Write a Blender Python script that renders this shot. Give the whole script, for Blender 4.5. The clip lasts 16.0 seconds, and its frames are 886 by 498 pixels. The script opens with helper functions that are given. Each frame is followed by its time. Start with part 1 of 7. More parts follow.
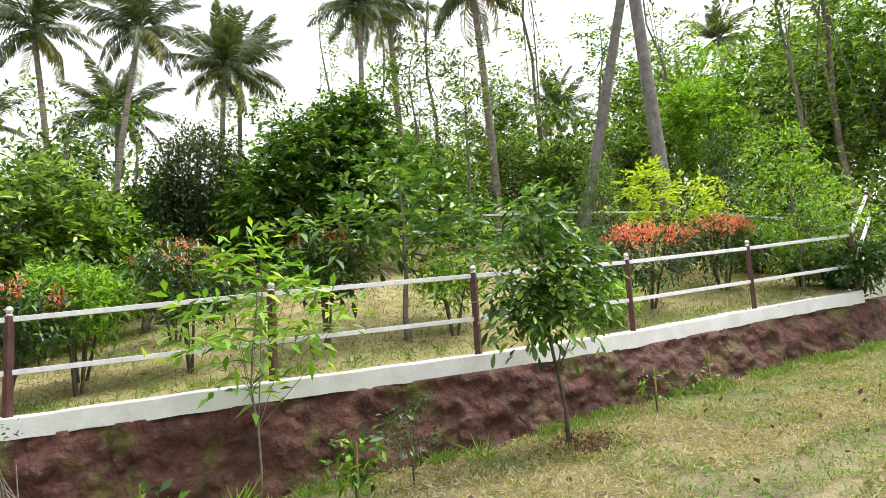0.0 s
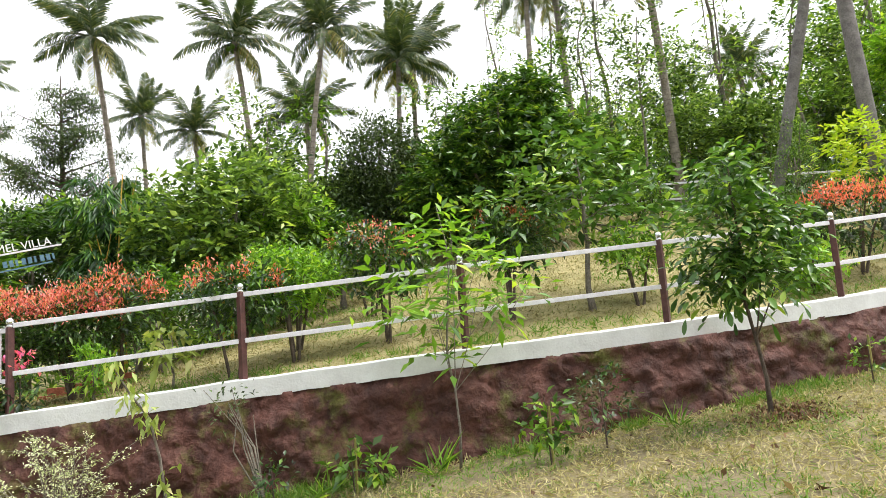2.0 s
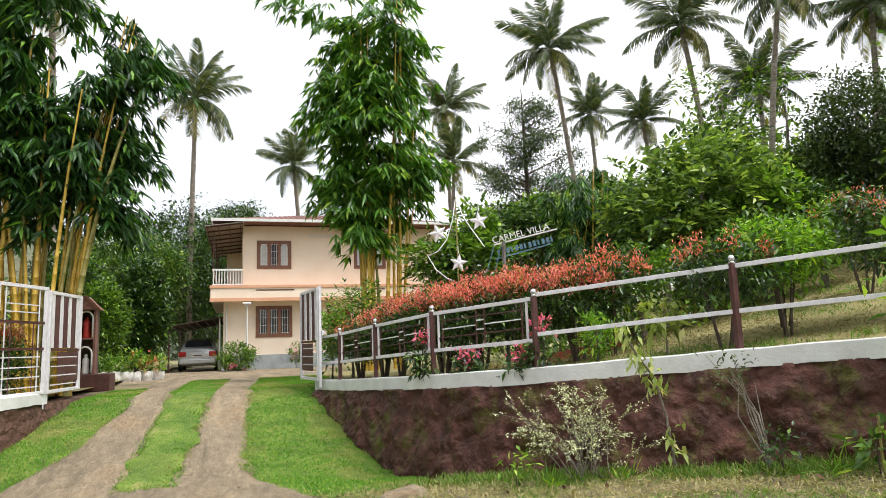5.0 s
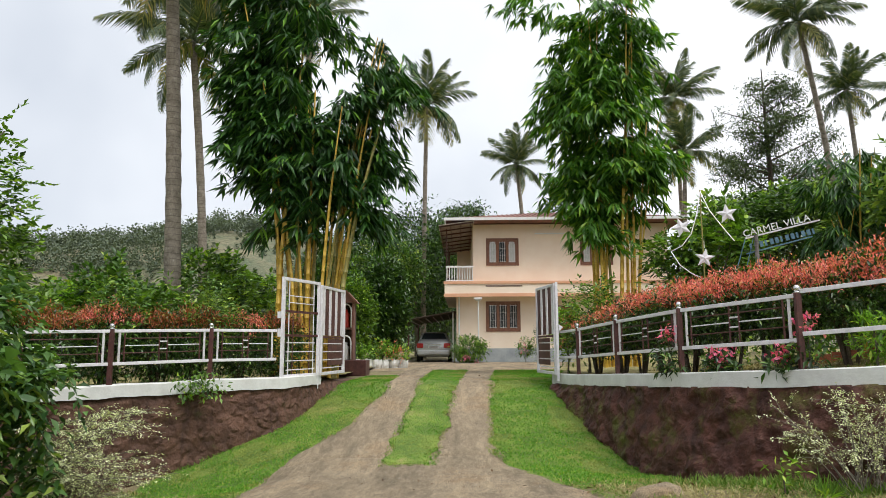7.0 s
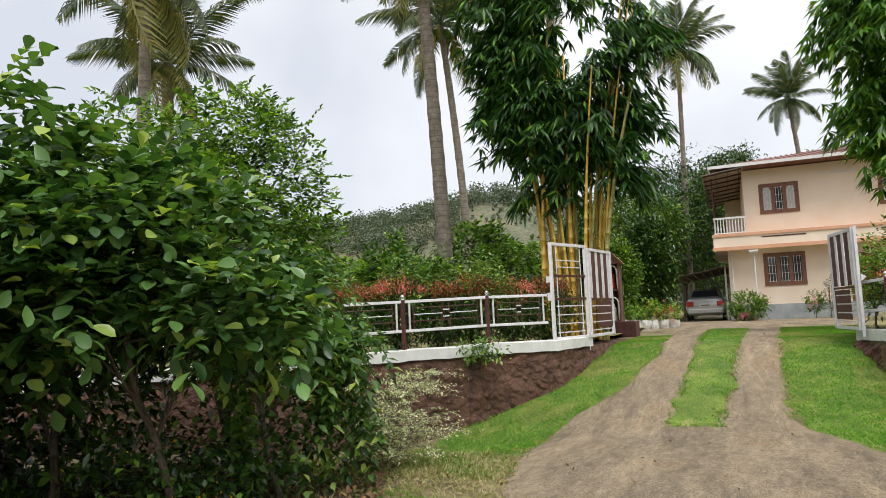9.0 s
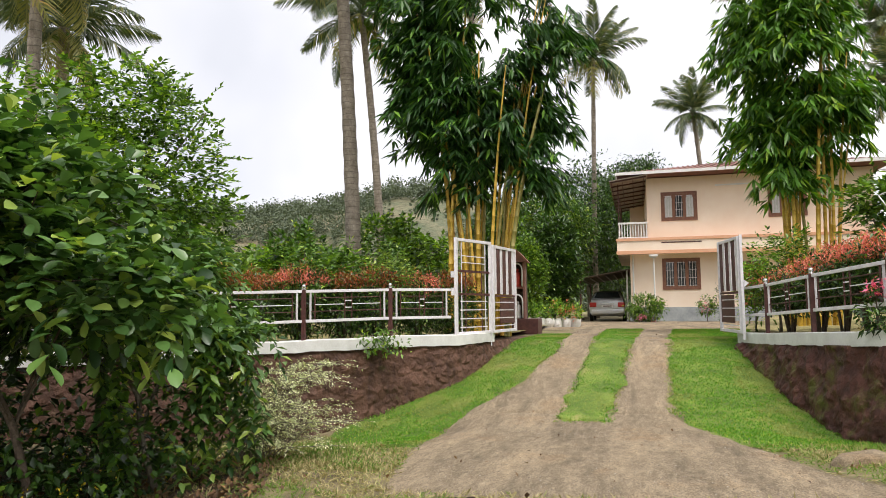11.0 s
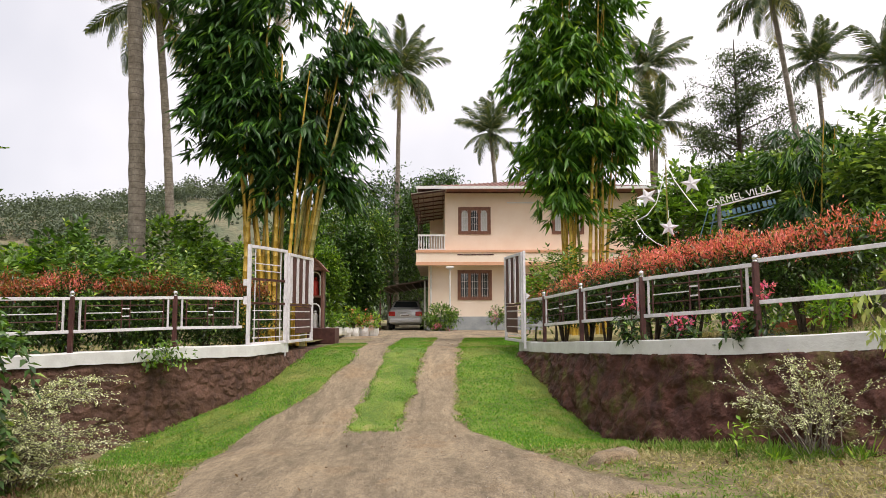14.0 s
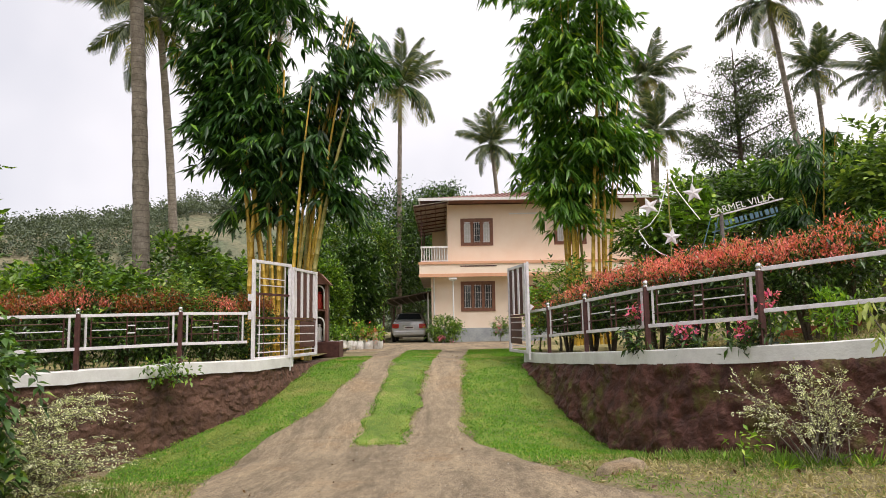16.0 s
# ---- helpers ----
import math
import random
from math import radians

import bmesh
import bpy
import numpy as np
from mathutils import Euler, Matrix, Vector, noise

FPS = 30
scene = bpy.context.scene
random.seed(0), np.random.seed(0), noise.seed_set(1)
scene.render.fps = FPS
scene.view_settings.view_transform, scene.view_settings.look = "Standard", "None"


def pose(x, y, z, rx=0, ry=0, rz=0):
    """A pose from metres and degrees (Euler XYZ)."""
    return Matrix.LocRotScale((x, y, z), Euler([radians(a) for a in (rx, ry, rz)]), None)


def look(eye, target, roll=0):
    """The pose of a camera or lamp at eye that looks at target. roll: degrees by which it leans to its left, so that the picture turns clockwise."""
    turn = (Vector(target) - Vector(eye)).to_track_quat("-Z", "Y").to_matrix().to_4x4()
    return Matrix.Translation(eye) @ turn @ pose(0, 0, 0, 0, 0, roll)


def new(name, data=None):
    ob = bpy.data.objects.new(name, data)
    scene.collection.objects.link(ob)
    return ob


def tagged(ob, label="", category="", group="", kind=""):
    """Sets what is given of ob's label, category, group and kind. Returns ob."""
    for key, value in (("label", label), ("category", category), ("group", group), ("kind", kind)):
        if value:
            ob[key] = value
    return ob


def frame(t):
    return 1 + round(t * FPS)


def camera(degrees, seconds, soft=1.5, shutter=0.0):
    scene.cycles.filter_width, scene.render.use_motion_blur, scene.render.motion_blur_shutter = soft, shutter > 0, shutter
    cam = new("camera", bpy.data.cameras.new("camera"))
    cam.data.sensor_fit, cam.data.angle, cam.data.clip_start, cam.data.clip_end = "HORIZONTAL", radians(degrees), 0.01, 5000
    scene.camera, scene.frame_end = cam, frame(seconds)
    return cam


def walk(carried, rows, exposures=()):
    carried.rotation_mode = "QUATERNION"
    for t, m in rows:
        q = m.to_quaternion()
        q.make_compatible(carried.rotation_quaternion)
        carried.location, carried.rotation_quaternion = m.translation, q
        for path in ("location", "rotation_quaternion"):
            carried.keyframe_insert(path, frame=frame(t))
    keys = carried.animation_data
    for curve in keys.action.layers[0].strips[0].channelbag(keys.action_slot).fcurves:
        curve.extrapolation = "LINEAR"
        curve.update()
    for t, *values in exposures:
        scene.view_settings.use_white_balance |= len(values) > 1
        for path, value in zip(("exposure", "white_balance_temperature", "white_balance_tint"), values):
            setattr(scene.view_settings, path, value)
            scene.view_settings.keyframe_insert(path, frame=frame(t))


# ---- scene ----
# ------------------------------------------------------------ camera
cam = camera(65.5, 16.0, soft=0.5)
ROWS = [
    (0.0, 0.669, -0.060, 1.891, -65.91, 7.63, 3.66),
    (0.5, 0.699, -0.050, 1.857, -62.72, 6.73, 3.56),
    (1.0, 0.693, -0.040, 1.874, -60.15, 7.64, 2.31),
    (1.5, 0.689, -0.009, 1.852, -56.51, 6.81, 3.79),
    (2.0, 0.453, -0.031, 1.781, -51.52, 6.96, 4.19),
    (2.5, 0.190, -0.184, 1.651, -43.84, 6.40, 4.06),
    (3.0, 0.119, -0.117, 1.619, -40.08, 6.49, 3.02),
    (3.5, -0.041, -0.045, 1.635, -34.99, 7.06, 2.44),
    (4.0, -0.083, -0.008, 1.623, -28.86, 7.38, 3.00),
    (4.2, -0.110, 0.005, 1.617, -26.27, 7.43, 2.76),
    (6.3, -0.545, -0.130, 1.578, -4.84, 9.04, 1.00),
    (6.5, -0.568, -0.142, 1.578, -3.57, 9.29, 0.74),
    (7.0, -0.649, -0.222, 1.565, 1.52, 8.02, 0.21),
    (7.5, -0.718, -0.261, 1.554, 4.31, 6.65, 0.68),
    (8.0, -0.780, -0.312, 1.543, 11.07, 7.09, 0.20),
    (8.5, -0.799, -0.331, 1.560, 17.94, 5.88, 1.71),
    (8.7, -0.806, -0.343, 1.559, 20.21, 5.67, 2.25),
    (9.7, -0.790, -0.320, 1.545, 25.30, 5.30, 1.50),
    (10.8, -0.665, -0.230, 1.514, 18.06, 5.08, 0.64),
    (11.0, -0.642, -0.216, 1.519, 15.67, 4.86, 0.50),
    (11.5, -0.620, -0.204, 1.529, 12.05, 4.72, 0.20),
    (12.0, -0.573, -0.194, 1.533, 8.87, 4.74, 0.33),
    (12.5, -0.551, -0.206, 1.544, 6.05, 4.73, 0.92),
    (13.0, -0.518, -0.200, 1.550, 2.90, 5.09, -0.47),
    (13.5, -0.509, -0.187, 1.551, 0.22, 5.43, -0.58),
    (14.0, -0.514, -0.189, 1.557, -0.59, 5.42, 0.16),
    (14.5, -0.515, -0.195, 1.554, -1.06, 5.57, 0.23),
    (15.0, -0.519, -0.198, 1.563, -1.13, 5.68, 0.31),
    (15.5, -0.534, -0.211, 1.569, -0.66, 6.03, 1.28),
    (16.0, -0.536, -0.225, 1.574, -0.32, 6.36, 0.93),
]
walk(cam, [(t, pose(x, y, z, 90 + pitch, roll, yaw)) for t, x, y, z, yaw, pitch, roll in ROWS],
     [(0.0, 1.66, 6400, 11), (3.5, 1.62, 6400, 11), (4.5, 1.38, 6400, 11), (6.5, 0.87, 6300, 10), (8.5, 0.87, 6350, 11), (11.0, 1.08, 6600, 14), (13.0, 1.0, 6700, 17), (16.0, 0.95, 6700, 17)])

# ------------------------------------------------------------ sky and sun
world = bpy.data.worlds.new("sky")
scene.world = world
world.use_nodes = True
nt = world.node_tree
nt.nodes.clear()
w_out = nt.nodes.new("ShaderNodeOutputWorld")
w_bg = nt.nodes.new("ShaderNodeBackground")
w_sky = nt.nodes.new("ShaderNodeTexSky")
w_sky.sky_type = "NISHITA"
w_sky.sun_disc = False
w_sky.sun_elevation = radians(62.6)
w_sky.sun_rotation = radians(138)
w_co = nt.nodes.new("ShaderNodeTexCoord")
w_n = nt.nodes.new("ShaderNodeTexNoise")
w_n.inputs["Scale"].default_value = 2.2
w_n.inputs["Detail"].default_value = 4
w_r = nt.nodes.new("ShaderNodeValToRGB")
w_r.color_ramp.elements[0].position = 0.18
w_r.color_ramp.elements[0].color = (5.6, 5.9, 6.35, 1)
w_r.color_ramp.elements[1].position = 0.68
w_r.color_ramp.elements[1].color = (9.2, 9.25, 9.3, 1)
w_m = nt.nodes.new("ShaderNodeMix")
w_m.data_type = "RGBA"
w_m.inputs[0].default_value = 0.95
nt.links.new(w_co.outputs["Generated"], w_n.inputs["Vector"])
w_d = nt.nodes.new("ShaderNodeVectorMath")
w_d.operation = "DOT_PRODUCT"
w_d.inputs[1].default_value = (0.42, -0.12, 0.30)
w_a = nt.nodes.new("ShaderNodeMath")
w_a.operation = "ADD"
nt.links.new(w_co.outputs["Generated"], w_d.inputs[0])
nt.links.new(w_n.outputs["Fac"], w_a.inputs[0])
nt.links.new(w_d.outputs["Value"], w_a.inputs[1])
nt.links.new(w_a.outputs[0], w_r.inputs["Fac"])
nt.links.new(w_sky.outputs["Color"], w_m.inputs[6])
nt.links.new(w_r.outputs["Color"], w_m.inputs[7])
nt.links.new(w_m.outputs[2], w_bg.inputs["Color"])
w_bg.inputs["Strength"].default_value = 0.072
nt.links.new(w_bg.outputs[0], w_out.inputs["Surface"])
sun = new("sun", bpy.data.lights.new("sun", "SUN"))
sun.data.energy = 1.6
sun.data.angle = radians(26)
sun.data.color = (1.0, 0.96, 0.9)
sun.matrix_world = look((9, -10, 26), (0, 0, 0))

# ------------------------------------------------------------ materials
def nodes_of(name):
    m = bpy.data.materials.new(name)
    m.use_nodes = True
    t = m.node_tree
    return m, t, t.nodes["Principled BSDF"], t.nodes, t.links


def surface(name, c1, c2, rough=0.8, scale=6.0, fine=60.0, bump=0.3, depth=0.02, metal=0.0, c3=None, spots=0.0, coat=0.0, grit=0.45, lo=0.33, hi=0.68):
    """A surface with two scales of variation, an optional third colour in patches, and fine relief."""
    m, t, b, N, Lk = nodes_of(name)
    co = N.new("ShaderNodeTexCoord")
    n1 = N.new("ShaderNodeTexNoise")
    n1.inputs["Scale"].default_value = scale
    n1.inputs["Detail"].default_value = 6
    n1.inputs["Roughness"].default_value = 0.65
    n2 = N.new("ShaderNodeTexNoise")
    n2.inputs["Scale"].default_value = fine
    n2.inputs["Detail"].default_value = 4
    for n in (n1, n2):
        Lk.new(co.outputs["Object"], n.inputs["Vector"])
    r1 = N.new("ShaderNodeValToRGB")
    r1.color_ramp.elements[0].position, r1.color_ramp.elements[1].position = lo, hi
    r1.color_ramp.elements[0].color, r1.color_ramp.elements[1].color = (*c1, 1), (*c2, 1)
    Lk.new(n1.outputs["Fac"], r1.inputs["Fac"])
    col = r1.outputs["Color"]
    if c3:
        n3 = N.new("ShaderNodeTexNoise")
        n3.inputs["Scale"].default_value = scale * 0.45
        n3.inputs["Detail"].default_value = 8
        n3.inputs["Roughness"].default_value = 0.75
        Lk.new(co.outputs["Object"], n3.inputs["Vector"])
        r3 = N.new("ShaderNodeValToRGB")
        r3.color_ramp.elements[0].position = 0.62 - spots * 0.2
        r3.color_ramp.elements[1].position = 0.72 - spots * 0.15
        Lk.new(n3.outputs["Fac"], r3.inputs["Fac"])
        mx = N.new("ShaderNodeMix")
        mx.data_type = "RGBA"
        Lk.new(r3.outputs["Color"], mx.inputs[0])
        Lk.new(col, mx.inputs[6])
        mx.inputs[7].default_value = (*c3, 1)
        col = mx.outputs[2]
    m2 = N.new("ShaderNodeMix")
    m2.data_type, m2.blend_type = "RGBA", "OVERLAY"
    m2.inputs[0].default_value = grit
    Lk.new(col, m2.inputs[6])
    Lk.new(n2.outputs["Fac"], m2.inputs[7])
    Lk.new(m2.outputs[2], b.inputs["Base Color"])
    b.inputs["Roughness"].default_value = rough
    b.inputs["Metallic"].default_value = metal
    b.inputs["Coat Weight"].default_value = coat
    if bump:
        bp = N.new("ShaderNodeBump")
        bp.inputs["Strength"].default_value = bump
        bp.inputs["Distance"].default_value = depth
        ad = N.new("ShaderNodeMath")
        ad.operation = "ADD"
        Lk.new(n1.outputs["Fac"], ad.inputs[0])
        Lk.new(n2.outputs["Fac"], ad.inputs[1])
        Lk.new(ad.outputs[0], bp.inputs["Height"])
        Lk.new(bp.outputs["Normal"], b.inputs["Normal"])
    return m


def leafy(name, dark, light, odd=None, gloss=0.45, trans=0.3, odd_at=0.9, spec=0.45):
    """Leaves: each leaf takes its own shade between two greens; some an odd colour; light shines through."""
    m, t, b, N, Lk = nodes_of(name)
    g = N.new("ShaderNodeNewGeometry")
    r = N.new("ShaderNodeValToRGB")
    e = r.color_ramp.elements
    e[0].color, e[1].color = (*dark, 1), (*light, 1)
    e[1].position = 0.85
    if odd:
        k = e.new(odd_at)
        k.color = (*light, 1)
        e[-1].position = 0.97
        e[-1].color = (*odd, 1)
    Lk.new(g.outputs["Random Per Island"], r.inputs["Fac"])
    Lk.new(r.outputs["Color"], b.inputs["Base Color"])
    b.inputs["Roughness"].default_value = gloss
    b.inputs["Specular IOR Level"].default_value = spec
    tr = N.new("ShaderNodeBsdfTranslucent")
    br = N.new("ShaderNodeMix")
    br.data_type, br.blend_type = "RGBA", "MULTIPLY"
    br.inputs[0].default_value = 1.0
    br.inputs[7].default_value = (1.5, 1.6, 0.6, 1)
    Lk.new(r.outputs["Color"], br.inputs[6])
    Lk.new(br.outputs[2], tr.inputs["Color"])
    mx = N.new("ShaderNodeMixShader")
    mx.inputs[0].default_value = trans
    Lk.new(b.outputs[0], mx.inputs[1])
    Lk.new(tr.outputs[0], mx.inputs[2])
    out = [n for n in N if n.type == "OUTPUT_MATERIAL"][0]
    Lk.new(mx.outputs[0], out.inputs["Surface"])
    return m


def plain_glass(name, tint):
    m, t, b, N, Lk = nodes_of(name)
    b.inputs["Base Color"].default_value = (*tint, 1)
    b.inputs["Roughness"].default_value = 0.05
    b.inputs["Specular IOR Level"].default_value = 0.8
    return m


M_LAWN = surface("lawn_soil", (0.105, 0.082, 0.045), (0.30, 0.25, 0.13), 0.95, 1.6, 45, 0.8, 0.04, c3=(0.20, 0.23, 0.06), spots=0.2)
M_SLOPE = surface("slope_grass", (0.19, 0.175, 0.06), (0.37, 0.315, 0.145), 0.95, 1.1, 30, 0.7, 0.05, c3=(0.22, 0.155, 0.085), spots=0.25)
M_LUSH = surface("lush_turf", (0.075, 0.14, 0.014), (0.17, 0.245, 0.035), 0.9, 2.2, 40, 0.9, 0.03, c3=(0.30, 0.28, 0.09), spots=0.3, grit=0.8, lo=0.4, hi=0.62)


def tex(N, Lk, vec, scale, detail=5, rough=0.6):
    n = N.new("ShaderNodeTexNoise")
    n.inputs["Scale"].default_value, n.inputs["Detail"].default_value, n.inputs["Roughness"].default_value = scale, detail, rough
    Lk.new(vec, n.inputs["Vector"])
    return n.outputs["Fac"]


def stretched(N, Lk, vec, sx, sy, sz):
    mp = N.new("ShaderNodeMapping")
    mp.inputs["Scale"].default_value = (sx, sy, sz)
    Lk.new(vec, mp.inputs["Vector"])
    return mp.outputs["Vector"]


def ramp(N, Lk, fac, stops):
    r = N.new("ShaderNodeValToRGB")
    e = r.color_ramp.elements
    while len(e) < len(stops):
        e.new(0.5)
    for k, (at, col) in zip(e, stops):
        k.position, k.color = at, (*col, 1)
    Lk.new(fac, r.inputs["Fac"])
    return r.outputs["Color"]


def blend(N, Lk, fac, a, b, how="MIX"):
    mx = N.new("ShaderNodeMix")
    mx.data_type, mx.blend_type = "RGBA", how
    for sock, v in ((0, fac), (6, a), (7, b)):
        if isinstance(v, (int, float)):
            mx.inputs[sock].default_value = v
        elif isinstance(v, tuple):
            mx.inputs[sock].default_value = (*v, 1)
        else:
            Lk.new(v, mx.inputs[sock])
    return mx.outputs[2]


def relief(N, Lk, b, heights, strength, depth):
    tot = None
    for h, k in heights:
        ml = N.new("ShaderNodeMath")
        ml.operation = "MULTIPLY_ADD"
        Lk.new(h, ml.inputs[0])
        ml.inputs[1].default_value = k
        if tot is None:
            ml.inputs[2].default_value = 0
        else:
            Lk.new(tot, ml.inputs[2])
        tot = ml.outputs[0]
    bp = N.new("ShaderNodeBump")
    bp.inputs["Strength"].default_value, bp.inputs["Distance"].default_value = strength, depth
    Lk.new(tot, bp.inputs["Height"])
    Lk.new(bp.outputs["Normal"], b.inputs["Normal"])


def drive_concrete(name):
    """Old concrete: wheel-worn streaks along the drive, sandy dust, dark grit, exposed aggregate."""
    m, t, b, N, Lk = nodes_of(name)
    co = N.new("ShaderNodeTexCoord").outputs["Object"]
    wear = tex(N, Lk, stretched(N, Lk, co, 2.0, 0.42, 1), 1.1, 7, 0.62)
    col = ramp(N, Lk, wear, [(0.30, (0.13, 0.104, 0.07)), (0.44, (0.24, 0.192, 0.13)), (0.57, (0.315, 0.25, 0.168)), (0.74, (0.42, 0.32, 0.20))])
    sand = ramp(N, Lk, tex(N, Lk, co, 0.75, 8, 0.7), [(0.54, (0, 0, 0)), (0.68, (1, 1, 1))])
    col = blend(N, Lk, sand, col, (0.30, 0.215, 0.13))
    grit = ramp(N, Lk, tex(N, Lk, stretched(N, Lk, co, 1.0, 0.4, 1), 75, 4, 0.8), [(0.36, (0.12, 0.12, 0.12)), (0.64, (0.88, 0.88, 0.88))])
    mid = ramp(N, Lk, tex(N, Lk, stretched(N, Lk, co, 1.0, 0.32, 1), 13, 6, 0.8), [(0.36, (0.14, 0.14, 0.14)), (0.64, (0.86, 0.86, 0.86))])
    col = blend(N, Lk, 0.36, col, mid, "OVERLAY")
    col = blend(N, Lk, 0.6, col, grit, "OVERLAY")
    vo = N.new("ShaderNodeTexVoronoi")
    vo.inputs["Scale"].default_value = 60
    Lk.new(co, vo.inputs["Vector"])
    stones = ramp(N, Lk, vo.outputs["Distance"], [(0.12, (1, 1, 1)), (0.3, (0, 0, 0))])
    few = ramp(N, Lk, mid, [(0.55, (0, 0, 0)), (0.66, (0.55, 0.55, 0.55))])
    col = blend(N, Lk, blend(N, Lk, 1.0, stones, few, "MULTIPLY"), col, (0.40, 0.35, 0.29))
    Lk.new(col, b.inputs["Base Color"])
    b.inputs["Roughness"].default_value = 0.93
    b.inputs["Specular IOR Level"].default_value = 0.25
    relief(N, Lk, b, ((grit, 0.5), (mid, 0.8), (wear, 1.0)), 0.8, 0.02)
    return m


def rubble_paint(name, dark, light, worn, moss, mossy):
    """Brown paint on rough plaster over rubble: knobs, run stains, worn high spots, moss."""
    m, t, b, N, Lk = nodes_of(name)
    co = N.new("ShaderNodeTexCoord").outputs["Object"]
    warp = N.new("ShaderNodeVectorMath")
    warp.operation = "MULTIPLY_ADD"
    wn = N.new("ShaderNodeTexNoise")
    wn.inputs["Scale"].default_value, wn.inputs["Detail"].default_value = 5.5, 4
    Lk.new(co, wn.inputs["Vector"])
    Lk.new(wn.outputs["Color"], warp.inputs[0])
    warp.inputs[1].default_value = (0.22, 0.22, 0.22)
    Lk.new(co, warp.inputs[2])
    vo = N.new("ShaderNodeTexVoronoi")
    vo.feature = "SMOOTH_F1"
    vo.inputs["Scale"].default_value = 7.5
    vo.inputs["Smoothness"].default_value = 0.6
    Lk.new(warp.outputs[0], vo.inputs["Vector"])
    knob = vo.outputs["Distance"]
    fine = tex(N, Lk, co, 34, 6, 0.7)
    tone = tex(N, Lk, co, 3.2, 6, 0.65)
    col = ramp(N, Lk, tone, [(0.34, dark), (0.66, light)])
    high = ramp(N, Lk, knob, [(0.08, (1, 1, 1)), (0.34, (0, 0, 0))])
    patch = ramp(N, Lk, tex(N, Lk, co, 2.1, 5, 0.7), [(0.42, (0.1, 0.1, 0.1)), (0.62, (0.85, 0.85, 0.85))])
    col = blend(N, Lk, blend(N, Lk, 1.0, high, patch, "MULTIPLY"), col, worn)
    runs = ramp(N, Lk, tex(N, Lk, stretched(N, Lk, co, 5.0, 5.0, 0.8), 1.3, 5, 0.65), [(0.5, (0, 0, 0)), (0.68, (0.6, 0.6, 0.6))])
    col = blend(N, Lk, runs, col, tuple(0.45 * c for c in dark))
    green = ramp(N, Lk, tex(N, Lk, co, 1.9, 8, 0.75), [(0.66 - mossy * 0.2, (0, 0, 0)), (0.76 - mossy * 0.15, (0.85, 0.85, 0.85))])
    col = blend(N, Lk, green, col, moss)
    col = blend(N, Lk, 0.55, col, fine, "OVERLAY")
    Lk.new(col, b.inputs["Base Color"])
    b.inputs["Roughness"].default_value = 0.72
    b.inputs["Specular IOR Level"].default_value = 0.4
    inv = N.new("ShaderNodeMath")
    inv.operation = "SUBTRACT"
    inv.inputs[0].default_value = 1.0
    Lk.new(knob, inv.inputs[1])
    relief(N, Lk, b, ((inv.outputs[0], 1.3), (fine, 0.35), (tone, 0.6)), 0.9, 0.06)
    return m


def ringed_bark(name, dark, light, rings):
    """Palm bark with leaf-scar rings, lichen and fine cracks; rings to the metre."""
    m, t, b, N, Lk = nodes_of(name)
    co = N.new("ShaderNodeTexCoord").outputs["Object"]
    w = N.new("ShaderNodeTexWave")
    w.bands_direction = "Z"
    w.wave_profile = "SAW"
    w.inputs["Scale"].default_value = rings / 3.2
    w.inputs["Distortion"].default_value = 1.6
    w.inputs["Detail"].default_value = 3
    w.inputs["Detail Scale"].default_value = 2.0
    Lk.new(co, w.inputs["Vector"])
    band = w.outputs["Fac"]
    col = ramp(N, Lk, tex(N, Lk, co, 4.5, 6, 0.7), [(0.32, dark), (0.68, light)])
    col = blend(N, Lk, ramp(N, Lk, band, [(0.0, (0.75, 0.75, 0.75)), (0.16, (0, 0, 0))]), col, tuple(0.4 * c for c in dark))
    lichen = ramp(N, Lk, tex(N, Lk, co, 9, 6, 0.75), [(0.6, (0, 0, 0)), (0.7, (0.7, 0.7, 0.7))])
    col = blend(N, Lk, lichen, col, (0.42, 0.40, 0.35))
    fine = tex(N, Lk, stretched(N, Lk, co, 1, 1, 0.3), 40, 5, 0.7)
    col = blend(N, Lk, 0.6, col, fine, "OVERLAY")
    Lk.new(col, b.inputs["Base Color"])
    b.inputs["Roughness"].default_value = 0.95
    relief(N, Lk, b, ((band, 0.9), (fine, 0.5)), 0.8, 0.03)
    return m


M_CONC = drive_concrete("worn_concrete")
M_WALL = rubble_paint("brown_rubble_paint", (0.047, 0.016, 0.011), (0.12, 0.045, 0.031), (0.195, 0.094, 0.071), (0.10, 0.11, 0.014), 0.72)
M_WALLF = rubble_paint("faded_brown_rubble_paint", (0.06, 0.028, 0.017), (0.14, 0.07, 0.045), (0.19, 0.105, 0.072), (0.075, 0.072, 0.02), 0.4)
M_LITTER = surface("leaf_litter_soil", (0.03, 0.02, 0.012), (0.10, 0.065, 0.038), 0.95, 5, 40, 1.0, 0.04)
M_COPE = surface("white_coping", (0.58, 0.58, 0.56), (0.74, 0.75, 0.73), 0.75, 3.0, 40, 0.4, 0.01, c3=(0.24, 0.22, 0.17), spots=-0.12, grit=0.12)
M_SILVER = surface("silver_paint", (0.62, 0.60, 0.63), (0.80, 0.78, 0.81), 0.45, 8, 90, 0.1, 0.004)
M_MAROON = surface("maroon_paint", (0.055, 0.018, 0.016), (0.11, 0.04, 0.034), 0.5, 9, 70, 0.12, 0.004)
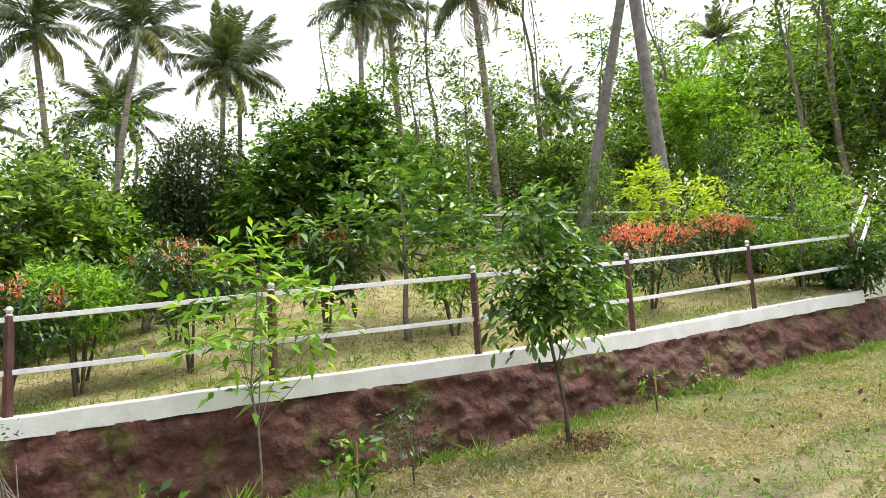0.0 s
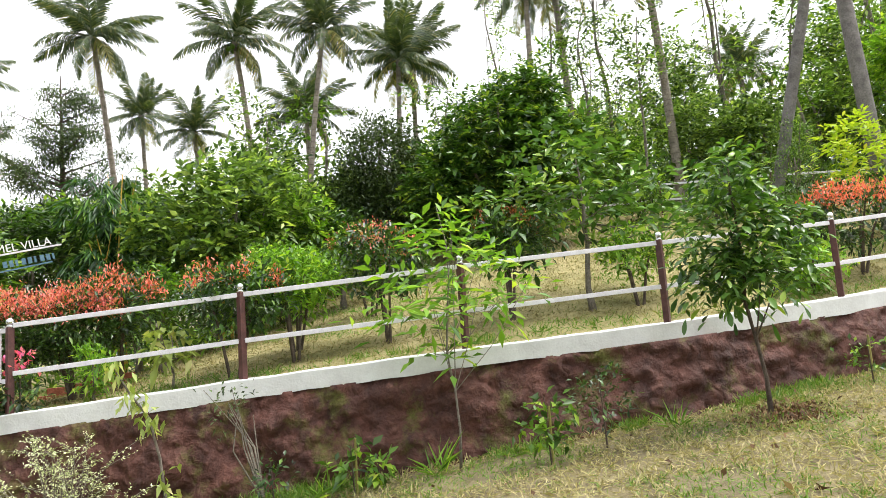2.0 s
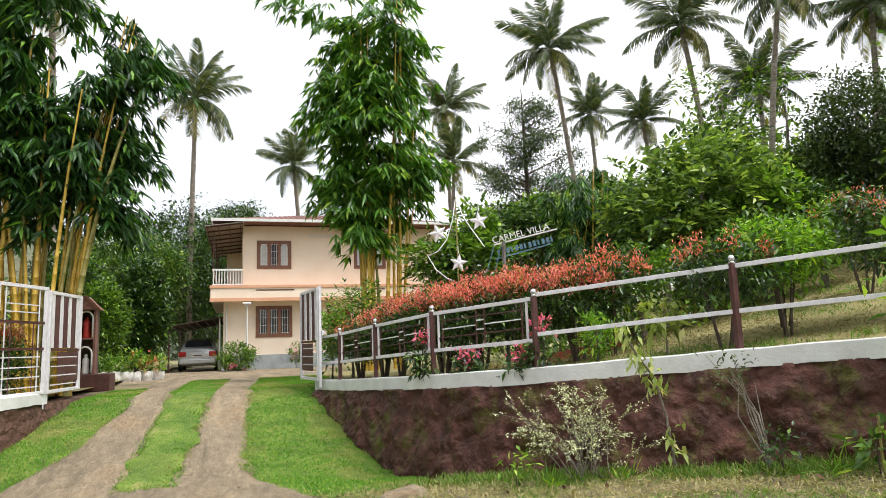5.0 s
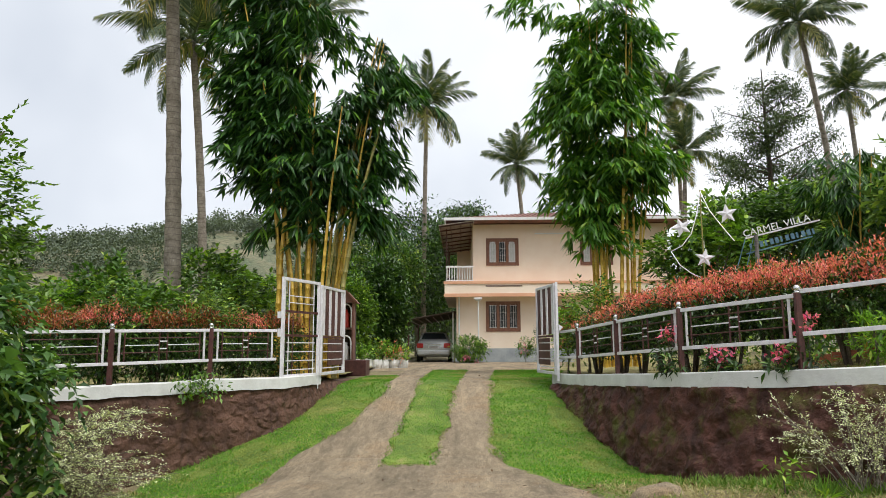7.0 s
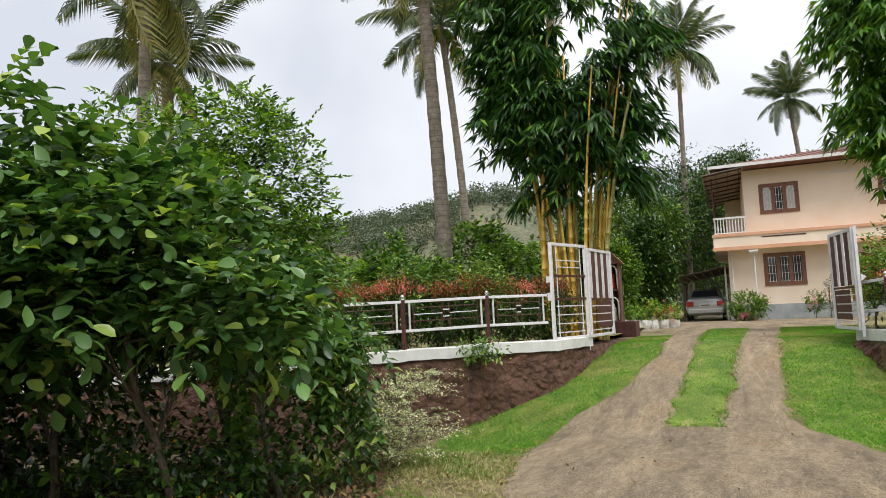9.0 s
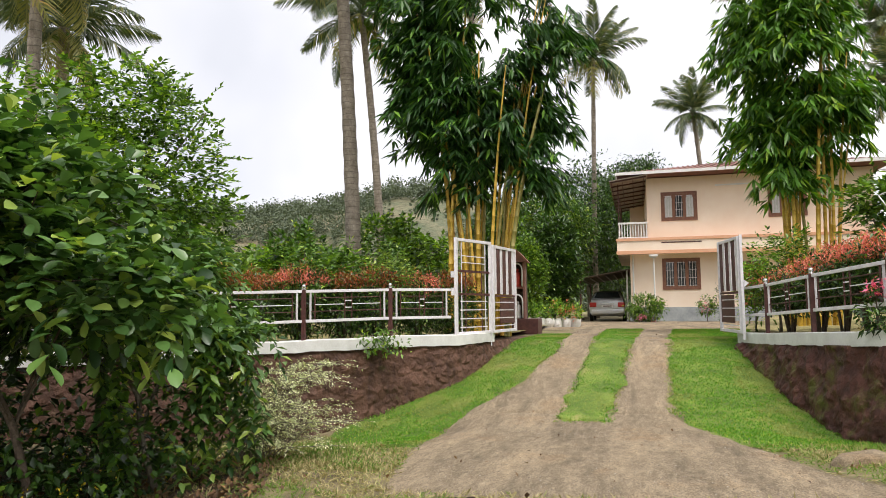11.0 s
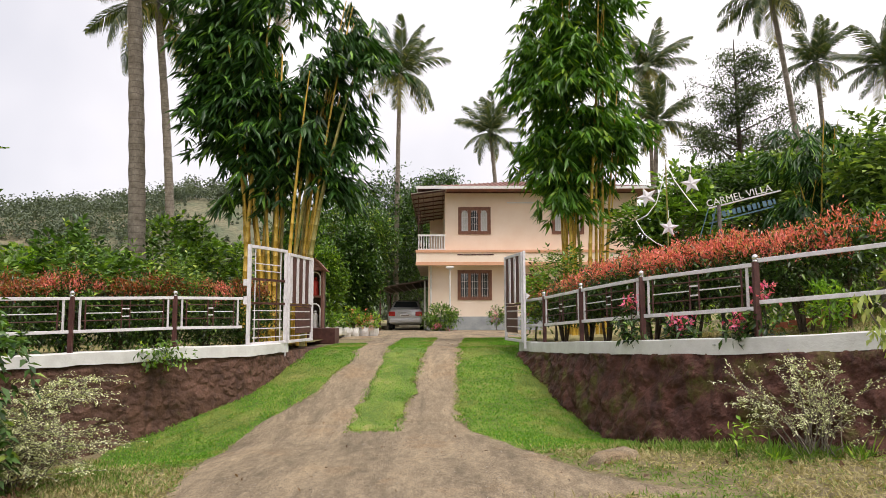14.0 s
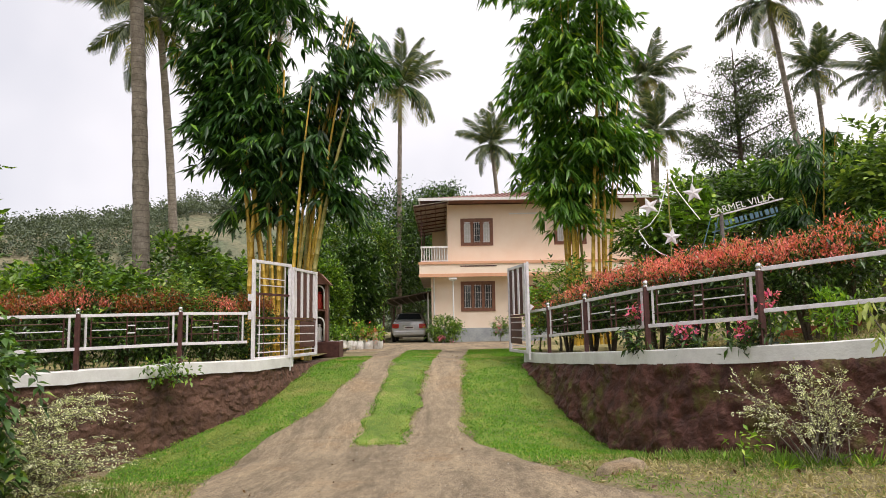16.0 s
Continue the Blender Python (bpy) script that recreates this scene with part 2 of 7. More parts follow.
M_STEEL = surface("polished_cap", (0.6, 0.6, 0.6), (0.75, 0.75, 0.74), 0.25, 10, 60, 0.05, 0.002, metal=0.8)
M_PEACH = surface("peach_paint", (0.84, 0.68, 0.535), (0.90, 0.77, 0.635), 0.85, 0.9, 40, 0.12, 0.008, grit=0.15)
M_PEACHD = surface("deep_peach_paint", (0.66, 0.34, 0.20), (0.76, 0.44, 0.28), 0.85, 1.2, 40, 0.12, 0.008, grit=0.15)
M_PLINTH = surface("grey_plinth", (0.28, 0.31, 0.33), (0.42, 0.45, 0.46), 0.85, 2, 40, 0.2, 0.01)
M_WOOD = surface("brown_timber", (0.15, 0.06, 0.035), (0.26, 0.115, 0.065), 0.5, 9, 80, 0.15, 0.004)
M_DOORW = surface("orange_timber", (0.33, 0.10, 0.04), (0.46, 0.17, 0.07), 0.5, 6, 60, 0.15, 0.004)
M_TILE = surface("red_roof_tile", (0.16, 0.07, 0.055), (0.27, 0.13, 0.10), 0.8, 3, 30, 0.3, 0.02)
M_SOFFIT = surface("grey_brown_sheet", (0.26, 0.225, 0.19), (0.42, 0.37, 0.32), 0.8, 3, 30, 0.2, 0.01)
M_WHITE = surface("white_paint", (0.68, 0.68, 0.67), (0.82, 0.82, 0.81), 0.6, 4, 50, 0.1, 0.004)
M_PANE = plain_glass("dark_pane", (0.05, 0.06, 0.07))
# cloth of the curtains, and the grey reflection painted on upper side panes
M_CURT = surface("curtain_and_pane_reflection", (0.45, 0.47, 0.45), (0.62, 0.64, 0.62), 0.9, 12, 60, 0.2, 0.01)
M_BARK = surface("grey_bark", (0.10, 0.085, 0.065), (0.24, 0.21, 0.17), 0.95, 7, 50, 0.8, 0.02)
M_BARKD = surface("dark_bark", (0.05, 0.037, 0.028), (0.12, 0.09, 0.065), 0.95, 9, 60, 0.7, 0.015)
M_PALMB = ringed_bark("palm_bark", (0.16, 0.135, 0.105), (0.36, 0.315, 0.26), 6.5)
M_POLE = surface("grey_timber", (0.095, 0.085, 0.08), (0.21, 0.195, 0.185), 0.9, 5, 40, 0.5, 0.01)
M_CULM = surface("golden_culm", (0.48, 0.29, 0.03), (0.62, 0.42, 0.07), 0.4, 3, 25, 0.1, 0.003, c3=(0.20, 0.22, 0.04), spots=-0.1)
M_CULMG = surface("green_culm", (0.20, 0.19, 0.05), (0.36, 0.30, 0.08), 0.45, 3, 25, 0.1, 0.003)

L_BAMB = leafy("bamboo_leaf", (0.009, 0.034, 0.009), (0.045, 0.13, 0.022), (0.17, 0.34, 0.04), 0.42, 0.26)
L_BAMB2 = leafy("bright_bamboo_leaf", (0.022, 0.07, 0.008), (0.10, 0.25, 0.022), (0.28, 0.42, 0.04), 0.42, 0.32)
L_DARK = leafy("dark_leaf", (0.006, 0.020, 0.005), (0.055, 0.13, 0.018), (0.16, 0.28, 0.03), 0.34, 0.2, spec=0.6)
L_MID = leafy("mid_leaf", (0.014, 0.045, 0.007), (0.15, 0.285, 0.032), (0.33, 0.47, 0.05), 0.40, 0.3, spec=0.5)
# mid green lightened: haze and skylight on the woods put into the colour
L_WOOD = leafy("lightened_woodland_leaf", (0.02, 0.05, 0.014), (0.19, 0.30, 0.07), (0.40, 0.50, 0.12), 0.42, 0.34, spec=0.5)
L_BRIGHT = leafy("bright_leaf", (0.05, 0.13, 0.012), (0.23, 0.42, 0.04), (0.45, 0.55, 0.07), 0.48, 0.36)
L_LIME = leafy("lime_leaf", (0.24, 0.36, 0.022), (0.46, 0.56, 0.05), (0.6, 0.58, 0.1), 0.5, 0.35)
L_GREY = leafy("dull_leaf", (0.018, 0.035, 0.012), (0.09, 0.135, 0.04), None, 0.6, 0.18)
L_PALM = leafy("palm_leaf", (0.03, 0.055, 0.024), (0.115, 0.15, 0.068), (0.23, 0.22, 0.085), 0.42, 0.22)
L_PALMY = leafy("yellowing_palm_leaf", (0.13, 0.14, 0.035), (0.30, 0.29, 0.085), (0.38, 0.27, 0.08), 0.5, 0.28)
L_RED = leafy("red_tip_leaf", (0.42, 0.062, 0.056), (0.9, 0.30, 0.27), (0.58, 0.40, 0.17), 0.42, 0.34)
L_REDB = leafy("bronze_tip_leaf", (0.16, 0.045, 0.018), (0.46, 0.13, 0.055), (0.20, 0.26, 0.04), 0.42, 0.25)
L_VARI = leafy("cream_edged_leaf", (0.28, 0.34, 0.14), (0.78, 0.80, 0.56), (0.86, 0.87, 0.70), 0.5, 0.25)
L_PINK = leafy("pink_petal", (0.62, 0.05, 0.2), (0.92, 0.27, 0.46), None, 0.5, 0.3)
L_SCAR = leafy("scarlet_petal", (0.66, 0.10, 0.08), (0.88, 0.27, 0.2), None, 0.5, 0.3)
L_YEL = leafy("yellow_petal", (0.6, 0.42, 0.02), (0.8, 0.62, 0.06), None, 0.5, 0.3)
L_GRASS = leafy("grass_blade", (0.07, 0.15, 0.015), (0.17, 0.28, 0.04), (0.36, 0.33, 0.14), 0.6, 0.3)
L_TURF = leafy("lush_blade", (0.048, 0.158, 0.008), (0.145, 0.36, 0.016), (0.40, 0.42, 0.09), 0.65, 0.3)
L_WILT = leafy("wilted_leaf", (0.20, 0.27, 0.06), (0.40, 0.46, 0.14), (0.5, 0.46, 0.2), 0.6, 0.3)
L_PALE = leafy("worn_turf_blade", (0.13, 0.18, 0.03), (0.32, 0.36, 0.09), (0.45, 0.40, 0.18), 0.7, 0.25, 0.8)
L_STRAW = leafy("dry_blade", (0.22, 0.19, 0.09), (0.49, 0.42, 0.23), (0.16, 0.24, 0.05), 0.75, 0.2, 0.8, spec=0.3)
L_HAY = leafy("bank_blade", (0.17, 0.145, 0.07), (0.37, 0.31, 0.16), (0.15, 0.2, 0.05), 0.75, 0.2, 0.8, spec=0.3)
L_SAP = leafy("sapling_leaf", (0.018, 0.062, 0.012), (0.125, 0.25, 0.04), (0.36, 0.5, 0.08), 0.34, 0.25, spec=0.5)
L_LITTER = leafy("fallen_leaf", (0.06, 0.03, 0.015), (0.2, 0.11, 0.05), (0.3, 0.2, 0.07), 0.8, 0.05)
L_BROAD = leafy("broad_leaf", (0.014, 0.048, 0.012), (0.115, 0.23, 0.055), (0.34, 0.44, 0.09), 0.36, 0.25, spec=0.5, odd_at=0.9)
L_MANGO = leafy("mango_leaf", (0.012, 0.04, 0.008), (0.095, 0.205, 0.024), (0.36, 0.46, 0.06), 0.34, 0.25, odd_at=0.87, spec=0.6)
# distance haze is put into this paler, greyer leaf colour
L_FAR_HAZE = leafy("hazed_far_leaf", (0.075, 0.10, 0.075), (0.15, 0.18, 0.125), None, 0.8, 0.15, spec=0.2)

# ------------------------------------------------------------ building blocks
class Geo:
    """Collects vertices and faces of one part."""

    def __init__(self):
        self.v, self.f = [], []

    def add(self, vs, fs):
        n = len(self.v)
        self.v += [tuple(p) for p in vs]
        self.f += [tuple(n + i for i in q) for q in fs]
        return self

    def box(self, lo, hi, m=None):
        (a, b, c), (d, e, g) = lo, hi
        p = [Vector(q) for q in ((a, b, c), (d, b, c), (d, e, c), (a, e, c), (a, b, g), (d, b, g), (d, e, g), (a, e, g))]
        if m is not None:
            p = [m @ q for q in p]
        return self.add(p, ((3, 2, 1, 0), (4, 5, 6, 7), (0, 1, 5, 4), (1, 2, 6, 5), (2, 3, 7, 6), (3, 0, 4, 7)))

    def bar(self, a, b, w, h):
        """A square bar from a to b, w wide and h high."""
        a, b = Vector(a), Vector(b)
        d = (b - a).normalized()
        s = d.cross(Vector((0, 0, 1)))
        s = s.normalized() if s.length > 1e-4 else Vector((1, 0, 0))
        u = s.cross(d)
        p = [q + s * (i * w / 2) + u * (j * h / 2) for q in (a, b) for i, j in ((-1, -1), (1, -1), (1, 1), (-1, 1))]
        return self.add(p, ((3, 2, 1, 0), (4, 5, 6, 7), (0, 1, 5, 4), (1, 2, 6, 5), (2, 3, 7, 6), (3, 0, 4, 7)))

    def tube(self, pts, radii, sides=8, cap=True):
        pts = [Vector(p) for p in pts]
        vs, fs = [], []
        ref = Vector((0.31, 0.95, 0.05))
        for i, p in enumerate(pts):
            d = (pts[min(i + 1, len(pts) - 1)] - pts[max(i - 1, 0)]).normalized()
            s = d.cross(ref)
            s = s.normalized() if s.length > 1e-3 else Vector((1, 0, 0))
            u = d.cross(s)
            for k in range(sides):
                a = 2 * math.pi * k / sides
                vs.append(p + (s * math.cos(a) + u * math.sin(a)) * radii[i])
        for i in range(len(pts) - 1):
            for k in range(sides):
                fs.append((i * sides + k, i * sides + (k + 1) % sides, (i + 1) * sides + (k + 1) % sides, (i + 1) * sides + k))
        if cap:
            fs.append(tuple(range(sides))[::-1])
            fs.append(tuple((len(pts) - 1) * sides + k for k in range(sides)))
        return self.add(vs, fs)

    def ball(self, c, r, n=8, squash=1.0):
        c = Vector(c)
        vs = [c + Vector((0, 0, -r * squash))]
        for i in range(1, n):
            t = math.pi * i / n
            for k in range(n * 2):
                a = math.pi * k / n
                vs.append(c + Vector((math.sin(t) * math.cos(a) * r, math.sin(t) * math.sin(a) * r, -math.cos(t) * r * squash)))
        vs.append(c + Vector((0, 0, r * squash)))
        m = n * 2
        fs = [(0, 1 + (k + 1) % m, 1 + k) for k in range(m)]
        for i in range(n - 2):
            for k in range(m):
                fs.append((1 + i * m + k, 1 + i * m + (k + 1) % m, 1 + (i + 1) * m + (k + 1) % m, 1 + (i + 1) * m + k))
        e = len(vs) - 1
        fs += [(e, 1 + (n - 2) * m + k, 1 + (n - 2) * m + (k + 1) % m) for k in range(m)]
        return self.add(vs, fs)


def thing(name, at=(0, 0, 0), label="", category="", group="", kind=""):
    e = new(name)
    e.location = at
    return tagged(e, label, category, group, kind)


def part(name, geo, material, parent=None, label="", smooth=False, bevel=0.0):
    """Links one mesh, given in world coordinates, under a thing or a part."""
    me = bpy.data.meshes.new(name)
    me.from_pydata(geo.v, [], geo.f)
    me.materials.append(material)
    if smooth:
        me.polygons.foreach_set("use_smooth", [True] * len(me.polygons))
    ob = new(name, me)
    if parent is not None:
        off = Vector((0, 0, 0))
        p = parent
        while p is not None:
            off += p.location
            p = p.parent
        me.transform(Matrix.Translation(-off))
        ob.parent = parent
    if bevel:
        b = ob.modifiers.new("bevel", "BEVEL")
        b.width, b.segments, b.limit_method = bevel, 2, "ANGLE"
    if label:
        ob["label"] = label
    return ob


def unit(a):
    return a / np.maximum(np.linalg.norm(a, axis=-1, keepdims=True), 1e-9)


def leaf_part(name, C, D, Ln, Wd, material, parent, rng, fold=0.22, droop=0.15, up=None, label="", long=False):
    """One mesh of many leaves: C bases, D directions, lengths and widths; each leaf is folded along its midrib."""
    n = len(C)
    D = unit(D)
    U = np.tile(np.array([0.0, 0.0, 1.0]), (n, 1)) if up is None else up
    U = U + rng.normal(0, 0.35, (n, 3))
    S = unit(np.cross(D, U))
    U = np.cross(S, D)
    Ln = np.broadcast_to(Ln, (n,))[:, None]
    Wd = np.broadcast_to(Wd, (n,))[:, None]
    drop = np.array([0, 0, -1.0]) * Ln * droop
    tip = C + D * Ln + drop
    if long:
        # an oblong leaf: midrib of five points, four points down each edge
        rib = [C + D * Ln * u + drop * u * u for u in (0.14, 0.38, 0.64, 0.87)]
        half = (0.16, 0.38, 0.52, 0.38)
        lf = [m + S * Wd * w + U * Wd * fold * w * 1.6 for m, w in zip(rib, half)]
        rt = [m - S * Wd * w + U * Wd * fold * w * 1.6 for m, w in zip(rib, half)]
        vs = np.stack([C] + rib + [tip] + lf + rt, 1)
        tri = [[0, 6, 1], [0, 1, 10]]
        for q in range(3):
            tri += [[1 + q, 6 + q, 7 + q], [1 + q, 7 + q, 2 + q], [1 + q, 2 + q, 11 + q], [1 + q, 11 + q, 10 + q]]
        tri = np.array(tri + [[4, 9, 5], [4, 5, 13]])
    else:
        mid = C + D * Ln * 0.45 + drop * 0.3
        vs = np.stack([C, mid + S * Wd * 0.5 + U * Wd * fold, tip, mid - S * Wd * 0.5 + U * Wd * fold], 1)
        tri = np.array([[0, 1, 2], [0, 2, 3]])
    k = vs.shape[1]
    F = (tri[None] + (np.arange(n) * k)[:, None, None]).reshape(-1, 3)
    off = np.zeros(3)
    p = parent
    while p is not None:
        off += np.array(p.location)
        p = p.parent
    V = vs.reshape(-1, 3) - off
    me = bpy.data.meshes.new(name)
    me.vertices.add(len(V))
    me.vertices.foreach_set("co", V.astype(np.float32).ravel())
    me.loops.add(len(F) * 3)
    me.loops.foreach_set("vertex_index", F.astype(np.int32).ravel())
    me.polygons.add(len(F))
    me.polygons.foreach_set("loop_start", (np.arange(len(F)) * 3).astype(np.int32))
    me.update(calc_edges=True)
    me.materials.append(material)
    ob = new(name, me)
    if parent is not None:
        ob.parent = parent
    ob["kind"] = "stuff"
    if label:
        ob["label"] = label
    return ob


def smooth01(a):
    a = np.clip(a, 0, 1)
    return a * a * (3 - 2 * a)


# ------------------------------------------------------------ the lie of the land
OX, OY, UX, UY = 3.3, 7.8, 0.725, -0.69


def along(x, y):
    return (x - OX) * UX + (y - OY) * UY


def behind(x, y):
    return -(x - OX) * UY + (y - OY) * UX


def low_ground(x, y):
    """Lower lawn, ramp and yard."""
    x, y = np.asarray(x, float), np.asarray(y, float)
    s, d = along(x, y), behind(x, y)
    up = 0.105 * np.log1p(np.exp(np.clip(s * 1.3, -30, 30))) / 1.3
    up = np.minimum(up, 2.2) * (0.3 + 0.7 * smooth01((d + 10) / 7))
    base = up + 0.04 * np.clip(s, -11, 0)
    t = np.clip((y - 9.9) / 4.9, 0, 1)
    t = 0.7 * t + 0.3 * smooth01(t)
    z = base + (0.8 - base) * t
    dip = smooth01((y - 7.5) / 3) * (1 - smooth01((y - 14.0) / 2.5))
    fall = 0.17 * np.clip(-2.7 - x, 0, 2.6) + 0.16 * np.clip(x - 0.5, 0, 1.2)
    return z - fall * dip


def coping(s):
    return np.maximum(0.98, 1.29 + np.where(s < 0, 0.055 * s, 0.072 * s)) - np.interp(s, [2.2, 4.6, 6.9, 9.2, 11.7, 14], [0, 0.03, 0.07, 0.095, 0.06, 0.02])


def high_ground(x, y):
    """Garden terrace behind the wall, climbing to the east."""
    x, y = np.asarray(x, float), np.asarray(y, float)
    s, d = along(x, y), np.maximum(behind(x, y), 0)
    k = 0.02 + 0.24 * smooth01((s + 3) / 11)
    rise = k * (np.minimum(d, 11) + 0.35 * np.clip(d - 11, 0, 60))
    return np.minimum(coping(np.minimum(s, 16)), 2.45) - 0.09 + rise


def hg(x, y):
    return float(high_ground(x, y))


def lg(x, y):
    return float(low_ground(x, y))

# ------------------------------------------------------------ ground, walls, drive
def sheet(name, xs, ys, fn, material, keep=None, bumps=0.0):
    """A ground sheet over a grid of lines xs, ys."""
    X, Y = np.meshgrid(xs, ys)
    Z = fn(X, Y)
    if bumps:
        Z = Z + np.array([[noise.noise((x * 1.1, y * 1.1, 3.0)) for x in xs] for y in ys]) * bumps
    nx = len(xs)
    g = Geo()
    g.v = [tuple(p) for p in np.stack([X, Y, Z], -1).reshape(-1, 3)]
    for j in range(len(ys) - 1):
        for i in range(nx - 1):
            if keep is None or keep((xs[i] + xs[i + 1]) / 2, (ys[j] + ys[j + 1]) / 2):
                g.f.append((j * nx + i, j * nx + i + 1, (j + 1) * nx + i + 1, (j + 1) * nx + i))
    return part(name, g, material, smooth=True)


def lines(*runs):
    out = []
    for a, b, st in runs:
        out += list(np.arange(a, b, st))
    return np.array(out + [runs[-1][1]])


ground = sheet("ground", lines((-900, -100, 100), (-100, -14, 8), (-14, 16, 0.3), (16, 100, 8), (100, 900, 100)),
               lines((-300, -12, 24), (-12, 20, 0.3), (20, 60, 4), (60, 1200, 95)), lambda x, y: low_ground(x, y) - 0.02, M_LAWN, bumps=0.02)
tagged(ground, "dry patchy lawn with straw-coloured clippings", "lawn", kind="structure")

RIGHT = [(1.36, 14.75), (1.62, 13.4), (1.95, 11.5), (2.42, 9.6), (3.33, 8.04), (4.98, 6.34), (6.54, 4.5), (8.16, 2.85), (9.93, 1.36), (11.95, -0.12), (13.6, -1.68), (15.2, -2.95), (18.0, -5.0)]
LEFT = [(-14.0, 4.4), (-11.2, 6.8), (-8.7, 8.85), (-6.4, 10.75), (-5.25, 11.75), (-4.05, 12.75), (-3.62, 14.1), (-3.3, 15.6), (-3.15, 16.6)]


def spline(P, step=0.055):
    P = [Vector((*p, 0)) for p in P]
    out = []
    for i in range(len(P) - 1):
        a, b = P[i], P[i + 1]
        t0 = (b - P[i - 1]) * 0.5 if i else (b - a)
        t1 = (P[i + 2] - a) * 0.5 if i + 2 < len(P) else (b - a)
        n = max(2, int((b - a).length / step))
        for k in range(n):
            u = k / n
            out.append(a * (2 * u**3 - 3 * u**2 + 1) + t0 * (u**3 - 2 * u**2 + u) + b * (-2 * u**3 + 3 * u**2) + t1 * (u**3 - u**2))
    out.append(P[-1])
    return [(p.x, p.y) for p in out]


R_LINE, L_LINE = spline(RIGHT), spline(LEFT)


def right_top(x, y):
    return float(coping(along(x, y)))


def left_top(x, y):
    return 1.0 + 0.02 * min(0, y - 12) * 1.6


def fronts(line):
    out = []
    for i in range(len(line)):
        a, b = line[max(i - 2, 0)], line[min(i + 2, len(line) - 1)]
        d = Vector((b[0] - a[0], b[1] - a[1], 0)).normalized()
        out.append(Vector((d.y, -d.x, 0)))
    return out


def retaining_wall(name, line, top, label, cope_to, material, batter, rough):
    """Rough rendered rubble wall with a white coping."""
    e = thing(name, (line[0][0], line[0][1], 0), label, "retaining wall", kind="structure")
    F = fronts(line)
    rows = 26
    g = Geo()
    for (x, y), n in zip(line, F):
        zt = top(x, y) - 0.19
        zb = lg(x + n.x * 0.28, y + n.y * 0.28) - 0.2
        for r in range(rows + 1):
            z = zb + (zt - zb) * r / rows
            q = Vector((x * 2.1, y * 2.1, z * 2.6))
            lump = noise.multi_fractal(q, 1.0, 2.1, 3) * 0.07 + noise.noise(q * 3.7) * 0.04 - abs(noise.noise(q * 1.3)) * 0.06 + noise.noise(q * 7.0) * 0.022
            lump += 0.06 * (0.45 - noise.voronoi(q * 1.05)[0][0])
            out = 0.02 + batter * (1 - r / rows) + lump * rough
            g.v.append((x + n.x * out, y + n.y * out, z))
    m = rows + 1
    for i in range(len(line) - 1):
        for r in range(rows):
            a = i * m + r
            g.f.append((a, a + m, a + m + 1, a + 1))
    # closing back and ends
    k = len(g.v)
    for (x, y), n in zip(line, F):
        g.v += [(x - n.x * 0.35, y - n.y * 0.35, lg(x, y) - 0.25), (x - n.x * 0.35, y - n.y * 0.35, top(x, y) - 0.19)]
    for i in range(len(line) - 1):
        a = k + 2 * i
        g.f.append((a, a + 1, a + 3, a + 2))
        g.f.append((i * m + rows, (i + 1) * m + rows, a + 3, a + 1))
    g.f.append(tuple(range(rows + 1)) + (k + 1, k))
    z = (len(line) - 1) * m
    g.f.append((k + 2 * len(line) - 2, k + 2 * len(line) - 1) + tuple(z + r for r in range(rows, -1, -1)))
    part("rubble_face", g, material, e, "brown painted rough rendered stone with moss patches", smooth=True)
    # coping in lengths, each a little uneven
    i = 0
    stop = cope_to(line)
    while i < stop:
        j = min(i + 43, stop)
        g = Geo()
        seg = line[i:j + 1]
        for q, (x, y) in enumerate(seg):
            n = F[i + q]
            zt = top(x, y) + noise.noise((x * 1.7, y * 1.7, 9)) * 0.012
            w = 0.085 + noise.noise((x * 2.3, y * 2.3, 4)) * 0.018
            sag = noise.noise((x * 3.1, y * 3.1, 7)) * 0.018
            g.v += [(x + n.x * w, y + n.y * w, zt - 0.2 + sag), (x + n.x * w, y + n.y * w, zt - 0.012), (x + n.x * (w - 0.015), y + n.y * (w - 0.015), zt),
                    (x - n.x * 0.24, y - n.y * 0.24, zt), (x - n.x * 0.24, y - n.y * 0.24, zt - 0.2)]
        for q in range(len(seg) - 1):
            a = q * 5
            for r in range(5):
                g.f.append((a + r, a + 5 + r, a + 5 + (r + 1) % 5, a + (r + 1) % 5))
        g.f.append((0, 1, 2, 3, 4))
        g.f.append(tuple(len(g.v) - 1 - r for r in range(5)))
        part("coping", g, M_COPE, e, "weathered white painted cement coping")
        i = j
    return e


retaining_wall("retaining_wall_right", R_LINE, right_top, "brown rubble retaining wall with white coping, climbing beside the lawn",
               lambda l: min(range(len(l)), key=lambda i: abs(l[i][0] - 13.6) + abs(l[i][1] + 1.68)), M_WALL, 0.26, 1.05)
retaining_wall("retaining_wall_left", L_LINE, left_top, "brown rubble retaining wall with white coping, left of the drive",
               lambda l: min(range(len(l)), key=lambda i: abs(l[i][0] + 3.62) + abs(l[i][1] - 14.1)), M_WALLF, 0.16, 0.4)


def side_of(line, x, y):
    """Positive behind the line (away from the front)."""
    k = min(range(0, len(line), 3), key=lambda i: (line[i][0] - x) ** 2 + (line[i][1] - y) ** 2)
    a, b = line[max(k - 3, 0)], line[min(k + 3, len(line) - 1)]
    dx, dy = b[0] - a[0], b[1] - a[1]
    return -((x - a[0]) * dy - (y - a[1]) * dx) / math.hypot(dx, dy)


